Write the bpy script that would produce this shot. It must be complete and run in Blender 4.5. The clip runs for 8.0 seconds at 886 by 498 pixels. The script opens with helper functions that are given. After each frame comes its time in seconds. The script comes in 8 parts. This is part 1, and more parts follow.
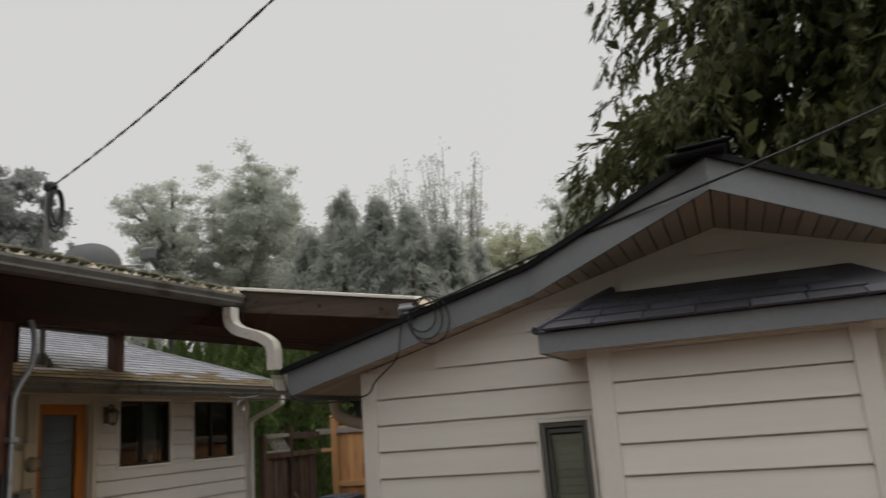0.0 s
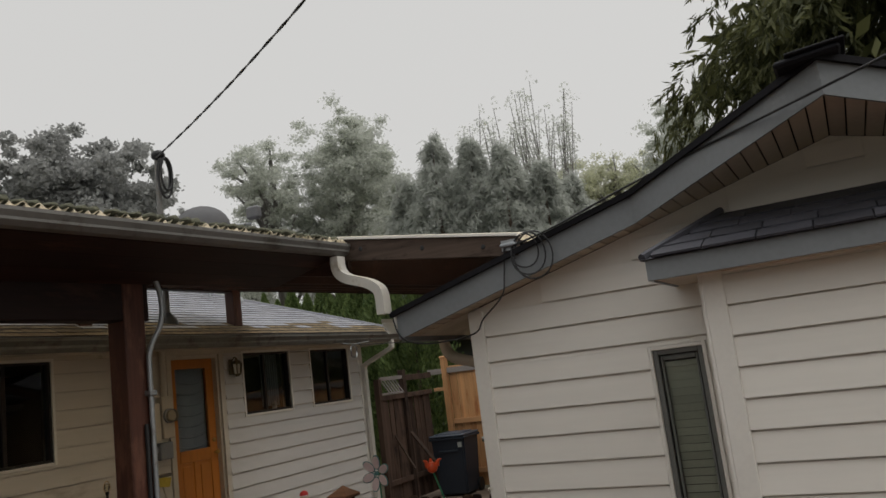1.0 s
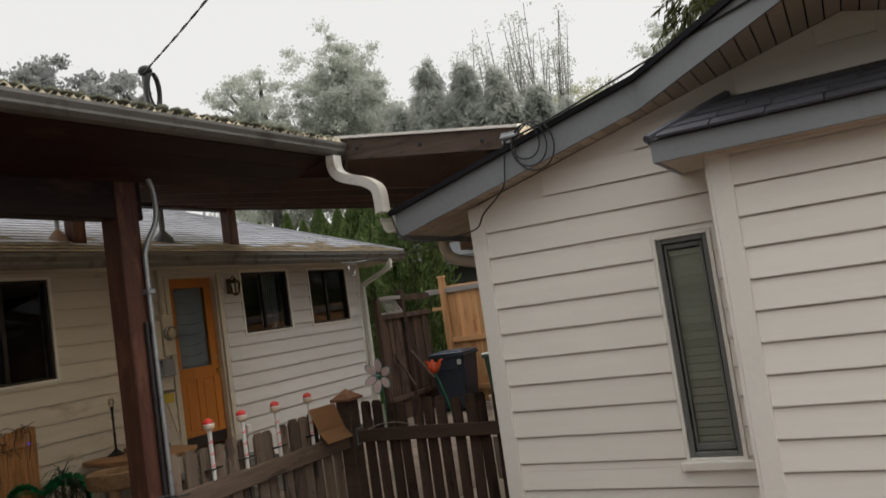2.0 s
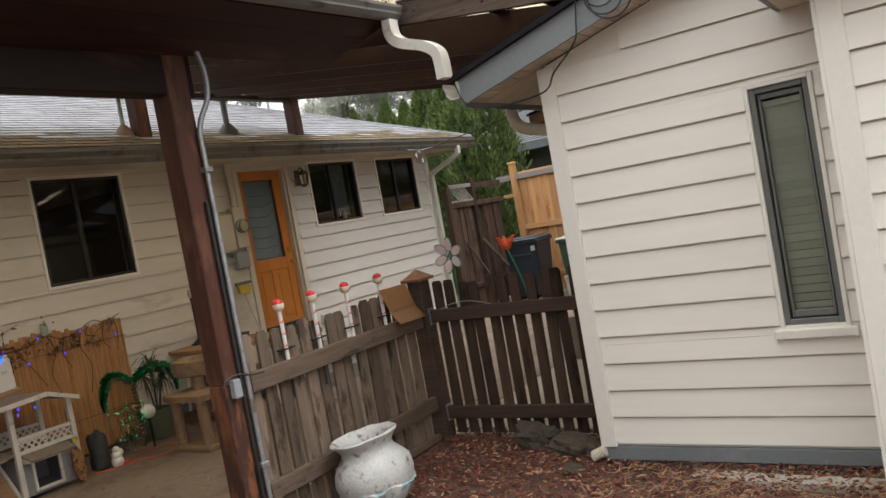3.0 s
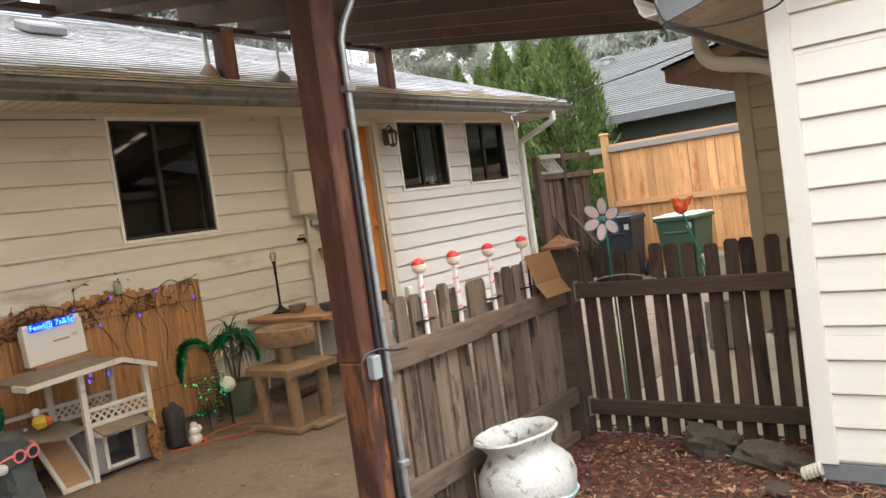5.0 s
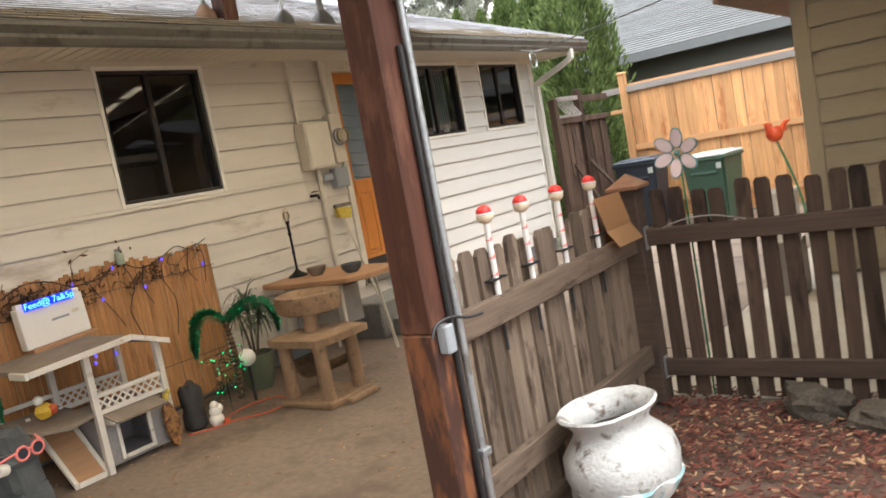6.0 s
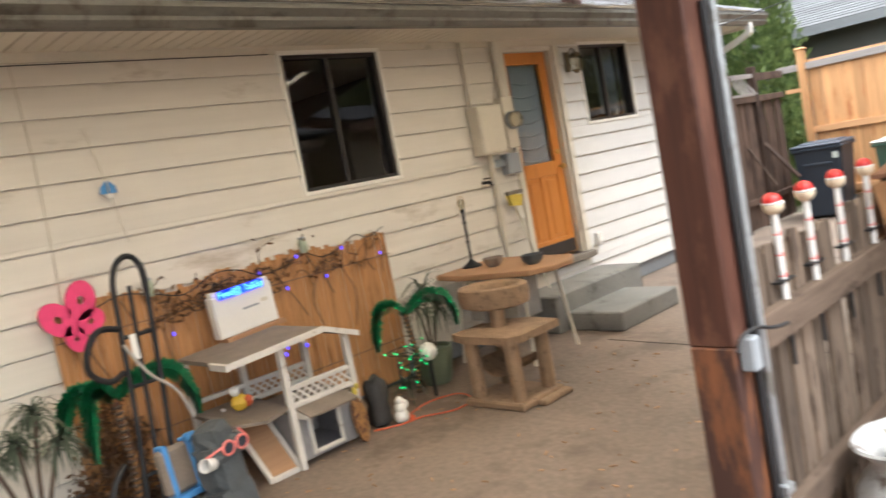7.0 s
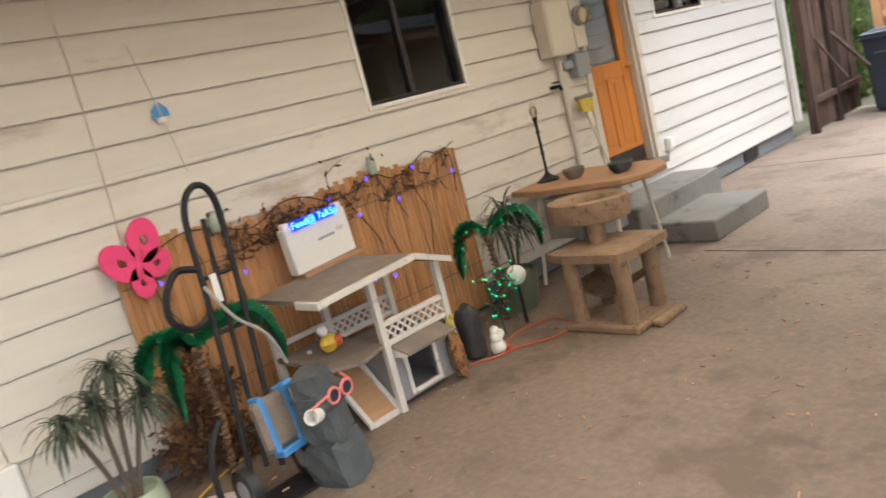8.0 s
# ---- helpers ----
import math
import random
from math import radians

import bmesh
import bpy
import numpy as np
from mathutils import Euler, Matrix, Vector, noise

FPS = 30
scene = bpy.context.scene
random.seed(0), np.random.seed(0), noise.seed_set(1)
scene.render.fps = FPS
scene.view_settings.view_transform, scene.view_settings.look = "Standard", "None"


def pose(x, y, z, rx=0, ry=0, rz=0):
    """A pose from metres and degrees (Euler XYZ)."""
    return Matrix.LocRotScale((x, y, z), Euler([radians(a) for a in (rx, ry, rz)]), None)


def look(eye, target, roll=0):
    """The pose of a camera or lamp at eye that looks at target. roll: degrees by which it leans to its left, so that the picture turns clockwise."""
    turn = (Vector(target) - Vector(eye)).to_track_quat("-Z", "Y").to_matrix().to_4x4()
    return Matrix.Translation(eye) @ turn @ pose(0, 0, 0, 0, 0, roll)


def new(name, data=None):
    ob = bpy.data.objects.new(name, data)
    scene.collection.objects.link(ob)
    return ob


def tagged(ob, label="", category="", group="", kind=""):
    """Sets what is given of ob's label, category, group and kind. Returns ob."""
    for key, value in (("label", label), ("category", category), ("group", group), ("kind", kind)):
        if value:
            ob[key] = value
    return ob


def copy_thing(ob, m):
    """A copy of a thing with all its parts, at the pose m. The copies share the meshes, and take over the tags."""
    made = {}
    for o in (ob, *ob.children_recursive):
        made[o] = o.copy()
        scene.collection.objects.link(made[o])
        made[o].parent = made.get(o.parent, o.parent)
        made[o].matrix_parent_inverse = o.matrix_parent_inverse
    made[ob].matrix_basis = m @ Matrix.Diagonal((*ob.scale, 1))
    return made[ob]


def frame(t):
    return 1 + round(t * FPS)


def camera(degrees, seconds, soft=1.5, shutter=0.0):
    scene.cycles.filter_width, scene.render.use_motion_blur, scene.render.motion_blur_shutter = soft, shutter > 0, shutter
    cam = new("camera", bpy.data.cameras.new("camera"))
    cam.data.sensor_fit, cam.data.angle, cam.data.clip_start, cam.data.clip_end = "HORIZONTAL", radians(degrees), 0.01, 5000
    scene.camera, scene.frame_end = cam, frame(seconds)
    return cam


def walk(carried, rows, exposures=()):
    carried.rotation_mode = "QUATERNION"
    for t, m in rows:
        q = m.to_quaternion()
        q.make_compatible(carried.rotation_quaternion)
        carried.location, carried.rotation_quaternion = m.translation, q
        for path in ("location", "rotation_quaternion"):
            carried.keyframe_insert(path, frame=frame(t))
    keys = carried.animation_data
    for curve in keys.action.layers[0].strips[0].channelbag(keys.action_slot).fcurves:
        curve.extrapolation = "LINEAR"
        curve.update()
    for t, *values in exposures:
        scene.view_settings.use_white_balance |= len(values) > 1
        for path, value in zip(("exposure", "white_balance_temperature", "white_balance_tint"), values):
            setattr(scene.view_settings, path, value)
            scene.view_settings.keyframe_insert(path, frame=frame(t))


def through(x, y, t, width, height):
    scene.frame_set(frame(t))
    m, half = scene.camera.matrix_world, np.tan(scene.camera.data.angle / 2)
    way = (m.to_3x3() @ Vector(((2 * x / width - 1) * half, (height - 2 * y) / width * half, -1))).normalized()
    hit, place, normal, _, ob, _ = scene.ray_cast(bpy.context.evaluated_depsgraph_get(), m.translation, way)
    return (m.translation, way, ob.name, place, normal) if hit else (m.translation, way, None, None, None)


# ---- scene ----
cam = camera(59.6, 8.0, shutter=0.28)
PATH = [
    (0, (-0.004, 0.124, 1.959), (-0.652, 1.961, 2.411), -4.3),
    (0.25, (-0.02, 0.114, 1.969), (-0.84, 1.891, 2.408), -4.35),
    (0.5, (-0.037, 0.104, 1.979), (-0.942, 1.845, 2.366), -4.4),
    (1, (-0.028, 0.124, 1.948), (-0.927, 1.881, 2.274), -7.2),
    (1.2, (-0.029, 0.138, 1.915), (-0.918, 1.902, 2.233), -7.8),
    (2.3, (-0.176, 0.252, 1.69), (-1.133, 2.007, 1.769), -7.8),
    (2.5, (-0.201, 0.308, 1.663), (-1.247, 2.012, 1.709), -8.5),
    (3, (-0.259, 0.423, 1.597), (-1.374, 2.082, 1.516), -10.3),
    (3.5, (-0.487, 0.423, 1.603), (-1.576, 2.099, 1.546), -8.3),
    (4, (-0.785, 0.406, 1.583), (-1.893, 2.069, 1.494), -6.3),
    (4.5, (-1.042, 0.599, 1.526), (-2.276, 2.168, 1.409), -7.2),
    (4.7, (-1.144, 0.684, 1.531), (-2.366, 2.264, 1.419), -7.4),
    (5.8, (-1.784, 0.998, 1.5), (-2.972, 2.598, 1.33), -9.3),
    (6, (-1.909, 1.078, 1.498), (-3.114, 2.659, 1.276), -10.5),
    (6.5, (-2.157, 1.188, 1.539), (-3.398, 2.733, 1.27), -11.7),
    (7, (-2.518, 1.044, 1.573), (-3.954, 2.421, 1.376), -10.8),
    (7.3, (-2.639, 1.0, 1.632), (-4.23, 2.194, 1.428), -11.2),
    (7.5, (-2.764, 0.968, 1.659), (-4.391, 2.093, 1.366), -12.9),
    (8, (-3.25, 1.055, 1.558), (-4.712, 2.366, 1.181), -14.5),
]
EXPOSURES = [(0, -0.14, 6550, 10), (1.2, -0.17, 6550, 10), (2.3, 0.42, 6550, 10), (2.5, 0.52, 6550, 10), (3, 1.02, 6500, 10), (3.5, 1.32, 6500, 10), (4, 1.37, 6500, 10), (4.5, 1.70, 6450, 10), (6, 2.1, 6400, 10), (6.5, 2.34, 6250, 10), (7, 2.38, 6150, 10), (7.5, 2.25, 6100, 10), (8, 2.30, 6050, 10)]
walk(cam, [(t, look(eye, target, roll)) for t, eye, target, roll in PATH], EXPOSURES)

# ---- sky and sun: a hazy, overcast day ----
world = bpy.data.worlds.new("overcast_sky")
scene.world = world
world.use_nodes = True
wn, wl = world.node_tree.nodes, world.node_tree.links
wn.clear()
sky = wn.new("ShaderNodeTexSky")
sky.sky_type = "NISHITA"
sky.sun_disc = False
sky.sun_elevation, sky.sun_rotation = radians(52), radians(69)
sky.dust_density, sky.air_density = 6.0, 1.0
grey = wn.new("ShaderNodeRGBToBW")
wl.new(sky.outputs[0], grey.inputs[0])
dim = wn.new("ShaderNodeMath")
dim.operation = "MULTIPLY"
dim.inputs[1].default_value = 0.10
wl.new(grey.outputs[0], dim.inputs[0])
cloud = wn.new("ShaderNodeMix")
cloud.data_type = "RGBA"
cloud.inputs[0].default_value = 0.86
cloud.inputs[7].default_value = (0.80, 0.80, 0.79, 1)
wl.new(dim.outputs[0], cloud.inputs[6])
back = wn.new("ShaderNodeBackground")
# an overcast sky is brightest overhead
wtc, wsep, wmr = wn.new("ShaderNodeTexCoord"), wn.new("ShaderNodeSeparateXYZ"), wn.new("ShaderNodeMapRange")
wl.new(wtc.outputs["Generated"], wsep.inputs[0])
wl.new(wsep.outputs["Z"], wmr.inputs["Value"])
for q_, v_ in (("From Min", 0.55), ("From Max", 1.0), ("To Min", 1.0), ("To Max", 2.6)):
    wmr.inputs[q_].default_value = v_
wl.new(wmr.outputs[0], back.inputs[1])
wl.new(cloud.outputs[2], back.inputs[0])
wout = wn.new("ShaderNodeOutputWorld")
wl.new(back.outputs[0], wout.inputs[0])

sun = new("sun", bpy.data.lights.new("sun", "SUN"))
sun.data.energy, sun.data.angle, sun.data.color = 0.9, radians(50), (1.0, 0.96, 0.9)
sun.matrix_world = look((8, 3, 11), (0, 0, 0))

# ---- materials ----


def srgb(r, g, b):
    return tuple(((c / 255 + 0.055) / 1.055) ** 2.4 if c > 10 else c / 255 / 12.92 for c in (r, g, b))


def mat(name, base, rough=0.6, metal=0.0, var=0.18, scale=3.0, fine=40.0, bump=0.15, grain=None, stain=None, stain_at=0.62, jitter=0.0, spec=0.5, coord="Object", island=False):
    """A surface with broad stains, fine grain and relief; grain: the axis along which it runs."""
    m = bpy.data.materials.new(name)
    m.use_nodes = True
    n, l = m.node_tree.nodes, m.node_tree.links
    p = n["Principled BSDF"]
    p.inputs["Roughness"].default_value, p.inputs["Metallic"].default_value = rough, metal
    p.inputs["Specular IOR Level"].default_value = spec
    tc, mp = n.new("ShaderNodeTexCoord"), n.new("ShaderNodeMapping")
    l.new(tc.outputs[coord], mp.inputs[0])
    if grain:
        mp.inputs["Scale"].default_value = [0.06 if a == grain else 1.0 for a in "xyz"]
    info = n.new("ShaderNodeNewGeometry" if island else "ShaderNodeObjectInfo")
    chance = info.outputs["Random Per Island" if island else "Random"]
    shift = n.new("ShaderNodeVectorMath")
    shift.operation = "MULTIPLY_ADD"
    shift.inputs[1].default_value = (1, 1, 1)
    l.new(mp.outputs[0], shift.inputs[0])
    ofs = n.new("ShaderNodeMath")
    ofs.operation = "MULTIPLY"
    ofs.inputs[1].default_value = 37.0 if jitter else 0.0
    l.new(chance, ofs.inputs[0])
    l.new(ofs.outputs[0], shift.inputs[2])
    big, small = n.new("ShaderNodeTexNoise"), n.new("ShaderNodeTexNoise")
    big.inputs["Scale"].default_value, big.inputs["Detail"].default_value = scale, 5
    small.inputs["Scale"].default_value, small.inputs["Detail"].default_value = fine, 4
    for t in (big, small):
        l.new(shift.outputs[0], t.inputs["Vector"])
    mixn = n.new("ShaderNodeMix")
    mixn.inputs[0].default_value = 0.45
    l.new(big.outputs[0], mixn.inputs[2])
    l.new(small.outputs[0], mixn.inputs[3])
    ramp = n.new("ShaderNodeValToRGB")
    ramp.color_ramp.elements[0].position, ramp.color_ramp.elements[1].position = 0.3, 0.7
    ramp.color_ramp.elements[0].color = (*[max(0, c * (1 - var)) for c in base], 1)
    ramp.color_ramp.elements[1].color = (*[min(1, c * (1 + var)) for c in base], 1)
    l.new(mixn.outputs[0], ramp.inputs[0])
    col = ramp.outputs[0]
    if stain:
        sn = n.new("ShaderNodeTexNoise")
        sn.inputs["Scale"].default_value, sn.inputs["Detail"].default_value = scale * 1.7, 7
        sn.inputs["Roughness"].default_value = 0.65
        sv = n.new("ShaderNodeMapping")
        l.new(tc.outputs[coord], sv.inputs[0])
        if grain:
            sv.inputs["Scale"].default_value = [0.3 if a == grain else 1.0 for a in "xyz"]
        l.new(ofs.outputs[0], sv.inputs["Location"])
        l.new(sv.outputs[0], sn.inputs["Vector"])
        sr = n.new("ShaderNodeValToRGB")
        sr.color_ramp.elements[0].position, sr.color_ramp.elements[1].position = stain_at - 0.04, stain_at + 0.06
        l.new(sn.outputs[0], sr.inputs[0])
        sm = n.new("ShaderNodeMix")
        sm.data_type = "RGBA"
        sm.inputs[7].default_value = (*stain, 1)
        l.new(sr.outputs[0], sm.inputs[0])
        l.new(col, sm.inputs[6])
        col = sm.outputs[2]
    if jitter:
        hs = n.new("ShaderNodeHueSaturation")
        mr = n.new("ShaderNodeMapRange")
        mr.inputs["To Min"].default_value, mr.inputs["To Max"].default_value = 1 - jitter, 1 + jitter
        l.new(chance, mr.inputs["Value"])
        l.new(mr.outputs[0], hs.inputs["Value"])
        l.new(col, hs.inputs["Color"])
        col = hs.outputs[0]
    l.new(col, p.inputs["Base Color"])
    if bump:
        bp = n.new("ShaderNodeBump")
        bp.inputs["Strength"].default_value, bp.inputs["Distance"].default_value = bump, 0.01
        l.new(mixn.outputs[0], bp.inputs["Height"])
        l.new(bp.outputs[0], p.inputs["Normal"])
    return m


def leaf_mat(name, dark, light, through=0.25, gap=0.0, rough=0.55):
    """Leaves that let some light through; gap: see-through share that pales far leaves like haze."""
    m = bpy.data.materials.new(name)
    m.use_nodes = True
    n, l = m.node_tree.nodes, m.node_tree.links
    p = n["Principled BSDF"]
    p.inputs["Roughness"].default_value = rough
    p.inputs["Specular IOR Level"].default_value = 0.25
    geo, ramp = n.new("ShaderNodeNewGeometry"), n.new("ShaderNodeValToRGB")
    ramp.color_ramp.elements[0].color, ramp.color_ramp.elements[1].color = (*dark, 1), (*light, 1)
    l.new(geo.outputs["Random Per Island"], ramp.inputs[0])
    l.new(ramp.outputs[0], p.inputs["Base Color"])
    tr, mx = n.new("ShaderNodeBsdfTranslucent"), n.new("ShaderNodeMixShader")
    l.new(ramp.outputs[0], tr.inputs[0])
    mx.inputs[0].default_value = through
    l.new(p.outputs[0], mx.inputs[1])
    l.new(tr.outputs[0], mx.inputs[2])
    last = mx
    if gap:
        tp, mg = n.new("ShaderNodeBsdfTransparent"), n.new("ShaderNodeMixShader")
        mg.inputs[0].default_value = gap
        l.new(mx.outputs[0], mg.inputs[1])
        l.new(tp.outputs[0], mg.inputs[2])
        last = mg
    l.new(last.outputs[0], n["Material Output"].inputs[0])
    return m


def glass_mat(name, tint=(0.75, 0.8, 0.78), ior=1.5):
    m = bpy.data.materials.new(name)
    m.use_nodes = True
    n, l = m.node_tree.nodes, m.node_tree.links
    n.remove(n["Principled BSDF"])
    fr, tp, gl, mx = (n.new("ShaderNode" + k) for k in ("Fresnel", "BsdfTransparent", "BsdfGlossy", "MixShader"))
    fr.inputs[0].default_value = ior
    tp.inputs[0].default_value = (*tint, 1)
    gl.inputs["Roughness"].default_value = 0.03
    l.new(fr.outputs[0], mx.inputs[0])
    l.new(tp.outputs[0], mx.inputs[1])
    l.new(gl.outputs[0], mx.inputs[2])
    l.new(mx.outputs[0], n["Material Output"].inputs[0])
    return m


def glow_mat(name, color, strength):
    m = bpy.data.materials.new(name)
    m.use_nodes = True
    p = m.node_tree.nodes["Principled BSDF"]
    p.inputs["Base Color"].default_value = (*[c * 0.5 for c in color], 1)
    p.inputs["Emission Color"].default_value = (*color, 1)
    p.inputs["Emission Strength"].default_value = strength
    return m


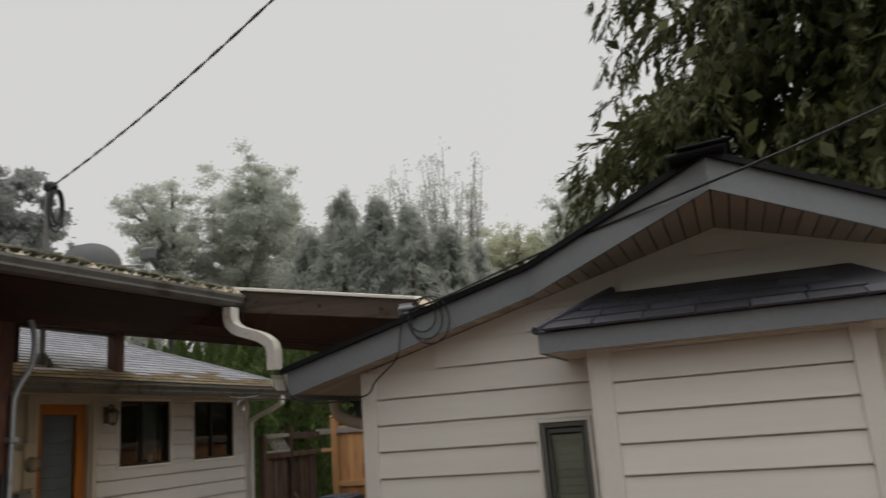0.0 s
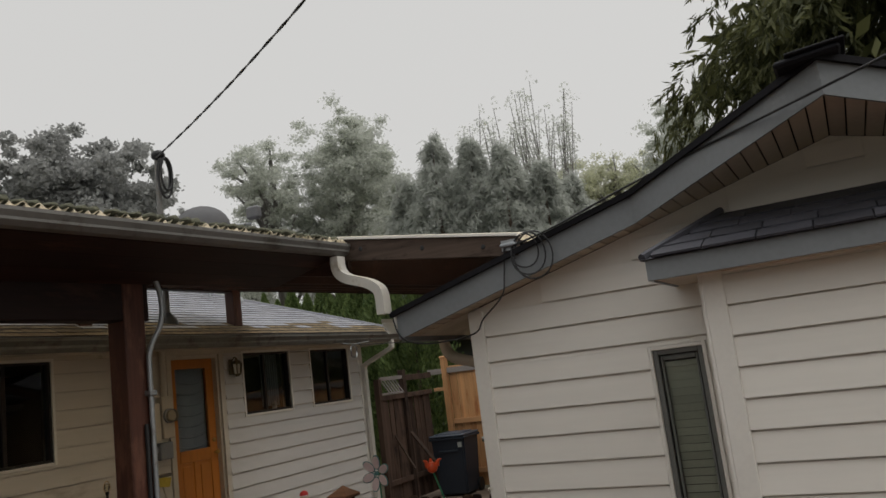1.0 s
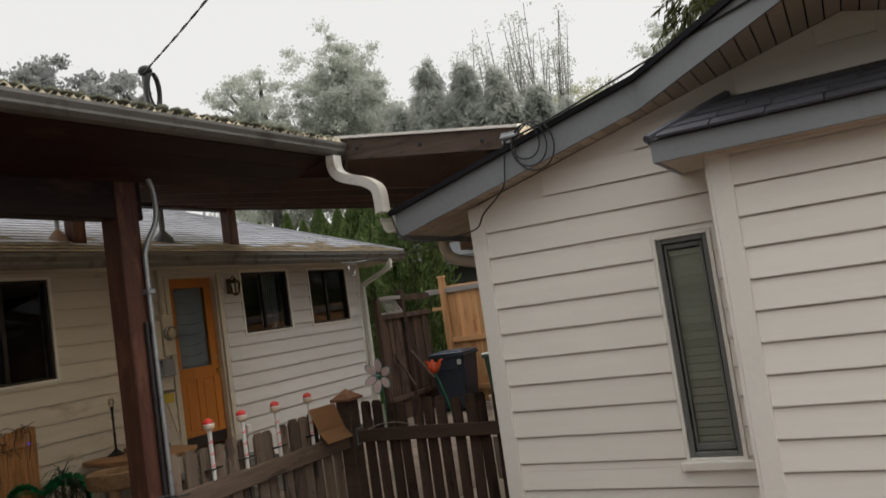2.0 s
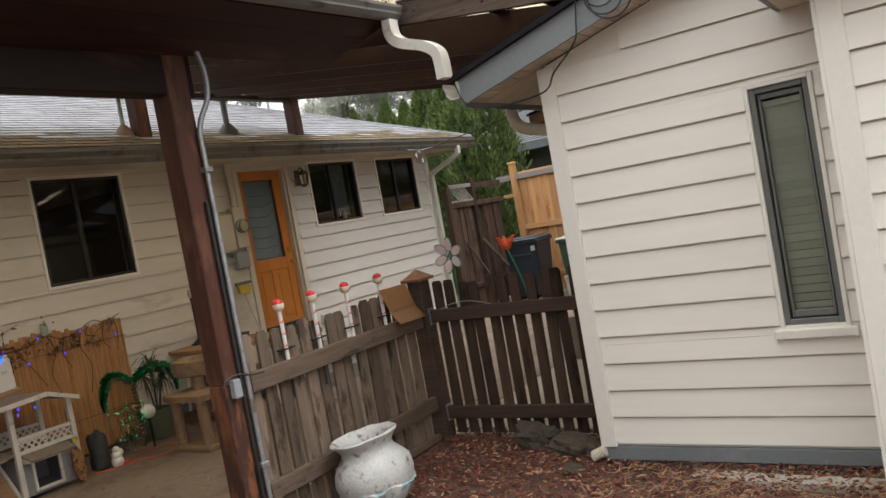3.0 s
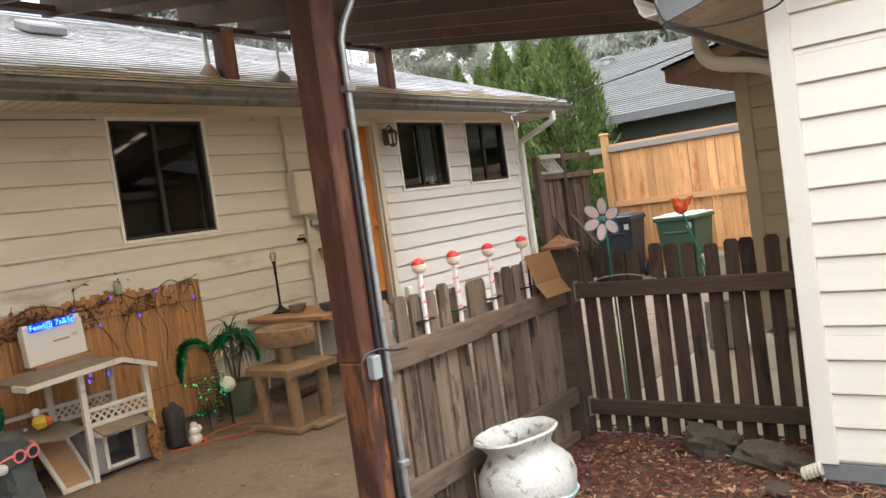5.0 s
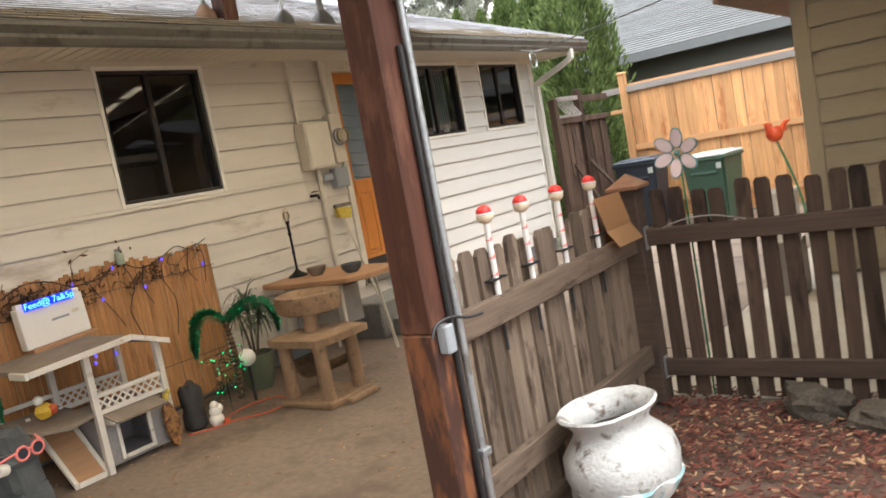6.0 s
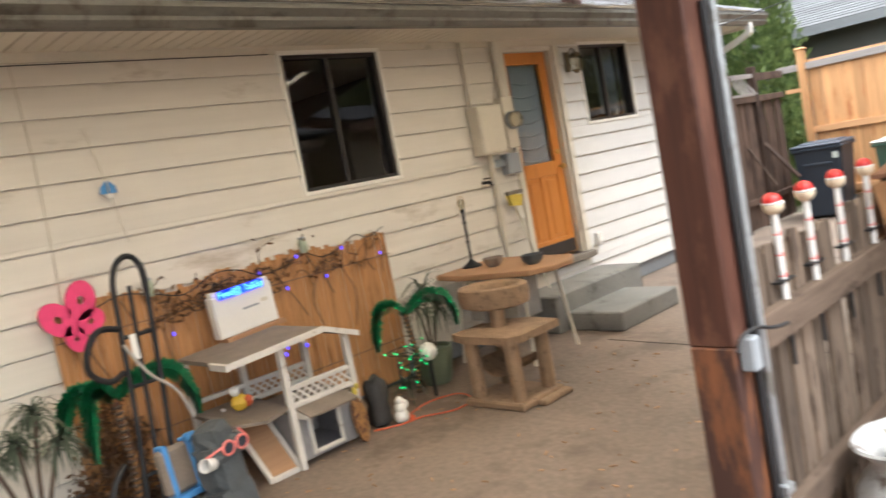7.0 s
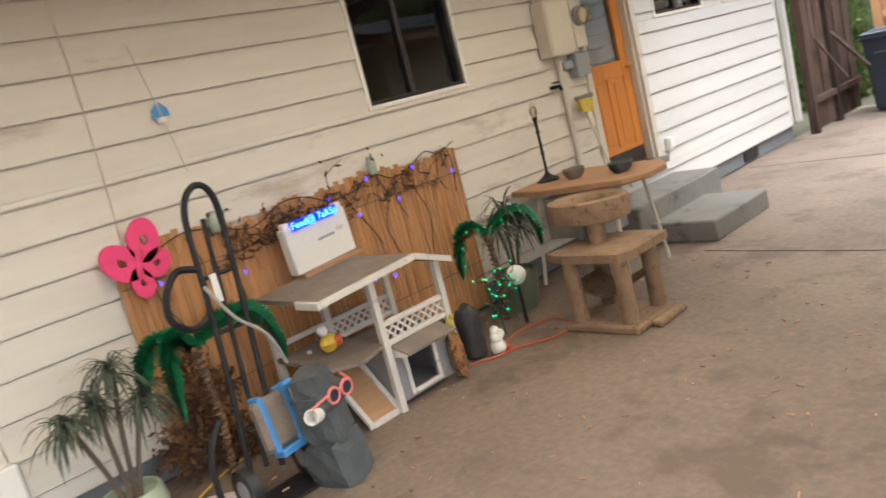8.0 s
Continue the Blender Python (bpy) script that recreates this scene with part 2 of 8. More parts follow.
M = dict(
    siding_white=mat("siding_white", (0.80, 0.765, 0.70), 0.5, var=0.05, scale=1.2, fine=25, bump=0.05, grain="x", jitter=0.025, stain=(0.6, 0.56, 0.48), stain_at=0.72),
    siding_pale=mat("siding_pale", (0.62, 0.605, 0.58), 0.5, var=0.05, scale=1.4, fine=20, bump=0.05, grain="y", jitter=0.03),
    siding_cream=mat("siding_cream", (0.65, 0.60, 0.525), 0.55, var=0.08, scale=1.6, fine=20, bump=0.06, grain="y", jitter=0.03, stain=(0.44, 0.38, 0.30), stain_at=0.63),
    siding_tan=mat("siding_tan", (0.36, 0.31, 0.23), 0.6, var=0.07, scale=1.4, bump=0.05, grain="x", jitter=0.03),
    trim_white=mat("trim_white", (0.78, 0.75, 0.69), 0.5, var=0.05, scale=2, bump=0.05, stain=(0.55, 0.5, 0.42), stain_at=0.7),
    trim_cream=mat("trim_cream", (0.60, 0.55, 0.46), 0.55, var=0.08, scale=2, bump=0.06, stain=(0.4, 0.36, 0.28), stain_at=0.66),
    fascia=mat("fascia_bluegrey", (0.185, 0.198, 0.208), 0.55, var=0.10, scale=2, bump=0.05, stain=(0.24, 0.25, 0.255), stain_at=0.64),
    soffit=mat("soffit", (0.50, 0.43, 0.34), 0.6, var=0.12, scale=3, jitter=0.10),
    shingle=mat("shingle_grey", (0.27, 0.275, 0.30), 0.75, var=0.25, scale=4, fine=120, bump=0.3, jitter=0.16, stain=(0.12, 0.105, 0.085), stain_at=0.66, spec=0.4, island=True),
    shingle_moss=mat("shingle_mossy", (0.175, 0.135, 0.085), 0.95, var=0.4, scale=6, fine=90, bump=0.6, jitter=0.25, stain=(0.075, 0.06, 0.04), stain_at=0.56, spec=0.1, island=True),
    # Cut edges of dark asphalt; the courses' shadow lines are in this colour too.
    shingle_edge=mat("shingle_cut_edge_shade", (0.14, 0.13, 0.125), 0.95, var=0.3, scale=6, bump=0.1, spec=0.1),
    # Bay roof shingle, with the sky's bluish sheen put into a lighter colour.
    shingle_sky_sheen=mat("shingle_sky_sheen", (0.045, 0.045, 0.055), 0.62, var=0.35, scale=6, fine=140, bump=0.3, jitter=0.3, spec=0.45),
    shingle_far=mat("shingle_far", (0.125, 0.13, 0.135), 0.9, var=0.22, scale=3, fine=60, bump=0.3, jitter=0.12, spec=0.2, island=True),
    shingle_dark=mat("shingle_dark", (0.011, 0.0105, 0.013), 0.75, var=0.4, scale=6, fine=140, bump=0.4, jitter=0.35, spec=0.16),
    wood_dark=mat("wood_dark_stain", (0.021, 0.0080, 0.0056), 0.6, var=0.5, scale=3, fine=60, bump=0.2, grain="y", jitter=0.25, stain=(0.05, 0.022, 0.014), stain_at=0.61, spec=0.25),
    wood_post=mat("wood_post_stain", (0.066, 0.026, 0.017), 0.55, var=0.45, scale=5, fine=60, bump=0.25, grain="z", stain=(0.13, 0.058, 0.037), stain_at=0.565, spec=0.3),
    wood_bare=mat("wood_bare_orange", (0.20, 0.075, 0.03), 0.6, var=0.3, scale=6, fine=50, bump=0.2, grain="z", stain=(0.05, 0.02, 0.014), stain_at=0.47),
    wood_beam=mat("wood_old_beam", (0.082, 0.060, 0.048), 0.85, var=0.55, scale=5, fine=50, bump=0.4, grain="x", stain=(0.02, 0.013, 0.01), stain_at=0.58, spec=0.15),
    picket=mat("picket_weathered", (0.172, 0.128, 0.096), 0.85, var=0.4, scale=6, fine=70, bump=0.35, grain="z", jitter=0.28, stain=(0.07, 0.05, 0.038), stain_at=0.56, spec=0.2),
    rail_y=mat("rail_weathered", (0.150, 0.108, 0.080), 0.85, var=0.4, scale=5, fine=60, bump=0.3, grain="y", jitter=0.15, stain=(0.065, 0.045, 0.035), stain_at=0.58, spec=0.2),
    rail_x=mat("rail_dark", (0.066, 0.045, 0.034), 0.85, var=0.4, scale=5, fine=60, bump=0.3, grain="x", jitter=0.15, spec=0.2),
    picket_dark=mat("picket_dark", (0.066, 0.043, 0.031), 0.85, var=0.4, scale=5, fine=60, bump=0.3, grain="z", jitter=0.35, stain=(0.03, 0.02, 0.016), stain_at=0.58, spec=0.2),
    cedar=mat("cedar_new", (0.60, 0.32, 0.14), 0.6, var=0.36, scale=2.4, fine=30, bump=0.15, grain="z", jitter=0.17, stain=(0.42, 0.16, 0.055), stain_at=0.60),
    cedar_rail=mat("cedar_rail", (0.55, 0.30, 0.14), 0.6, var=0.2, scale=3, fine=35, bump=0.15, grain="x", jitter=0.1),
    fence_old=mat("fence_old", (0.082, 0.053, 0.04), 0.85, var=0.45, scale=4, fine=40, bump=0.3, grain="z", jitter=0.35, stain=(0.045, 0.03, 0.024), stain_at=0.56, spec=0.2),
    grey_board=mat("grey_board", (0.26, 0.235, 0.22), 0.8, var=0.25, scale=4, fine=40, bump=0.3, grain="x", jitter=0.1),
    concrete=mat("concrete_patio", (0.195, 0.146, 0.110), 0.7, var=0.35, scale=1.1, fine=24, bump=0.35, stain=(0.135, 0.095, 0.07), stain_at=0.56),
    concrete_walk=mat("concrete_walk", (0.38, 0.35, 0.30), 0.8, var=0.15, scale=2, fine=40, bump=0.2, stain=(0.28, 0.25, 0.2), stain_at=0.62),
    step=mat("concrete_step", (0.20, 0.195, 0.18), 0.8, var=0.18, scale=3, fine=60, bump=0.25, stain=(0.12, 0.11, 0.1), stain_at=0.62),
    foundation=mat("foundation", (0.17, 0.18, 0.19), 0.85, var=0.15, scale=2, fine=50, bump=0.3),
    dirt=mat("dirt", (0.10, 0.062, 0.045), 0.95, var=0.4, scale=6, fine=60, bump=0.8),
    grass=mat("grass_ground", (0.085, 0.08, 0.05), 0.95, var=0.4, scale=1, fine=20, bump=0.6),
    chip=mat("bark_chip", (0.15, 0.05, 0.034), 0.9, var=0.3, scale=8, fine=60, bump=0.3, jitter=0.55, island=True),
    straw=mat("pale_chip", (0.36, 0.215, 0.12), 0.9, var=0.3, scale=8, fine=60, bump=0.2, jitter=0.4, island=True),
    gutter=mat("gutter_grey", (0.15, 0.145, 0.135), 0.55, var=0.15, scale=3, bump=0.05, stain=(0.08, 0.072, 0.06), stain_at=0.6),
    gutter_house=mat("gutter_house", (0.125, 0.12, 0.105), 0.5, var=0.2, scale=3, bump=0.05, stain=(0.065, 0.058, 0.045), stain_at=0.58),
    spout_white=mat("downspout_white", (0.66, 0.64, 0.59), 0.4, var=0.06, scale=4, bump=0.05, stain=(0.45, 0.41, 0.33), stain_at=0.66),
    steel=mat("galvanised_steel", (0.36, 0.375, 0.385), 0.45, metal=0.7, var=0.2, scale=6, bump=0.08, stain=(0.22, 0.21, 0.19), stain_at=0.62),
    rust=mat("rusty_pipe", (0.16, 0.10, 0.07), 0.8, var=0.3, scale=8, bump=0.2),
    black=mat("black_rubber", (0.014, 0.014, 0.015), 0.5, var=0.3, scale=10, bump=0.1),
    black_metal=mat("black_painted_metal", (0.014, 0.014, 0.015), 0.5, var=0.3, scale=10, bump=0.05, spec=0.3),
    bronze=mat("bronze_frame", (0.022, 0.018, 0.016), 0.45, var=0.2, scale=5, bump=0.03),
    taupe=mat("taupe_frame", (0.17, 0.15, 0.125), 0.45, var=0.12, scale=5, bump=0.03),
    grey_frame=mat("grey_frame", (0.15, 0.155, 0.145), 0.45, var=0.12, scale=5, bump=0.03),
    blind=mat("blind_slat", (0.60, 0.66, 0.62), 0.6, var=0.1, scale=3, bump=0.0, jitter=0.12),
    curtain=mat("curtain", (0.42, 0.45, 0.48), 0.9, var=0.15, scale=3, bump=0.05),
    drape=mat("olive_drape", (0.21, 0.19, 0.12), 0.9, var=0.15, scale=3, bump=0.05),
    room=mat("room_painted_dark", (0.03, 0.028, 0.026), 0.9, var=0.2, scale=2, bump=0.0),
    door=mat("door_orange_wood", (0.50, 0.18, 0.033), 0.4, var=0.16, scale=4, fine=40, bump=0.08, grain="z"),
    brass=mat("brass", (0.55, 0.38, 0.14), 0.3, metal=0.9, var=0.15, scale=10, bump=0.05),
    brass_old=mat("brass_tarnished", (0.16, 0.13, 0.075), 0.5, metal=0.6, var=0.4, scale=14, bump=0.1, stain=(0.06, 0.065, 0.045), stain_at=0.55),
    beige_box=mat("beige_box", (0.60, 0.545, 0.45), 0.5, var=0.06, scale=4, bump=0.03),
    grey_box=mat("grey_box", (0.27, 0.29, 0.31), 0.5, var=0.08, scale=4, bump=0.03),
    reed=mat("reed_screen", (0.44, 0.225, 0.10), 0.85, var=0.3, scale=3, fine=60, bump=0.3, grain="z", jitter=0.06, stain=(0.29, 0.14, 0.06), stain_at=0.6, spec=0.15),
    white_paint=mat("white_paint_worn", (0.62, 0.58, 0.52), 0.6, var=0.1, scale=8, fine=60, bump=0.15, stain=(0.34, 0.27, 0.2), stain_at=0.64),
    white_plastic=mat("white_plastic", (0.72, 0.70, 0.67), 0.45, var=0.04, scale=4, bump=0.0),
    felt=mat("roof_felt", (0.20, 0.16, 0.125), 0.9, var=0.25, scale=8, fine=90, bump=0.5),
    hut_grey=mat("hut_grey", (0.27, 0.255, 0.25), 0.8, var=0.12, scale=5, bump=0.2),
    plywood=mat("plywood", (0.36, 0.20, 0.105), 0.75, var=0.2, scale=5, fine=50, bump=0.2, grain="y"),
    carpet=mat("carpet_tan", (0.27, 0.175, 0.105), 0.95, var=0.3, scale=10, fine=160, bump=0.8, stain=(0.16, 0.10, 0.06), stain_at=0.6),
    carpet_grey=mat("carpet_grey", (0.34, 0.32, 0.29), 0.95, var=0.15, scale=12, fine=160, bump=0.6),
    slate=mat("slate_statue", (0.072, 0.08, 0.084), 0.75, var=0.3, scale=8, fine=70, bump=0.5),
    tiki=mat("tiki_stone", (0.032, 0.03, 0.028), 0.6, var=0.4, scale=14, fine=60, bump=0.5),
    tiki_wood=mat("tiki_wood", (0.30, 0.15, 0.05), 0.6, var=0.6, scale=18, fine=60, bump=0.4, stain=(0.08, 0.03, 0.02), stain_at=0.52),
    ceramic=mat("white_ceramic", (0.75, 0.72, 0.66), 0.35, var=0.05, scale=8, bump=0.05),
    pot_white=mat("pot_worn_white", (0.50, 0.50, 0.485), 0.5, var=0.2, scale=7, fine=60, bump=0.9, stain=(0.15, 0.11, 0.085), stain_at=0.59),
    pot_blue=mat("pot_blue_patina", (0.25, 0.42, 0.46), 0.5, var=0.25, scale=6, fine=40, bump=0.2, stain=(0.70, 0.69, 0.66), stain_at=0.5),
    pot_green=mat("pot_sage", (0.36, 0.41, 0.30), 0.4, var=0.07, scale=5, bump=0.05),
    pot_dark=mat("pot_dark_green", (0.13, 0.155, 0.10), 0.45, var=0.12, scale=5, bump=0.05),
    soil=mat("soil", (0.035, 0.025, 0.02), 0.95, var=0.4, scale=20, bump=0.6),
    pink=mat("pink_felt", (0.78, 0.06, 0.19), 0.7, var=0.1, scale=8, bump=0.1),
    pink_plastic=mat("pink_plastic", (0.75, 0.20, 0.18), 0.35, var=0.05, scale=8, bump=0.0),
    blue_tape=mat("blue_tape", (0.07, 0.25, 0.55), 0.5, var=0.12, scale=8, bump=0.05),
    tinsel=mat("green_tinsel", (0.012, 0.17, 0.065), 0.35, metal=0.35, var=0.5, scale=40, fine=200, bump=0.3),
    trunk_brown=mat("bark", (0.10, 0.07, 0.05), 0.9, var=0.3, scale=8, fine=40, bump=0.6, grain="z"),
    trunk_grey=mat("bark_grey", (0.16, 0.15, 0.14), 0.9, var=0.25, scale=6, bump=0.4, grain="z"),
    cardboard=mat("cardboard", (0.50, 0.29, 0.14), 0.8, var=0.08, scale=5, fine=60, bump=0.05),
    cap_wood=mat("cap_wood", (0.22, 0.105, 0.06), 0.7, var=0.3, scale=12, fine=60, bump=0.2, grain="x"),
    red=mat("red_paint", (0.62, 0.03, 0.025), 0.35, var=0.08, scale=8, bump=0.0),
    santa_face=mat("cream_face", (0.72, 0.58, 0.42), 0.45, var=0.1, scale=10, bump=0.0),
    orange_glass=mat("orange_metal", (0.75, 0.10, 0.03), 0.35, var=0.1, scale=8, bump=0.02),
    petal=mat("petal_lilac", (0.68, 0.55, 0.56), 0.45, var=0.1, scale=8, bump=0.03),
    petal_rim=mat("petal_rim_teal", (0.10, 0.24, 0.25), 0.5, var=0.1, scale=8, bump=0.0),
    green_stake=mat("green_stake", (0.03, 0.22, 0.10), 0.45, var=0.1, scale=8, bump=0.0),
    bin_navy=mat("bin_navy", (0.018, 0.027, 0.042), 0.5, var=0.12, scale=5, bump=0.05),
    bin_green=mat("bin_green", (0.035, 0.085, 0.06), 0.5, var=0.12, scale=5, bump=0.05),
    bin_lid=mat("bin_lid_pale", (0.45, 0.49, 0.46), 0.5, var=0.08, scale=5, bump=0.03),
    bin_lid_navy=mat("bin_lid_navy", (0.045, 0.06, 0.085), 0.4, var=0.12, scale=5, bump=0.03),
    cable=mat("cable_black", (0.012, 0.012, 0.013), 0.55, var=0.2, scale=20, bump=0.05),
    cord_orange=mat("cord_orange", (0.55, 0.10, 0.035), 0.5, var=0.08, scale=20, bump=0.0),
    cord_yellow=mat("cord_yellow", (0.62, 0.40, 0.04), 0.5, var=0.08, scale=20, bump=0.0),
    dish=mat("dish_grey", (0.13, 0.13, 0.135), 0.6, var=0.12, scale=5, bump=0.02),
    stone=mat("flat_stone", (0.085, 0.07, 0.055), 0.9, var=0.45, scale=7, fine=60, bump=0.8, jitter=0.15, stain=(0.15, 0.12, 0.09), stain_at=0.58, spec=0.15),
    moss=mat("moss", (0.085, 0.085, 0.055), 0.95, var=0.5, scale=20, bump=0.8),
    panel=mat("corrugated_cream", (0.56, 0.53, 0.42), 0.5, var=0.2, scale=3, fine=20, bump=0.1, stain=(0.20, 0.19, 0.10), stain_at=0.55),
    neighbour_wall=mat("neighbour_wall", (0.10, 0.105, 0.10), 0.7, var=0.1, scale=3, bump=0.05),
    yellow_plastic=mat("yellow_plastic", (0.55, 0.42, 0.06), 0.5, var=0.15, scale=8, bump=0.05),
    leaf_garden=leaf_mat("leaf_dracaena", (0.06, 0.078, 0.052), (0.17, 0.195, 0.14), 0.25),
    leaf_cedar=leaf_mat("leaf_cedar", (0.036, 0.043, 0.018), (0.15, 0.155, 0.06), 0.28),
    leaf_hedge=leaf_mat("leaf_arborvitae", (0.065, 0.105, 0.035), (0.19, 0.25, 0.085), 0.4),
    # Far leaves: pale grey-green, with the haze put into their colour.
    leaf_far_haze_tint=leaf_mat("leaf_far_haze_tint", (0.44, 0.465, 0.41), (0.58, 0.60, 0.53), 0.5, gap=0.42),
    leaf_dark_haze_tint=leaf_mat("leaf_dark_haze_tint", (0.25, 0.255, 0.25), (0.38, 0.385, 0.365), 0.45),
    leaf_spruce_haze_tint=leaf_mat("leaf_spruce_haze_tint", (0.42, 0.44, 0.40), (0.50, 0.52, 0.475), 0.6, gap=0.42),
    leaf_olive_haze_tint=leaf_mat("leaf_far_olive_haze_tint", (0.42, 0.435, 0.31), (0.56, 0.565, 0.40), 0.5, gap=0.42),
    leaf_dry=leaf_mat("leaf_dry", (0.09, 0.045, 0.022), (0.20, 0.105, 0.05), 0.25),
    glass=glass_mat("window_glass", (0.6, 0.63, 0.61), 2.0),
    glass_door=glass_mat("door_glass", (0.8, 0.84, 0.86), 1.6),
    lamp_glass=glass_mat("lamp_glass", (0.9, 0.88, 0.8)),
    led_blue=glow_mat("led_blue", (0.0, 0.02, 1.0), 0.45),
    led_text=glow_mat("led_text", (0.12, 0.45, 1.0), 0.8),
    led_violet=glow_mat("led_violet", (0.10, 0.07, 1.0), 0.5),
    led_green=glow_mat("led_green", (0.0, 0.8, 0.2), 0.7),
)

# cream panels let daylight through
pn = M["panel"].node_tree
ptr, pmx = pn.nodes.new("ShaderNodeBsdfTranslucent"), pn.nodes.new("ShaderNodeMixShader")
ptr.inputs[0].default_value = (0.94, 0.87, 0.75, 1)
pmx.inputs[0].default_value = 0.80
pn.links.new(pn.nodes["Principled BSDF"].outputs[0], pmx.inputs[1])
pn.links.new(ptr.outputs[0], pmx.inputs[2])
pn.links.new(pmx.outputs[0], pn.nodes["Material Output"].inputs[0])

# ---- building helpers ----


def mesh_of(name, bm):
    bmesh.ops.recalc_face_normals(bm, faces=bm.faces)
    me = bpy.data.meshes.new(name)
    bm.to_mesh(me)
    bm.free()
    return me


def part(name, bm, material, parent=None, label="", smooth=False, at=None):
    me = mesh_of(name, bm)
    me.materials.append(M[material])
    if smooth:
        me.polygons.foreach_set("use_smooth", [True] * len(me.polygons))
        me.set_sharp_from_angle(angle=radians(40))
    ob = new(name, me)
    ob.parent = parent
    if at is not None:
        ob.matrix_basis = at
    if label:
        tagged(ob, label)
    return ob


def share(name, ob, m, parent):
    """Another object on the mesh of ob."""
    o = new(name, ob.data)
    o.parent = parent
    o.matrix_basis = m
    return o


def thing(name, label, category, x=0, y=0, z=0, rz=0, group="", kind=""):
    ob = new(name)
    ob.empty_display_size = 0.1
    ob.matrix_basis = pose(x, y, z, 0, 0, rz)
    return tagged(ob, label, category, group, kind)


def box(bm, x0, x1, y0, y1, z0, z1, bevel=0.0, m=None):
    r = bmesh.ops.create_cube(bm, size=1)
    v = r["verts"]
    t = Matrix.Translation(((x0 + x1) / 2, (y0 + y1) / 2, (z0 + z1) / 2)) @ Matrix.Diagonal((abs(x1 - x0), abs(y1 - y0), abs(z1 - z0), 1))
    bmesh.ops.transform(bm, matrix=(m @ t) if m else t, verts=v)
    if bevel:
        e = list({e for q in v for e in q.link_edges})
        bmesh.ops.bevel(bm, geom=e, offset=bevel, segments=1, affect="EDGES")
    return bm


def bx(x0, x1, y0, y1, z0, z1, bevel=0.0, m=None):
    return box(bmesh.new(), x0, x1, y0, y1, z0, z1, bevel, m)


def prism(bm, loop, way):
    """A closed outline (3D points), pushed along way."""
    a = [bm.verts.new(p) for p in loop]
    b = [bm.verts.new(Vector(p) + Vector(way)) for p in loop]
    n = len(loop)
    bm.faces.new(a)
    bm.faces.new(list(reversed(b)))
    for i in range(n):
        bm.faces.new((a[i], b[i], b[(i + 1) % n], a[(i + 1) % n]))
    return bm


def tube(bm, pts, r, seg=8, caps=True):
    """A round bar along points; r: one radius or one per point."""
    pts = [Vector(p) for p in pts]
    rs = r if isinstance(r, (list, tuple)) else [r] * len(pts)
    rings, last = [], None
    for i, p in enumerate(pts):
        d = (pts[min(i + 1, len(pts) - 1)] - pts[max(i - 1, 0)]).normalized()
        if last is None:
            u = d.orthogonal().normalized()
        else:
            u = (last - d * last.dot(d))
            u = u.normalized() if u.length > 1e-6 else d.orthogonal().normalized()
        last = u
        w = d.cross(u)
        rings.append([bm.verts.new(p + rs[i] * (math.cos(2 * math.pi * k / seg) * u + math.sin(2 * math.pi * k / seg) * w)) for k in range(seg)])
    for a, b in zip(rings, rings[1:]):
        for k in range(seg):
            bm.faces.new((a[k], a[(k + 1) % seg], b[(k + 1) % seg], b[k]))
    if caps:
        bm.faces.new(list(reversed(rings[0])))
        bm.faces.new(rings[-1])
    return bm


def flat_tube(bm, pts, w, h, seg=4):
    """A rectangular pipe along points."""
    pts = [Vector(p) for p in pts]
    rings = []
    side = Vector((0, 1, 0))
    for i, p in enumerate(pts):
        d = (pts[min(i + 1, len(pts) - 1)] - pts[max(i - 1, 0)]).normalized()
        u = (side - d * side.dot(d)).normalized()
        n = d.cross(u)
        rings.append([bm.verts.new(p + a * w / 2 * u + b * h / 2 * n) for a, b in ((-1, -1), (-0.4, -1), (-0.3, -0.85), (0.3, -0.85), (0.4, -1), (1, -1), (1, 1), (-1, 1))])
    k = len(rings[0])
    for a, b in zip(rings, rings[1:]):
        for i in range(k):
            bm.faces.new((a[i], a[(i + 1) % k], b[(i + 1) % k], b[i]))
    bm.faces.new(list(reversed(rings[0])))
    bm.faces.new(rings[-1])
    return bm


def lathe(bm, profile, seg=24, cx=0.0, cy=0.0):
    """Turned shape from (radius, height) pairs."""
    rings = [[bm.verts.new((cx + r * math.cos(2 * math.pi * k / seg), cy + r * math.sin(2 * math.pi * k / seg), z)) for k in range(seg)] for r, z in profile]
    for a, b in zip(rings, rings[1:]):
        for k in range(seg):
            bm.faces.new((a[k], a[(k + 1) % seg], b[(k + 1) % seg], b[k]))
    bm.faces.new(list(reversed(rings[0])))
    bm.faces.new(rings[-1])
    return bm


def smooth_line(pts, n=8):
    """Points of a soft curve through pts."""
    pts = [Vector(p) for p in pts]
    out = []
    for i in range(len(pts) - 1):
        p0, p1, p2, p3 = pts[max(i - 1, 0)], pts[i], pts[i + 1], pts[min(i + 2, len(pts) - 1)]
        for k in range(n):
            t = k / n
            out.append(0.5 * ((2 * p1) + (p2 - p0) * t + (2 * p0 - 5 * p1 + 4 * p2 - p3) * t * t + (3 * p1 - p0 - 3 * p2 + p3) * t ** 3))
    return out + [pts[-1]]


def blob(bm, m, seg=12, rough=0.0):
    r = bmesh.ops.create_uvsphere(bm, u_segments=seg, v_segments=max(6, seg * 2 // 3), radius=1)
    for v in r["verts"]:
        if rough:
            v.co *= 1 + rough * noise.noise(v.co * 2.3)
    bmesh.ops.transform(bm, matrix=m, verts=r["verts"])
    return bm


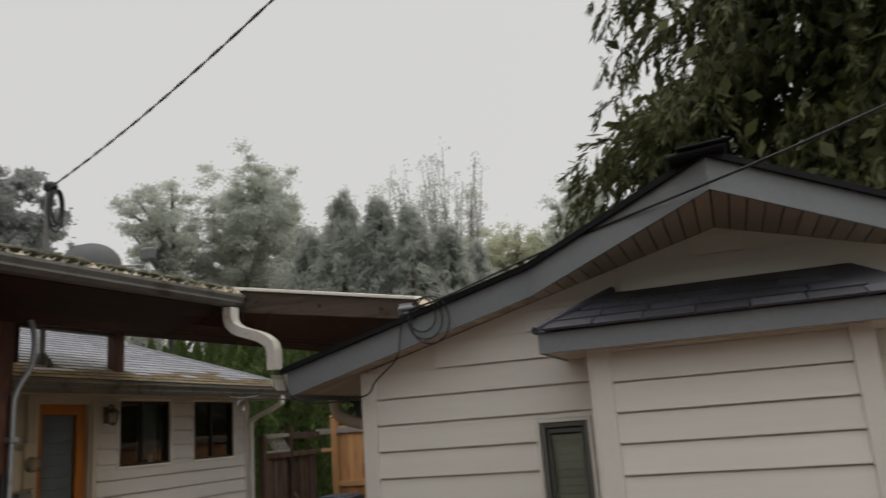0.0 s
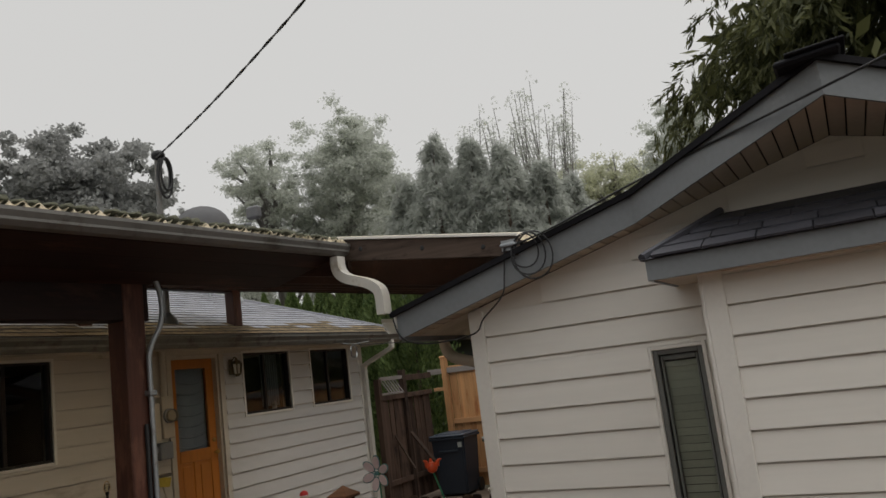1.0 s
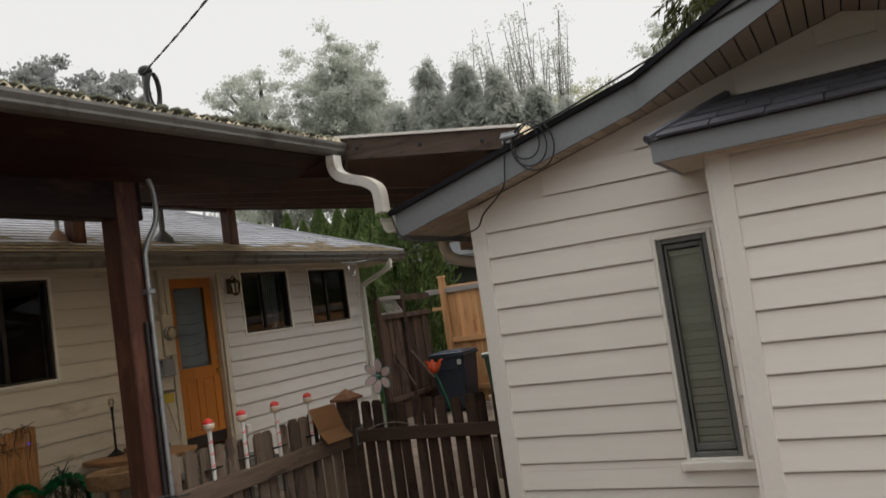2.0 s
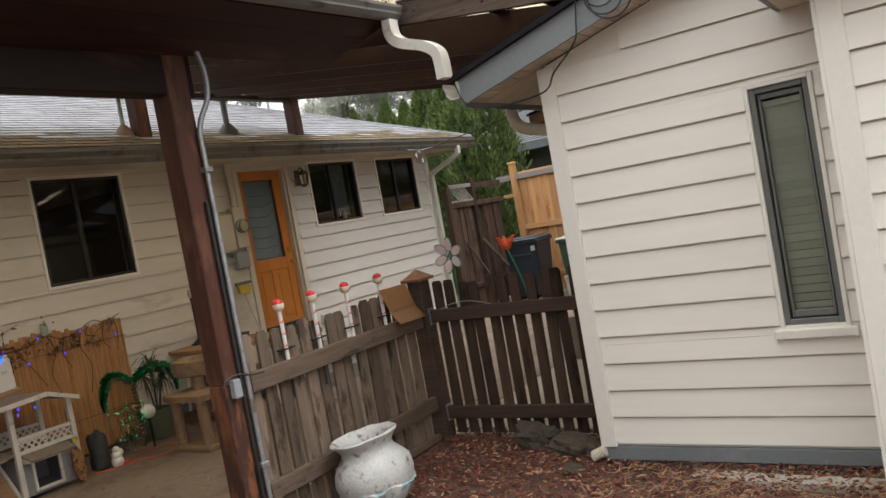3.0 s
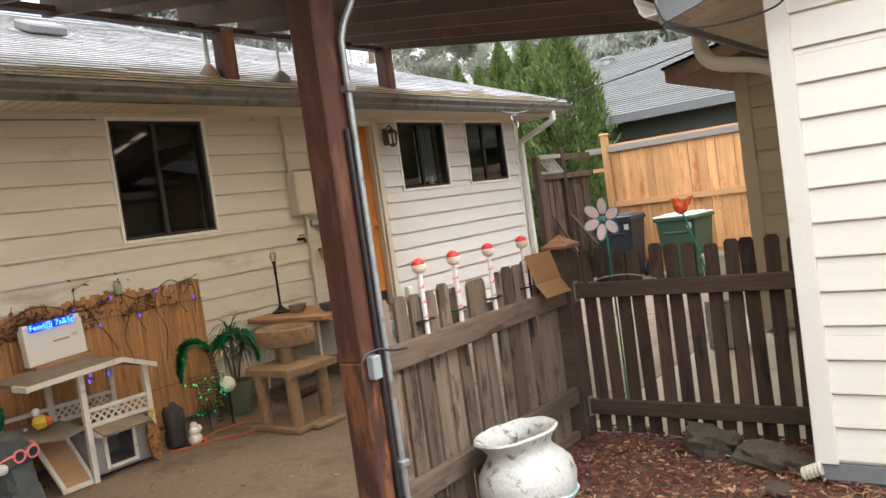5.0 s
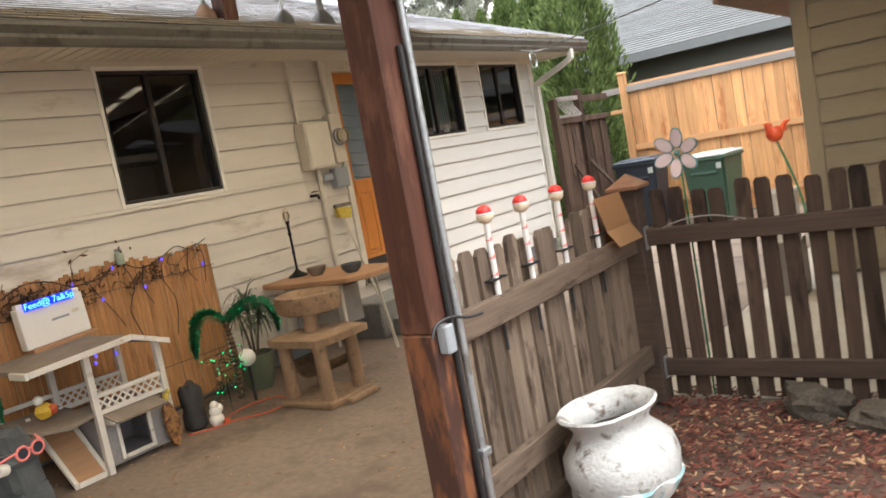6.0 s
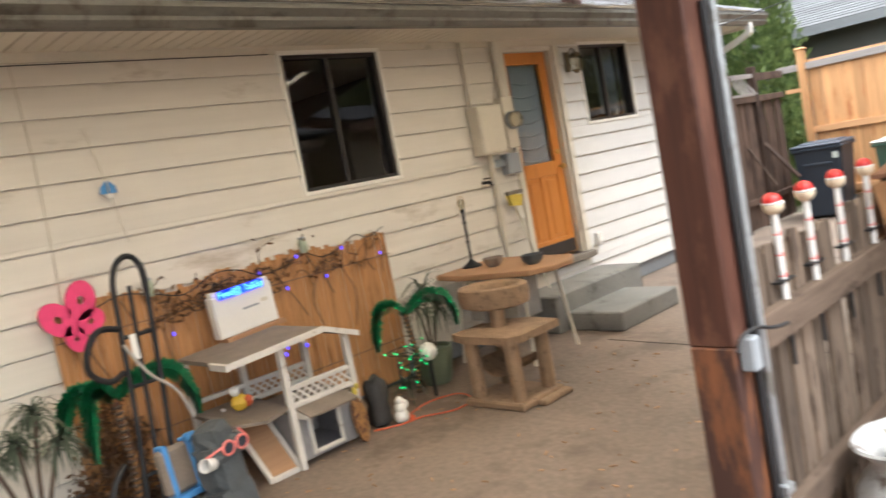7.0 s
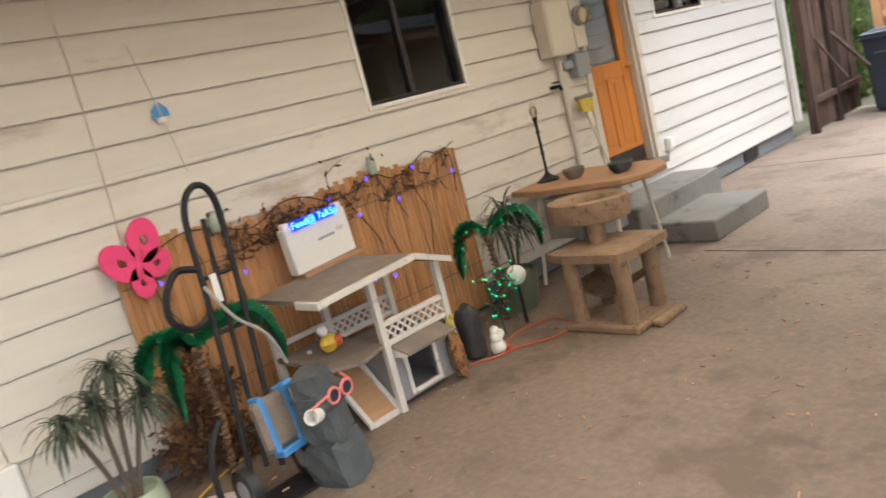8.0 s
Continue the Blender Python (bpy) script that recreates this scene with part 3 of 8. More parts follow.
def scaled(x, y, z, sx, sy, sz, rx=0, ry=0, rz=0):
    return pose(x, y, z, rx, ry, rz) @ Matrix.Diagonal((sx, sy, sz, 1))


def cut(spans, a, b):
    """Takes a..b out of the spans."""
    out = []
    for u, v in spans:
        if b <= u or a >= v:
            out.append((u, v))
        else:
            if a > u:
                out.append((u, a))
            if b < v:
                out.append((b, v))
    return out


class Face:
    """A wall's outside: u along it, z up, w outwards."""

    def __init__(self, axis, at, out):
        self.axis, self.at, self.out = axis, at, out

    def p(self, u, w, z):
        return (u, self.at + self.out * w, z) if self.axis == "x" else (self.at + self.out * w, u, z)

    def slab(self, bm, u0, u1, z0, z1, w0, w1, bevel=0.0):
        a, b = self.p(u0, w0, z0), self.p(u1, w1, z1)
        return box(bm, min(a[0], b[0]), max(a[0], b[0]), min(a[1], b[1]), max(a[1], b[1]), z0, z1, bevel)


def pane(face, u0, u1, z0, z1, w, material, parent):
    """A thin sheet of glass that faces outwards."""
    q = [Vector(face.p(u, w, z)) for u, z in ((u0, z0), (u1, z0), (u1, z1), (u0, z1))]
    out = Vector(face.p(0, 1, 0)) - Vector(face.p(0, 0, 0))
    if (q[1] - q[0]).cross(q[2] - q[0]).dot(out) < 0:
        q.reverse()
    me = bpy.data.meshes.new("pane")
    me.from_pydata([tuple(p) for p in q], [], [(0, 1, 2, 3)])
    me.materials.append(M[material])
    ob = new("pane", me)
    ob.parent = parent
    ob.visible_shadow = False
    return ob


def wall_core(face, u0, u1, z0, z1, holes, thick=0.12):
    bm = bmesh.new()
    us = sorted({u0, u1, *[h[0] for h in holes], *[h[1] for h in holes]})
    for a, b in zip(us, us[1:]):
        spans = [(z0, z1)]
        for h in holes:
            if h[0] <= a and h[1] >= b:
                spans = cut(spans, h[2], h[3])
        for s, t in spans:
            face.slab(bm, a, b, s, t, -thick, 0)
    bmesh.ops.remove_doubles(bm, verts=bm.verts[:], dist=1e-4)
    return bm


def siding(face, wall, u0, u1, z0, step, top, holes, material, limit=None, low=-9.0, lap=0.024, gap=0.009):
    """Lapped boards, one object each; limit(z): the span of u at that height."""
    z = z0
    while z < top - 0.02:
        z1 = min(z + step, top)
        a, b = (u0, u1) if limit is None else limit(z1)
        cuts = sorted({z, z1, *[q for h in holes for q in h[2:4] if z + 0.01 < q < z1 - 0.01 and h[1] > a and h[0] < b]})
        for s, t in zip(cuts, cuts[1:]):
            s = max(s, low)
            if t - s < 0.004:
                continue
            spans = [(max(a, u0), min(b, u1))]
            for h in holes:
                if h[2] < t - 0.005 and h[3] > s + 0.005:
                    spans = cut(spans, h[0], h[1])
            for q, r in spans:
                if r - q < 0.02:
                    continue
                w0 = lap - (lap - 0.010) * (s - z) / step
                w1 = lap - (lap - 0.010) * (t - z) / step
                bm = bmesh.new()
                g = gap if s < z + 0.001 else 0.0
                loop = [face.p(q, 0.001, s + g), face.p(q, w0, s + g), face.p(q, w0, s + g + 0.006), face.p(q, w1, t - 0.001), face.p(q, 0.001, t - 0.001)]
                way = Vector(face.p(r, 0, 0)) - Vector(face.p(q, 0, 0))
                prism(bm, loop, way)
                part("plank", bm, material, wall)
        z = z1


def window(face, house, hole, frame, trim, split=0.5, trim_w=0.03, sash=True, panes="glass", name="window", label=""):
    """A sliding window: trim, metal frame, sashes and panes, set in its hole."""
    u0, u1, z0, z1 = hole
    bm = bmesh.new()
    for a in ((u0 - trim_w, u0, z0 - trim_w, z1 + trim_w), (u1, u1 + trim_w, z0 - trim_w, z1 + trim_w), (u0, u1, z0 - trim_w, z0), (u0, u1, z1, z1 + trim_w)):
        face.slab(bm, *a, 0.0, 0.030, 0.003)
    win = part(name, bm, trim, house, label)
    bm = bmesh.new()
    f = 0.028
    for a in ((u0, u0 + f, z0, z1), (u1 - f, u1, z0, z1), (u0 + f, u1 - f, z0, z0 + f), (u0 + f, u1 - f, z1 - f, z1)):
        face.slab(bm, *a, -0.07, 0.012, 0.003)
    part("frame", bm, frame, win)
    um = u0 + (u1 - u0) * split
    if sash:
        bm = bmesh.new()
        face.slab(bm, um - 0.020, um + 0.020, z0 + f, z1 - f, -0.05, -0.005, 0.003)
        part("meeting_rail", bm, frame, win)
        for a, b, w in ((u0 + f, um - 0.020, -0.03), (um + 0.020, u1 - f, -0.04)):
            pane(face, a, b, z0 + f, z1 - f, w, panes, win)
    else:
        pane(face, u0 + f, u1 - f, z0 + f, z1 - f, -0.03, panes, win)
    return win

# ---- ground ----
bm = bmesh.new()
box(bm, -400, 400, -400, 400, -0.30, -0.06)
tagged(part("ground", bm, "grass"), "flat grassy ground that reaches the distance", "ground", kind="structure")
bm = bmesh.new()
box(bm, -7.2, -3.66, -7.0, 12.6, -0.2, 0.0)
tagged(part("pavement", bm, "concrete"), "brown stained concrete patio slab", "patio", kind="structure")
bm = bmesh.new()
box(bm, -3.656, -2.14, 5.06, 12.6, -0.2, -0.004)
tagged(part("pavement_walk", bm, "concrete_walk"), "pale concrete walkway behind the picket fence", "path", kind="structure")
bm = bmesh.new()
g = bmesh.ops.create_grid(bm, x_segments=60, y_segments=60, size=1)
for v in g["verts"]:
    v.co = (-3.64 + (v.co.x + 1) / 2 * 7.6, -4.0 + (v.co.y + 1) / 2 * 9.04, 0)
    v.co.z = 0.02 * noise.noise(v.co * 1.7) + 0.008 * noise.noise(v.co * 9) - 0.012
tagged(part("ground_bed", bm, "dirt"), "dark soil of the mulched garden bed", "soil", kind="structure")


def scatter_chips(name, label, n, material, length, zone, seed):
    rng = np.random.default_rng(seed)
    x = rng.uniform(zone[0], zone[1], n)
    y = rng.uniform(zone[2], zone[3], n)
    a = rng.uniform(0, 2 * np.pi, n)
    L = length * rng.uniform(0.4, 1.3, n)
    W = L * rng.uniform(0.15, 0.4, n)
    H = rng.uniform(0.003, 0.008, n)
    tl = rng.uniform(-0.35, 0.35, n)
    z = rng.uniform(0.0, 0.022, n)
    u = np.stack([np.cos(a) * np.cos(tl), np.sin(a) * np.cos(tl), np.sin(tl)], 1) * L[:, None] / 2
    v = np.stack([-np.sin(a), np.cos(a), np.zeros(n)], 1) * W[:, None] / 2
    w = np.stack([np.zeros(n), np.zeros(n), H], 1)
    c = np.stack([x, y, z], 1)
    corners = np.stack([c - u - v, c + u - v * 0.6, c + u * 0.9 + v, c - u + v * 0.8, c - u - v + w, c + u - v * 0.6 + w, c + u * 0.9 + v + w, c - u + v * 0.8 + w], 1)
    quads = np.array([[4, 5, 6, 7], [0, 1, 5, 4], [1, 2, 6, 5], [2, 3, 7, 6], [3, 0, 4, 7]])
    faces = (np.arange(n)[:, None, None] * 8 + quads[None]).reshape(-1, 4)
    me = bpy.data.meshes.new(name)
    me.from_pydata(corners.reshape(-1, 3).tolist(), [], faces.tolist())
    me.materials.append(M[material])
    return tagged(new(name, me), label, "mulch", kind="stuff")


# Unseen wall added behind the camera to hold light off the garage front.
bm = bmesh.new()
box(bm, -34, 34, -16.2, -16, -0.1, 6.2)
tagged(part("wall_south", bm, "foundation"), "unseen plain grey wall added to block light", "wall", kind="structure")
scatter_chips("bark_mulch", "reddish brown bark chips spread over the garden bed", 30000, "chip", 0.032, (-3.54, 1.8, 1.6, 5.15), 3)
bm = bmesh.new()
edge = smooth_line([(-1.62, 4.445, 0.006), (-1.35, 4.40, 0.012), (-1.1, 4.375, 0.016), (-0.85, 4.37, 0.016), (-0.67, 4.37, 0.014)], 5)
rows = [[bm.verts.new((p.x, p.y + w + 0.008 * noise.noise(Vector((p.x * 6, w, 0))), p.z + h)) for w, h in ((-0.055, -0.04), (-0.05, 0.0), (0.05, 0.004), (0.055, -0.04))] for p in edge]
for p, q in zip(rows, rows[1:]):
    for k in range(3):
        bm.faces.new((p[k], p[k + 1], q[k + 1], q[k]))
for p in (rows[0], rows[-1]):
    bm.faces.new(p)
tagged(part("edging_strip", bm, "concrete_walk"), "low pale concrete strip along the garage foot", "edging", kind="structure")


def dry_straw(n, zone, seed):
    """Thin bent dead stems lying on the soil."""
    r = random.Random(seed)
    b = bmesh.new()
    for _ in range(n):
        x, y, a = r.uniform(zone[0], zone[1]), r.uniform(zone[2], zone[3]), r.uniform(0, 2 * math.pi)
        pts, z = [], 0.018
        for _ in range(4):
            pts.append((x, y, z + r.uniform(0, 0.03)))
            x, y, a = x + 0.035 * math.cos(a), y + 0.035 * math.sin(a), a + r.gauss(0, 0.7)
        tube(b, pts, 0.0016, 3, False)
    return b


tagged(part("dry_straw", dry_straw(420, (-2.1, -0.3, 3.7, 4.5), 12), "straw"), "pale bent dead stems lying on the mulch", "straw", kind="stuff")
scatter_chips("pale_mulch", "pale straw-coloured wood chips among the bark mulch", 5200, "straw", 0.030, (-3.4, 1.8, 1.6, 4.9), 4)

# ---- the house: hipped roof, lapped siding ----
house = thing("house", "single-storey house with cream lapped siding and a grey shingle hip roof", "house", -11, 3.5, 0)
HOUSE_Y0, HOUSE_Y1 = -5.0, 10.72


def in_house(ob):
    ob.matrix_parent_inverse = house.matrix_basis.inverted()
    return ob


hx = Face("y", -7.215, 1)
WA, W2, W3 = (4.30, 5.205, 1.605, 2.595), (7.97, 8.90, 1.795, 2.595), (9.40, 10.34, 1.795, 2.595)
DOOR, SLIDER = (6.75, 7.52, 0.50, 2.575), (-0.30, 1.62, 0.46, 2.56)
HOLES = [WA, W2, W3, DOOR, SLIDER]
wall = in_house(part("wall", wall_core(hx, HOUSE_Y0, HOUSE_Y1, 0.16, 2.66, HOLES, 0.14), "siding_cream", house))
grow = [(WA[0] - 0.03, WA[1] + 0.03, WA[2] - 0.03, WA[3] + 0.03), (W2[0] - 0.03, W2[1] + 0.03, W2[2] - 0.03, W2[3] + 0.03),
        (W3[0] - 0.03, W3[1] + 0.03, W3[2] - 0.03, W3[3] + 0.03), (6.66, 7.615, 0.42, 2.63), (-0.4, 1.70, 0.16, 2.63)]
siding(hx, wall, HOUSE_Y0, 7.0, 0.0634, 0.1842, 2.62, grow, "siding_cream", low=0.16, lap=0.026, gap=0.0095)
siding(hx, wall, 7.0, 10.63, 0.152, 0.186, 2.62, grow, "siding_pale", lap=0.028, gap=0.011)
for x0, x1, y0, y1 in ((-14.8, -7.36, 10.58, 10.72), (-14.8, -7.36, HOUSE_Y0, HOUSE_Y0 + 0.14), (-14.94, -14.8, HOUSE_Y0, 10.72)):
    in_house(part("wall", bx(x0, x1, y0, y1, 0.16, 2.66), "siding_cream", house))
bm = bmesh.new()
box(bm, -14.9, -7.225, HOUSE_Y0 + 0.02, HOUSE_Y1 - 0.02, 0.0, 0.155)
in_house(part("foundation", bm, "foundation", house))
# Unseen rooms: the gloom behind the glass is put into their near-black colour.
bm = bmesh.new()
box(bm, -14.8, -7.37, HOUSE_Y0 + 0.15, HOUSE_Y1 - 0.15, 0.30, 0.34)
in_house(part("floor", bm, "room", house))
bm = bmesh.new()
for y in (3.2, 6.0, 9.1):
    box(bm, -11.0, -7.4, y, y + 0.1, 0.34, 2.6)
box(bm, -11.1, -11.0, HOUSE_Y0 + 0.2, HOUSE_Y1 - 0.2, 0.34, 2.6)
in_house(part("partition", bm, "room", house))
# crawl-space vent
in_house(part("foundation_vent", bx(-7.225, -7.205, 9.3, 9.65, 0.03, 0.13), "black", house))
bm = bmesh.new()
hx.slab(bm, HOUSE_Y0, 10.72, 2.60, 2.66, 0.0, 0.028, 0.003)
in_house(part("frieze_board", bm, "trim_cream", house))
bm = bmesh.new()
hx.slab(bm, 10.63, 10.74, 0.16, 2.60, 0.0, 0.030, 0.004)
in_house(part("corner_board", bm, "trim_white", house))
# eaves: soffit with grooves, fascia, gutter
bm = bmesh.new()
y = HOUSE_Y0
while y < 11.0:
    box(bm, -7.20, -6.60, y, min(y + 0.092, 11.06), 2.655, 2.668)
    y += 0.1
box(bm, -14.95, -7.2, HOUSE_Y0 - 0.35, 11.06, 2.668, 2.675)
in_house(part("soffit", bm, "trim_cream", house))
bm = bmesh.new()
box(bm, -6.60, -6.575, HOUSE_Y0 - 0.35, 11.07, 2.62, 2.76)
box(bm, -15.3, -6.6, 11.05, 11.075, 2.62, 2.76)
in_house(part("fascia", bm, "trim_cream", house))


def gutter_bm(x, out, y0, y1, z, h=0.115, w=0.115):
    """A K-shaped gutter along y, open above."""
    s = out
    outer = [(0, 0), (0, -h), (0.06 * s, -h), (0.085 * s, -0.72 * h), (0.085 * s, -0.55 * h), (w * s, -0.22 * h), (w * s, 0), (w * s - 0.012 * s, 0)]
    inner = [(w * s - 0.012 * s, -0.006), (w * s - 0.006 * s, -0.24 * h), (0.079 * s, -0.57 * h), (0.055 * s, -h + 0.006), (0.006 * s, -h + 0.006), (0.006 * s, 0)]
    b = bmesh.new()
    loop = [(x + p, y0, z + q) for p, q in outer + inner]
    prism(b, loop, (0, y1 - y0, 0))
    return b


gut = in_house(part("gutter", gutter_bm(-6.572, 1, HOUSE_Y0 - 0.3, 11.10, 2.745, 0.13, 0.12), "gutter_house", house))
bm = flat_tube(bmesh.new(), smooth_line([(-6.52, 10.62, 2.64), (-6.52, 10.62, 2.56), (-6.58, 10.63, 2.50), (-7.05, 10.68, 2.33), (-7.12, 10.69, 2.27), (-7.125, 10.69, 2.1), (-7.125, 10.69, 0.2)], 4), 0.075, 0.06)
in_house(part("downspout", bm, "spout_white", house))

# hip roof
EZ, SL, RX = 2.765, 0.405, -11.0
bm = bmesh.new()
ex0, ex1, ey0, ey1 = -15.5, -6.50, HOUSE_Y0 - 0.4, 11.12
run = ex1 - RX
rz = EZ + SL * run
vs = [bm.verts.new(p) for p in ((ex1, ey0, EZ), (ex1, ey1, EZ), (ex0, ey1, EZ), (ex0, ey0, EZ), (RX, ey0 + run, rz), (RX, ey1 - run, rz))]
lo = [bm.verts.new((v.co.x, v.co.y, EZ - 0.02)) for v in vs[:4]]
for f in ((0, 1, 5, 4), (1, 2, 5), (2, 3, 4, 5), (3, 0, 4)):
    bm.faces.new([vs[i] for i in f])
bm.faces.new(lo)
for i in range(4):
    bm.faces.new((vs[i], vs[(i + 1) % 4], lo[(i + 1) % 4], lo[i]))
roof = in_house(part("roof", bm, "shingle", house))
roof["kind"] = "structure"
# shingle tabs on the near slope, joined: past counting
rng = np.random.default_rng(5)
vsn, fcs, mix = [], [], []
nx, nz = SL / math.hypot(1, SL), 1 / math.hypot(1, SL)
course = 0.135
for k in range(int(run * math.hypot(1, SL) / course)):
    s0, s1 = k * course * nz, (k + 1) * course * nz
    y = ey0 + s0 + rng.uniform(0, 0.3)
    while y < ey1 - s0 - 0.05:
        L = min(0.31 + rng.uniform(-0.03, 0.03), ey1 - s0 - y)
        th = 0.010 + rng.uniform(0, 0.003)
        q = 0.004
        xa, xb = ex1 + 0.02 - s0, ex1 + 0.02 - s1
        za, zb = EZ + SL * (s0 - 0.02), EZ + SL * (s1 - 0.02)
        i = len(vsn)
        vsn += [(xa, y + q, za), (xa, y + L - q, za), (xa + nx * th, y + q, za + nz * th), (xa + nx * th, y + L - q, za + nz * th), (xb, y + q, zb + 0.003), (xb, y + L - q, zb + 0.003)]
        fcs += [(i, i + 1, i + 3, i + 2), (i + 2, i + 3, i + 5, i + 4), (i, i + 2, i + 4), (i + 1, i + 5, i + 3)]
        mossy = rng.uniform() < (1.0, 0.95, 0.8, 0.5, 0.2)[k] if k < 5 else False
        mix += [2, 1 if mossy else 0, 2, 2]
        y += L
me = bpy.data.meshes.new("shingles")
me.from_pydata(vsn, [], fcs)
for q_ in ("shingle", "shingle_moss", "shingle_edge"):
    me.materials.append(M[q_])
me.polygons.foreach_set("material_index", mix)
ob = in_house(new("shingles", me))
ob.parent = house
ob.matrix_parent_inverse = house.matrix_basis.inverted()
tagged(ob, kind="stuff")
# hip and ridge caps
bm = bmesh.new()
tube(bm, [(ex1 - 0.02, ey1 - 0.02, EZ + 0.015), (RX, ey1 - run, rz + 0.012)], 0.03, 6)
tube(bm, [(RX, ey1 - run, rz + 0.012), (RX, ey0 + run, rz + 0.012)], 0.03, 6)
in_house(part("ridge_cap", bm, "shingle", house))


def roof_z(x):
    return EZ + SL * (ex1 - x)


# windows and doors of the house
for hole, n in ((WA, "window"), (W2, "window"), (W3, "window")):
    w = in_house(window(hx, house, hole, "bronze", "trim_white", 0.47))
bm = bmesh.new()
y = 8.47
while y < 8.80:
    box(bm, -7.36, -7.345, y, y + 0.03, 1.86, 2.57, 0.004)
    y += 0.045
in_house(part("curtain", bm, "curtain", house))
tagged(part("jar", lathe(bmesh.new(), [(0.03, 0), (0.035, 0.01), (0.035, 0.08), (0.02, 0.1), (0.02, 0.12)], 12), "ceramic", at=pose(-7.31, 8.66, 1.8)), "small white jar on the window sill", "jar")
in_house(part("window_ledge", bx(-7.5, -7.22, 8.04, 8.81, 1.74, 1.798), "trim_white", house))

# back door: glazed upper half, two panels below
door = in_house(part("door", bx(-7.33, -7.285, 6.77, 7.5, 2.44, 2.555), "door", house, "orange varnished wooden door with a tall glass pane"))
for a in ((6.77, 6.89, 0.52, 2.44), (7.38, 7.5, 0.52, 2.44), (6.89, 7.38, 1.33, 1.47), (6.89, 7.38, 0.52, 0.70), (7.1, 7.17, 0.70, 1.33)):
    part("stile" if a[3] - a[2] > 0.3 else "rail", bx(-7.33, -7.285, *a, 0.003), "door", door)
for a, b in ((6.89, 7.1), (7.17, 7.38)):
    part("panel", bx(-7.325, -7.295, a + 0.002, b - 0.002, 0.702, 1.328), "door", door)
    part("panel_field", bx(-7.325, -7.287, a + 0.035, b - 0.035, 0.74, 1.29, 0.006), "door", door)
pane(hx, 6.89, 7.38, 1.47, 2.44, -0.09, "glass_door", door)
part("kick_plate", bx(-7.285, -7.278, 6.79, 7.48, 0.53, 0.66, 0.002), "bronze", door, "dark metal kick plate")
bm = lathe(bmesh.new(), [(0.012, 0), (0.012, 0.03), (0.028, 0.04), (0.03, 0.055), (0.02, 0.068), (0.005, 0.07)], 14)
part("door_handle", bm, "brass", door, "round brass knob", smooth=True, at=pose(-7.285, 7.445, 1.40, 0, 90, 0))
part("deadbolt", lathe(bmesh.new(), [(0.026, 0), (0.026, 0.012), (0.02, 0.018)], 14), "brass", door, at=pose(-7.285, 7.445, 1.55, 0, 90, 0))
bm = bmesh.new()
for a in ((7.5, 7.525, 0.5, 2.575), (6.745, 6.77, 0.5, 2.575), (6.77, 7.5, 2.555, 2.58)):
    box(bm, -7.34, -7.216, *a)
in_house(part("door_jamb", bm, "trim_cream", house))
bm = bmesh.new()
for a in ((7.525, 7.605, 0.42, 2.60), (6.67, 6.745, 0.42, 2.60)):
    hx.slab(bm, *a, 0.0, 0.035, 0.004)
in_house(part("door_casing", bm, "trim_cream", house))
in_house(part("threshold", bx(-7.34, -7.12, 6.68, 7.61, 0.44, 0.50, 0.006), "taupe", house))
for k in range(7):
    z = 1.50 + 0.128 * k
    fold = smooth_line([(-7.342, 6.87, z + 0.03), (-7.335, 7.02, z - 0.004 * (k % 3)), (-7.334, 7.17, z - 0.012), (-7.336, 7.29, z + 0.004 * (k % 2)), (-7.342, 7.41, z + 0.03)], 4)
    in_house(part("curtain_fold", tube(bmesh.new(), fold, 0.008, 6), "curtain", house, smooth=True))
in_house(part("door_curtain", bx(-7.352, -7.345, 6.79, 7.49, 1.4, 2.5), "curtain", house))

# sliding glass door
bm = bmesh.new()
hx.slab(bm, 1.62, 1.69, 0.17, 2.62, 0.0, 0.03, 0.003)
slide = in_house(part("door", bm, "trim_cream", house, "sliding glass door with a taupe metal frame"))
for a in ((-0.37, -0.30, 0.17, 2.62), (-0.30, 1.62, 2.56, 2.62)):
    bm = bmesh.new()
    hx.slab(bm, *a, 0.0, 0.03, 0.003)
    part("trim", bm, "trim_cream", slide)
bm = bmesh.new()
for a in ((1.53, 1.62, 0.46, 2.56), (-0.30, -0.22, 0.46, 2.56), (-0.22, 1.53, 0.46, 0.56), (-0.22, 1.53, 2.48, 2.56), (0.62, 0.72, 0.56, 2.48)):
    hx.slab(bm, *a, -0.09, 0.01, 0.004)
part("frame", bm, "taupe", slide)
for a, b in ((-0.22, 0.62), (0.72, 1.53)):
    pane(hx, a, b, 0.56, 2.48, -0.045, "glass_door", slide)
part("handle", bx(-7.205, -7.17, 1.555, 1.585, 1.30, 1.55, 0.008), "black_metal", slide, "black pull handle")
in_house(part("door_sill", bx(-7.216, -7.13, -0.40, 1.72, 0.17, 0.455, 0.01), "trim_white", house))
in_house(part("interior_blind", bx(-7.39, -7.375, -0.3, 1.6, 0.5, 2.5), "drape", house))

# roof pipes, vent, dish, mast
for x, y, h, r, nm in ((-6.98, 5.22, 0.55, 0.022, "vent_pipe"),):
    t = thing(nm, "grey vent pipe with a rubber flashing on the shingle roof", "pipe", x, y, roof_z(x))
    part("pipe", tube(bmesh.new(), [(0, 0, -0.2), (0, 0, h)], r, 10), "steel", t, smooth=True)
    part("flashing", lathe(bmesh.new(), [(0.10, -0.04), (0.09, 0.02), (0.045, 0.08), (0.03, 0.10)], 14), "rust", t, smooth=True)
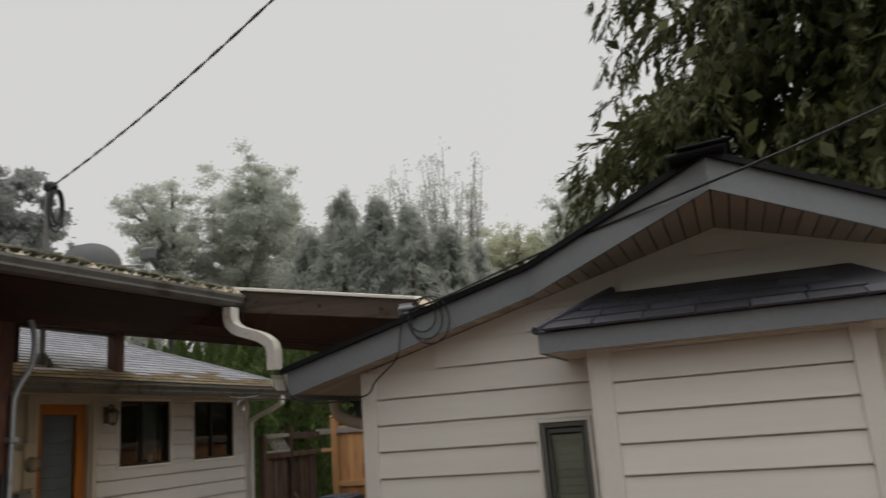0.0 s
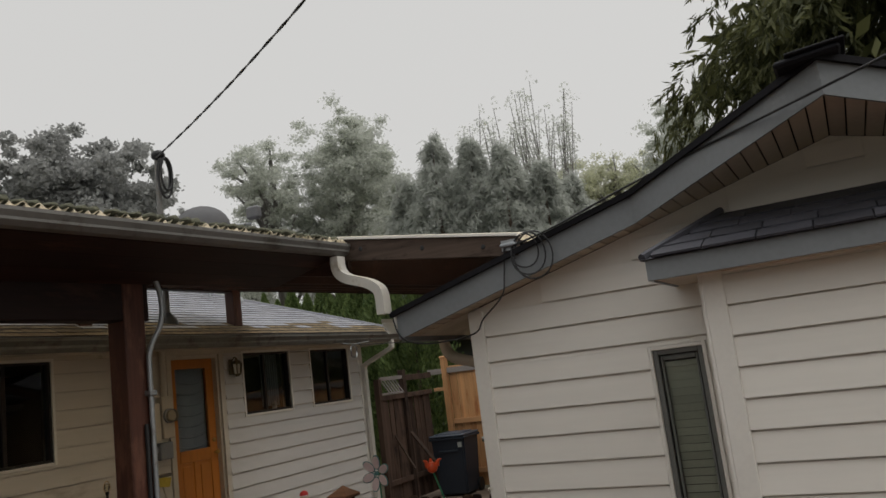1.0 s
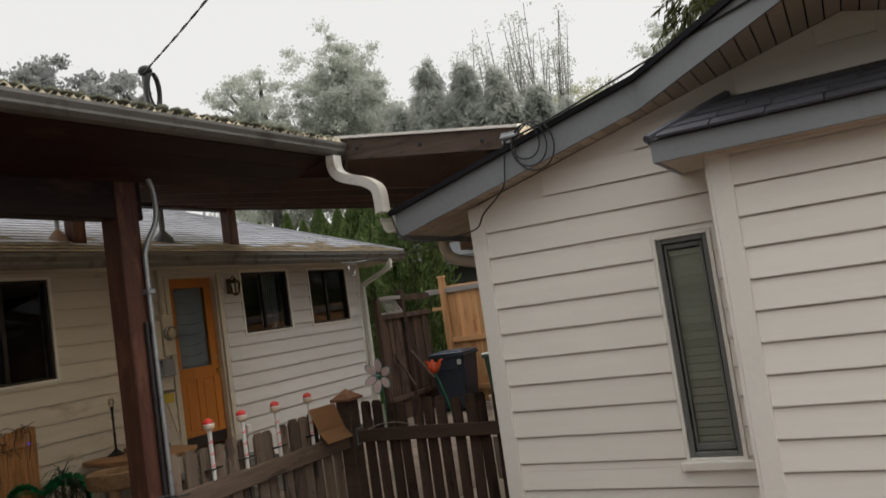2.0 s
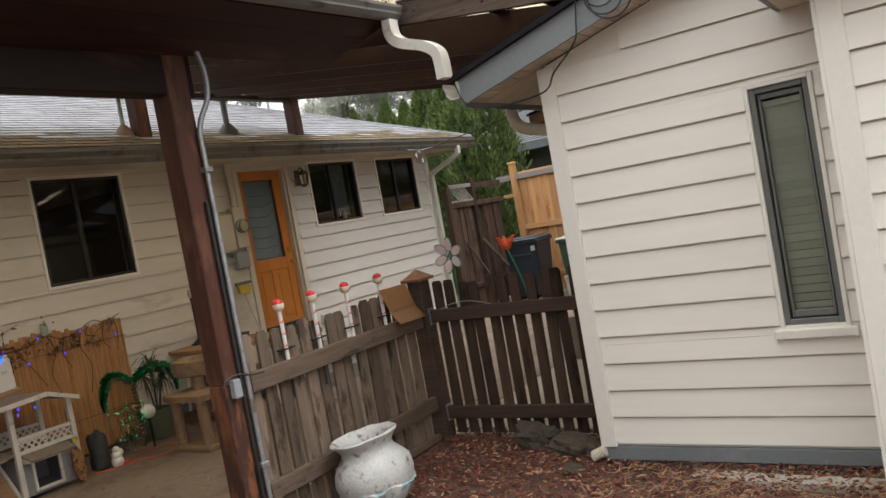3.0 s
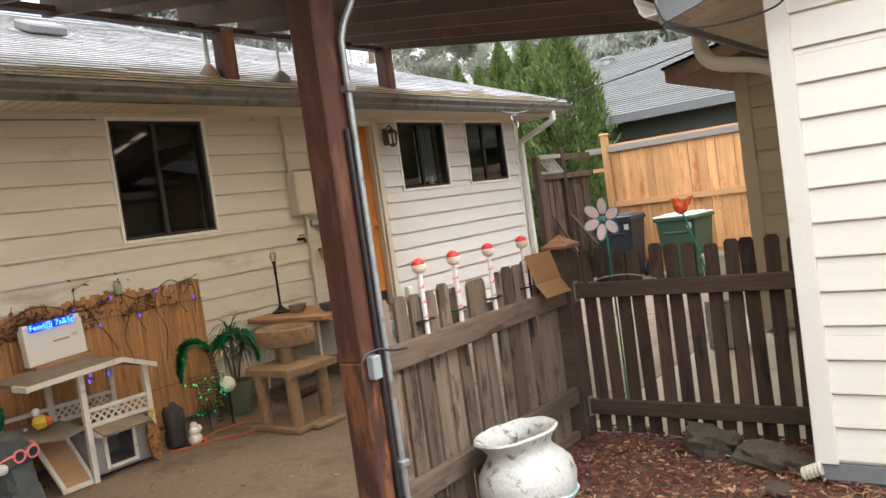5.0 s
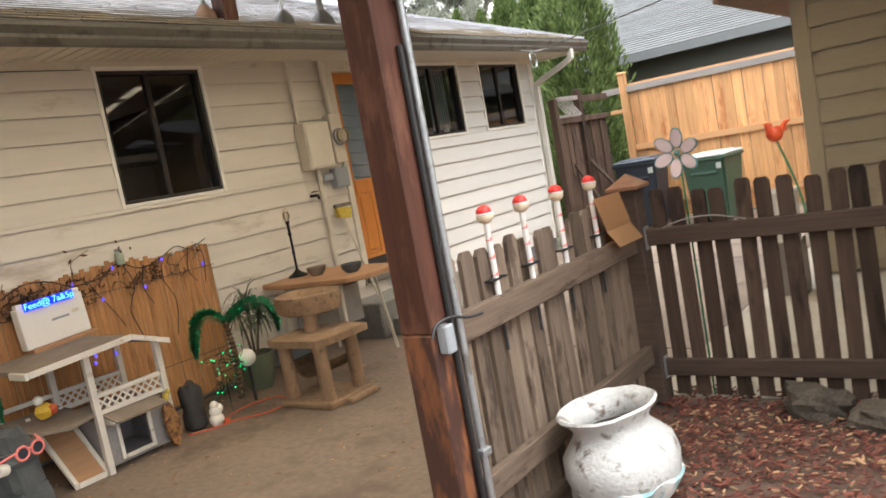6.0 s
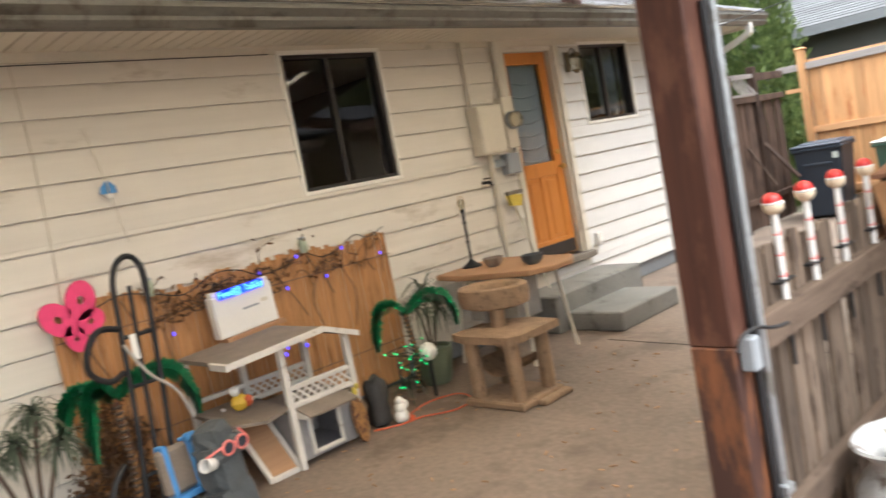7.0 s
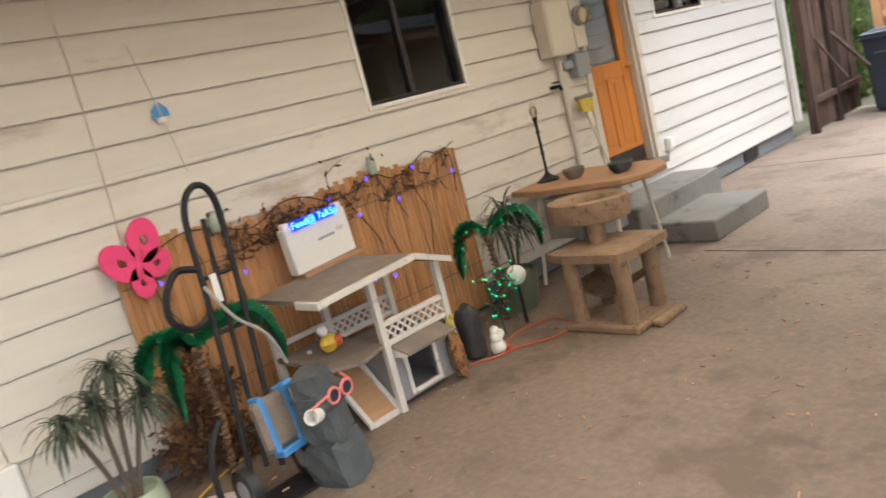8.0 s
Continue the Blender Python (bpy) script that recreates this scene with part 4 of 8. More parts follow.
for x, y, h in ((-8.35, 9.2, 0.33), (-8.6, 9.35, 0.25)):
    t = thing("vent_pipe", "rusty vent pipe standing on the shingle roof", "pipe", x, y, roof_z(x))
    part("pipe", tube(bmesh.new(), [(0, 0, -0.1), (0, 0, h)], 0.04, 10), "rust", t, smooth=True)
    part("flashing", lathe(bmesh.new(), [(0.12, -0.05), (0.10, 0.03), (0.05, 0.07)], 14), "steel", t, smooth=True)
t = thing("vent_pipe", "thin grey pipe with a bent top on the shingle roof", "pipe", -6.86, 5.95, roof_z(-6.86))
part("pipe", tube(bmesh.new(), smooth_line([(0, 0, -0.1), (0, 0, 0.30), (0, -0.02, 0.42), (0, -0.10, 0.47), (0, -0.20, 0.47)], 5), 0.013, 8), "steel", t, smooth=True)
part("flashing", lathe(bmesh.new(), [(0.10, -0.05), (0.085, 0.04), (0.045, 0.09), (0.02, 0.11)], 14), "black", t, smooth=True)
t = thing("roof_vent", "low square grey metal vent on the shingle roof", "vent", -8.95, 4.8, roof_z(-8.95))
part("hood", bx(-0.17, 0.17, -0.19, 0.19, 0.03, 0.13, 0.02, pose(0, 0, 0, 0, 22, 0)), "dish", t)
part("flange", bx(-0.25, 0.2, -0.22, 0.22, 0.0, 0.02, 0, pose(0, 0, 0, 0, 22, 0)), "gutter", t)

mast = thing("service_mast", "steel service mast with a weatherhead and a loop of cable", "mast", -7.0, 6.57, roof_z(-7.0))
top = 4.95 - roof_z(-7.0)
part("pipe", tube(bmesh.new(), [(0, 0, -0.3), (0, 0, top)], 0.033, 12), "gutter", mast, smooth=True)
part("flashing", lathe(bmesh.new(), [(0.13, -0.05), (0.11, 0.03), (0.06, 0.09), (0.045, 0.11)], 14), "black", mast, smooth=True)
part("weatherhead", blob(bmesh.new(), scaled(0.02, 0, top + 0.03, 0.09, 0.075, 0.065), 14), "black_metal", mast, smooth=True)
bm = bmesh.new()
for k, (rr, dz) in enumerate(((0.22, -0.22), (0.245, -0.26), (0.20, -0.21))):
    pts = [(0.07 + 0.015 * k, 0.02 + rr * 0.42 * math.sin(a) + 0.01 * k, top + dz + rr * math.cos(a)) for a in [2 * math.pi * q / 28 for q in range(29)]]
    tube(bm, pts, 0.014, 6)
part("cable_loop", bm, "cable", mast, "black cable looped below the weatherhead", smooth=True)

t = thing("satellite_dish", "grey satellite dish standing on the shingle roof", "dish", -8.5, 8.8, roof_z(-8.5))
bm = bmesh.new()
r = bmesh.ops.create_uvsphere(bm, u_segments=24, v_segments=16, radius=1)
bmesh.ops.delete(bm, geom=[v for v in bm.verts if v.co.z > -0.55], context="VERTS")
bmesh.ops.solidify(bm, geom=bm.faces[:], thickness=0.02)
dish_up = 4.90 - roof_z(-8.5)
part("reflector", bm, "dish", t, smooth=True, at=scaled(0, 0, dish_up - 0.25, 0.50, 0.40, 0.30, 78, 0, 215))
part("arm", tube(bmesh.new(), [(0, 0, 0), (0, 0, dish_up - 0.28), (0.1, 0.15, dish_up - 0.25), (0.45, 0.55, dish_up - 0.2)], 0.02, 8), "steel", t)
part("receiver", bx(0.38, 0.62, 0.50, 0.64, dish_up - 0.14, dish_up + 0.06, 0.03), "dish", t)

# ---- garage: gable end, bay, boxed rake ----
garage = thing("garage", "small white-sided garage with a blue-grey gable fascia", "garage", 0, 6.6, 0)


def in_garage(ob):
    ob.matrix_parent_inverse = garage.matrix_basis.inverted()
    return ob


def rake(x):
    """Height of the fascia's upper edge."""
    return 3.083 - 0.272 * abs(x - 0.03)


def prow(x):
    """The gable's overhang reaches further out towards the ridge."""
    return 4.36 - 0.64 * max(0.0, 1 - abs(x - 0.03) / 1.03)


gf = Face("x", 4.585, -1)
GX0, GX1 = -2.158, 2.2
GW = (-1.068, -0.792, 0.745, 1.95)
core = wall_core(gf, GX0 + 0.02, GX1, 0.10, 2.20, [GW, (-0.6, 0.56, 0.10, 2.2)], 0.12)
prism(core, [(GX0 + 0.02, 4.586, 2.2), (GX0 + 0.02, 4.586, rake(GX0) - 0.143), (-1.0, 4.586, rake(-1.0) - 0.143), (0.03, 4.586, 2.94), (1.06, 4.586, rake(1.06) - 0.143), (GX1, 4.586, rake(GX1) - 0.143), (GX1, 4.586, 2.2)], (0, 0.12, 0))
gwall = in_garage(part("wall", core, "siding_white", garage))


def gable_span(z):
    lo = GX0
    for k in range(120):
        x = GX0 + k * 0.018
        if rake(x) - 0.145 >= z:
            lo = x
            break
    else:
        lo = 0.03
    return lo, 0.06 - lo


siding(gf, gwall, -2.08, GX1, 0.111, 0.1573, 2.90, [(-1.092, -0.768, 0.70, 1.975), (-0.655, 0.62, 0.0, 2.60)], "siding_white", gable_span)
bm = bmesh.new()
gf.slab(bm, GX0 - 0.02, -2.08, 0.10, 2.33, 0.0, 0.035, 0.004)
in_garage(part("corner_board", bm, "trim_white", garage))
in_garage(part("corner_board", bx(GX0 - 0.02, GX0 + 0.016, 4.588, 4.68, 0.10, 2.34), "trim_white", garage))
# side wall, back wall, footing
sf = Face("y", -2.153, -1)
side = in_garage(part("wall", bx(-2.151, -1.98, 4.71, 9.0, 0.10, 2.34), "siding_white", garage))
siding(sf, side, 4.69, 9.0, 0.111, 0.1573, 2.34, [], "siding_white")
in_garage(part("wall", bx(-1.98, GX1, 8.88, 9.0, 0.1, 2.6), "siding_white", garage))
in_garage(part("wall", bx(GX1 - 0.1, GX1, 4.71, 8.88, 0.1, 2.4), "siding_white", garage))
bm = bmesh.new()
box(bm, GX0 + 0.03, GX1 - 0.02, 4.60, 8.98, -0.05, 0.10)
in_garage(part("foundation", bm, "foundation", garage))
bm = bmesh.new()
gf.slab(bm, GX0 - 0.01, -0.66, 0.02, 0.10, 0.002, 0.02, 0.003)
in_garage(part("skirt_board", bm, "fascia", garage))
gw = in_garage(window(gf, garage, GW, "grey_frame", "trim_white", sash=False, trim_w=0.022, panes="lamp_glass"))
bm = bmesh.new()
for a in ((-1.12, -0.74, 0.68, 0.728), ):
    gf.slab(bm, *a, 0.0, 0.05, 0.005)
part("sill", bm, "trim_white", gw)
bm = bmesh.new()
for a in ((GW[0] + 0.035, GW[0] + 0.048, GW[2] + 0.035, GW[3] - 0.035), (GW[1] - 0.048, GW[1] - 0.035, GW[2] + 0.035, GW[3] - 0.035), (GW[0] + 0.048, GW[1] - 0.048, GW[2] + 0.035, GW[2] + 0.07), (GW[0] + 0.048, GW[1] - 0.048, GW[3] - 0.06, GW[3] - 0.035)):
    gf.slab(bm, *a, -0.06, -0.01, 0.003)
part("sash", bm, "grey_frame", gw)
blind = part("blind", bx(GW[0] + 0.04, GW[1] - 0.04, 4.63, 4.65, GW[3] - 0.10, GW[3] - 0.07), "blind", gw, "pale closed slats behind the glass")
z = GW[2] + 0.08
while z < GW[3] - 0.10:
    part("slat", bx(GW[0] + 0.04, GW[1] - 0.04, -0.0005, 0.0005, -0.025, 0.025), "blind", gw, at=pose(0, 4.648, z, 28, 0, 0))
    z += 0.044
# Added sheet behind the blind; the unlit inside is in its dark colour.
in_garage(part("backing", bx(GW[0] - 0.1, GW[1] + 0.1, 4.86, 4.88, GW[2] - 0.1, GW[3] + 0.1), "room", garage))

# bay that stands proud of the gable wall
bf = Face("x", 4.115, -1)
bay = in_garage(part("bay", bx(-0.655, 0.62, 4.117, 4.585, 0.0, 2.36), "siding_white", garage))
siding(bf, bay, -0.56, 0.53, 0.013, 0.1503, 2.30, [], "siding_white")
bm = bmesh.new()
for a, b in ((-0.660, -0.56), (0.53, 0.63)):
    bm = bmesh.new()
    bf.slab(bm, a, b, 0.0, 2.30, 0.0, 0.035, 0.004)
    in_garage(part("corner_board", bm, "trim_white", garage))
in_garage(part("corner_board", bx(-0.675, -0.6545, 4.085, 4.16, 0.0, 2.29), "trim_white", garage))
bl = Face("y", -0.656, -1)
siding(bl, bay, 4.16, 4.565, 0.013, 0.1503, 2.30, [], "siding_white")
# bay roof
BY, BX0, BX1, BZ, BT = 3.93, -0.88, 0.88, 2.39, 2.645
bm = bmesh.new()
for a in ((BX0, BX1, BY, BY + 0.022, BZ - 0.105, BZ), (BX0, BX0 + 0.022, BY + 0.022, 4.563, BZ - 0.105, BZ), (BX1 - 0.022, BX1, BY + 0.022, 4.563, BZ - 0.105, BZ)):
    box(bm, *a, 0.002)
in_garage(part("bay_fascia", bm, "fascia", garage))
in_garage(part("bay_soffit", bx(BX0 + 0.022, BX1 - 0.022, BY + 0.022, 4.563, BZ - 0.10, BZ - 0.085), "soffit", garage))
bm = bmesh.new()
hipx = BX0 + 0.315
v = [bm.verts.new(p) for p in ((BX0 - 0.02, BY - 0.02, BZ), (BX1 + 0.02, BY - 0.02, BZ), (BX1 - 0.22, 4.565, BT), (hipx, 4.565, BT), (BX0 - 0.02, 4.565, BZ), (BX1 + 0.02, 4.565, BZ), )]
for f in ((0, 1, 2, 3), (0, 3, 4), (1, 5, 2), (0, 4, 5, 1)):
    bm.faces.new([v[i] for i in f])
broof = in_garage(part("bay_roof", bm, "shingle_sky_sheen", garage))
slope = math.atan2(BT - BZ, 4.565 - BY + 0.02)
tab = bmesh.new()
prism(tab, [(0, 0, 0), (0, 0, 0.012), (0, 0.17, 0.003), (0, 0.17, 0)], (0.235, 0, 0))
first = None
for k in range(4):
    s = k * 0.155
    y0 = BY - 0.03 + s * math.cos(slope)
    zz = BZ + 0.001 + s * math.sin(slope)
    x = BX0 - 0.015 + (y0 - BY) * 0.52 + 0.02
    xe = BX1 + 0.015 - (y0 - BY) * 0.52
    x += 0.0 if k % 2 else 0.05
    while x < xe - 0.24:
        at = Matrix.Translation((x, y0, zz + random.uniform(0, 0.004))) @ Matrix.Rotation(slope, 4, "X")
        if first is None:
            first = part("shingle", tab, "shingle_sky_sheen", broof, at=at)
        else:
            share("shingle", first, at, broof)
        x += 0.243
part("hip_cap", tube(bmesh.new(), [(BX0 - 0.01, BY - 0.01, BZ + 0.012), (hipx, 4.55, BT + 0.012)], 0.022, 6), "shingle_sky_sheen", broof)

# rake fascia, soffit slats, roof
FY = 4.36
xs = [-2.587, -1.0, 0.03, 1.06, 2.65]
for a, b in zip(xs, xs[1:]):
    bm = bmesh.new()
    prism(bm, [(a, prow(a), rake(a)), (b, prow(b), rake(b)), (b, prow(b), rake(b) - 0.153), (a, prow(a), rake(a) - 0.153)], (0, 0.022, 0))
    in_garage(part("rake_fascia", bm, "fascia", garage))
for a, b in zip(xs, xs[1:]):
    n = int(abs(b - a) / 0.075)
    for k in range(n):
        p, q = a + (b - a) * k / n + 0.004, a + (b - a) * (k + 1) / n - 0.004
        o = 0.13
        loop = [(p, prow(p) + 0.023, rake(p) - o), (q, prow(q) + 0.023, rake(q) - o), (q, 4.583, rake(q) - o), (p, 4.583, rake(p) - o)]
        in_garage(part("soffit_slat", prism(bmesh.new(), loop, (0, 0, -0.012)), "soffit", garage))
rxs = [-2.62, -1.0, 0.03, 1.06, 2.68]
for a, b in zip(rxs, rxs[1:]):
    bm = bmesh.new()
    lo_, hi_ = 0.001, 0.034
    v = [bm.verts.new((x, y, rake(x) + h)) for h in (lo_, hi_) for x, y in ((a, prow(a) - 0.03), (b, prow(b) - 0.03), (b, 9.2), (a, 9.2))]
    for f in ((3, 2, 1, 0), (4, 5, 6, 7), (0, 1, 5, 4), (1, 2, 6, 5), (2, 3, 7, 6), (3, 0, 4, 7)):
        bm.faces.new([v[i] for i in f])
    groof = in_garage(part("roof", bm, "shingle_dark", garage))
part("ridge_cap", bx(-0.17, 0.10, 3.665, 9.2, 0.0, 0.032, 0.012, pose(0.03, 0, 3.088, 0, -4, 0)), "shingle_dark", groof)
part("ridge_cap", bx(-0.12, 0.12, 3.655, 4.0, 0.0, 0.014, 0.005, pose(0.03, 0, 3.122, 0, -3, 0)), "shingle_dark", groof)
# left eave: fascia, boxed soffit, gutter and elbow
y = 4.59
while y < 9.0:
    loop = [(-2.56, y, rake(-2.56) - 0.13), (-2.14, y, rake(-2.14) - 0.13), (-2.14, y, rake(-2.14) - 0.142), (-2.56, y, rake(-2.56) - 0.142)]
    in_garage(part("soffit_slat", prism(bmesh.new(), loop, (0, 0.142, 0)), "trim_cream", garage))
    y += 0.15
in_garage(part("eave_fascia", bx(-2.585, -2.562, FY + 0.03, 9.1, 2.205, 2.36), "fascia", garage))
in_garage(part("gutter", gutter_bm(-2.59, -1, FY - 0.02, 9.1, 2.365, 0.10, 0.10), "spout_white", garage))
bm = tube(bmesh.new(), smooth_line([(-2.63, 5.05, 2.30), (-2.63, 5.05, 2.17), (-2.56, 5.03, 2.08), (-2.35, 4.98, 2.02), (-2.25, 4.95, 1.97), (-2.225, 4.95, 1.90), (-2.225, 4.95, 0.1)], 5), 0.04, 10)
in_garage(part("downspout", bm, "trim_cream", garage, smooth=True))

# rear shed past the fence
shed = thing("shed", "tan-sided shed with a dark overhanging roof edge", "shed", -2.6, 9.5, 0)
rf = Face("x", 8.0, -1)
w = part("wall", bx(-3.28, -2.2, 8.002, 11.0, 0.02, 2.42), "siding_tan", shed)
w.matrix_parent_inverse = shed.matrix_basis.inverted()
siding(rf, w, -3.17, -2.2, 0.10, 0.19, 2.30, [], "siding_tan")
bm = bmesh.new()
rf.slab(bm, -3.29, -3.17, 0.02, 2.32, 0, 0.03, 0.003)
c = part("corner_board", bm, "siding_tan", shed)
c.matrix_parent_inverse = shed.matrix_basis.inverted()
bm = bmesh.new()
prism(bm, [(-3.78, 7.65, 2.34), (-3.78, 7.65, 2.46), (-2.15, 7.65, 2.78), (-2.15, 7.65, 2.66)], (0, 3.6, 0))
c = part("roof", bm, "rust", shed)
c.matrix_parent_inverse = shed.matrix_basis.inverted()
for k in range(4):
    c = part("roof_batten", prism(bmesh.new(), [(-3.80 + 0.1 * k, 7.63, 2.455 + 0.02 * k), (-3.80 + 0.1 * k, 7.63, 2.475 + 0.02 * k), (-2.15, 7.63, 2.80 + 0.02 * k), (-2.15, 7.63, 2.78 + 0.02 * k)], (0, 3.62, 0)), "shingle_dark", shed)
    c.matrix_parent_inverse = shed.matrix_basis.inverted()

# ---- carport ----
carport = thing("carport", "open timber carport with dark stained posts, beams and corrugated roof", "carport", -3.6, 3.13, 0)


def cp(name, bm, material, label="", smooth=False, view_shear=False):
    if view_shear:
        # lowers the roof's low edge towards -y to fit the camera's view
        for v in bm.verts:
            if v.co.y < 4.39:
                v.co.z += 0.028 * (v.co.y - 4.36) - 0.028
    ob = part(name, bm, material, carport, label, smooth)
    ob.matrix_parent_inverse = carport.matrix_basis.inverted()
    return ob


def top_z(x):
    return 2.95 - 0.175 * (x + 2.95)


post = cp("post", bx(-3.67, -3.53, 3.06, 3.20, 0.93, 2.80, 0.006), "wood_post")
ob = part("post_foot", bx(-3.668, -3.532, 3.058, 3.198, 0.06, 0.93, 0.006), "wood_bare", post, "unstained orange wood below a splice")
ob = part("post_base", bx(-3.69, -3.51, 3.02, 3.22, 0.0, 0.07, 0.008), "steel", post)
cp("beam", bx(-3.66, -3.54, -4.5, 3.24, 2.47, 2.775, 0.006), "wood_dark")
cp("post", bx(-3.67, -3.53, -1.6, -1.46, 0.0, 2.47, 0.006), "wood_post")
for y in (-4.2, -3.6, -3.0, -2.4, -1.8, -1.2, -0.6, 0.0, 0.6, 1.2, 1.8, 2.5, 3.27, 3.85, 4.4, 5.05, 5.7, 6.35, 7.0, 7.6):
    x1 = -3.50 if y < 4.35 else -1.72
    mname = "wood_beam" if y == 4.4 else "wood_dark"
    deep = 0.15 if y == 4.4 else 0.255
    bm = bmesh.new()
    if y == 4.4:
        prism(bm, [(-7.0, y - 0.02, top_z(-7.0) - 0.012), (-2.93, y - 0.02, top_z(-2.93) - 0.012), (-2.93, y - 0.02, top_z(-2.93) - 0.26), (-7.0, y - 0.02, top_z(-7.0) - 0.26)], (0, 0.04, 0))
        cp("rafter", bm, "wood_dark")
        bm = prism(bmesh.new(), [(-2.965, y - 0.045, top_z(-2.965) - 0.012), (-1.70, y - 0.045, top_z(-1.70) - 0.012), (-1.70, y - 0.045, top_z(-1.70) - 0.13), (-2.965, y - 0.045, top_z(-2.965) - 0.155)], (0, 0.045, 0))
        cp("end_beam", bm, "wood_beam", "weathered grey-brown plank with a split end")
        for x in (-2.80, -2.34, -1.92):
            cp("knot", lathe(bmesh.new(), [(0.016, 0.0), (0.011, 0.004)], 10), "black").matrix_basis = pose(x, y - 0.046, top_z(x) - 0.075, 90)
        cp("bracket", bx(-1.80, -1.70, y - 0.052, y - 0.046, top_z(-1.75) - 0.10, top_z(-1.75) - 0.035, 0.002), "steel")
        cp("drip_edge", prism(bmesh.new(), [(-2.97, y - 0.06, top_z(-2.97) - 0.010), (-1.69, y - 0.06, top_z(-1.69) - 0.010), (-1.69, y - 0.06, top_z(-1.69) + 0.006), (-2.97, y - 0.06, top_z(-2.97) + 0.006)], (0, 0.1, 0)), "trim_white")
        continue
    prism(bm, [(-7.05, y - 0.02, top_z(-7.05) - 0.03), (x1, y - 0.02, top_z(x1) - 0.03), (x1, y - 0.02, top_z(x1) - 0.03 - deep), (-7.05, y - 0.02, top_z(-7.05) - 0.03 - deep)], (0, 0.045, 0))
    cp("rafter", bm, mname, view_shear=True)
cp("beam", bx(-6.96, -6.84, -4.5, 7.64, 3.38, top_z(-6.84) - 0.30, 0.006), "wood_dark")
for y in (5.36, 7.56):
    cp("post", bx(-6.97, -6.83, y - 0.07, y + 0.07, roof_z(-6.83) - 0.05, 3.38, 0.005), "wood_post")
cp("edge_board", prism(bmesh.new(), [(-3.02, -4.5, top_z(-3.0) - 0.10), (-2.98, -4.5, top_z(-3.0) - 0.09), (-2.98, -4.5, top_z(-3.0) - 0.022), (-3.02, -4.5, top_z(-3.0) - 0.022)], (0, 8.86, 0)), "wood_dark", view_shear=True)
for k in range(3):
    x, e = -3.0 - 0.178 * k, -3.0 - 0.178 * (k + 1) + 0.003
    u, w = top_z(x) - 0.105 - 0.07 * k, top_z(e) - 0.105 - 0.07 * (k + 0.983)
    cp("soffit_board", prism(bmesh.new(), [(x, -4.5, u), (e, -4.5, w), (e, -4.5, w + 0.018), (x, -4.5, u + 0.018)], (0, 8.85, 0)), "wood_dark", view_shear=True)
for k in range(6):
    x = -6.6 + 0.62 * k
    cp("purlin", prism(bmesh.new(), [(x, -4.5, top_z(x) - 0.012), (x + 0.09, -4.5, top_z(x + 0.09) - 0.012), (x + 0.09, -4.5, top_z(x) - 0.048), (x, -4.5, top_z(x) - 0.048)], (0, 12.05, 0)), "wood_dark", view_shear=True)
for x in (-2.6, -2.2, -1.85):
    cp("purlin", prism(bmesh.new(), [(x, 4.45, top_z(x) - 0.012), (x + 0.09, 4.45, top_z(x + 0.09) - 0.012), (x + 0.09, 4.45, top_z(x) - 0.05), (x, 4.45, top_z(x) - 0.05)], (0, 3.1, 0)), "wood_dark")


def corrugated(x0, x1, y0, y1):
    b = bmesh.new()
    n = int((y1 - y0) / 0.072) * 6
    rows = []
    for i in range(n + 1):
        y = y0 + (y1 - y0) * i / n
        h = 0.012 * math.cos(2 * math.pi * i / 6)
        rows.append([b.verts.new((x, y, top_z(x) + h + dz)) for x, dz in ((x0, 0.0), (x1, 0.0), (x1, 0.004), (x0, 0.004))])
    for p, q in zip(rows, rows[1:]):
        for k in range(4):
            b.faces.new((p[k], p[(k + 1) % 4], q[(k + 1) % 4], q[k]))
    return b


cp("roof_sheet", corrugated(-7.15, -2.90, -4.5, 4.38), "panel", "cream corrugated panel edged with moss", view_shear=True)
cp("roof_sheet", corrugated(-7.15, -1.66, 4.40, 7.7), "panel")
rng = random.Random(8)
bm = bmesh.new()
for k in range(122):
    y = -4.46 + 0.0725 * k
    if y > 4.3:
        break
    blob(bm, scaled(-2.915 - rng.uniform(0, 0.03), y + rng.uniform(-0.012, 0.012), top_z(-2.92) + 0.012, 0.042, 0.034 * rng.uniform(0.75, 1.25), 0.018 * rng.uniform(0.7, 1.4)), 6, 0.3)
tagged(cp("moss", bm, "moss", view_shear=True), kind="stuff")
cgut = cp("gutter", gutter_bm(-2.975, 1, -4.5, 4.36, 2.925, 0.072, 0.10), "gutter", view_shear=True)
ob = cp("gutter_end", prism(bmesh.new(), [(-2.975, 4.36, 2.925), (-2.975, 4.36, 2.853), (-2.915, 4.36, 2.853), (-2.89, 4.36, 2.873), (-2.875, 4.36, 2.905), (-2.875, 4.36, 2.925)], (0, 0.006, 0)), "gutter", view_shear=True)
bm = flat_tube(bmesh.new(), smooth_line([(-2.925, 4.26, 2.84), (-2.925, 4.26, 2.77), (-2.905, 4.265, 2.72), (-2.85, 4.27, 2.68), (-2.74, 4.29, 2.64), (-2.675, 4.30, 2.60), (-2.645, 4.305, 2.55), (-2.64, 4.305, 2.42)], 4), 0.085, 0.06)
cp("downspout", bm, "spout_white", "white ribbed downspout with two elbows", view_shear=True)
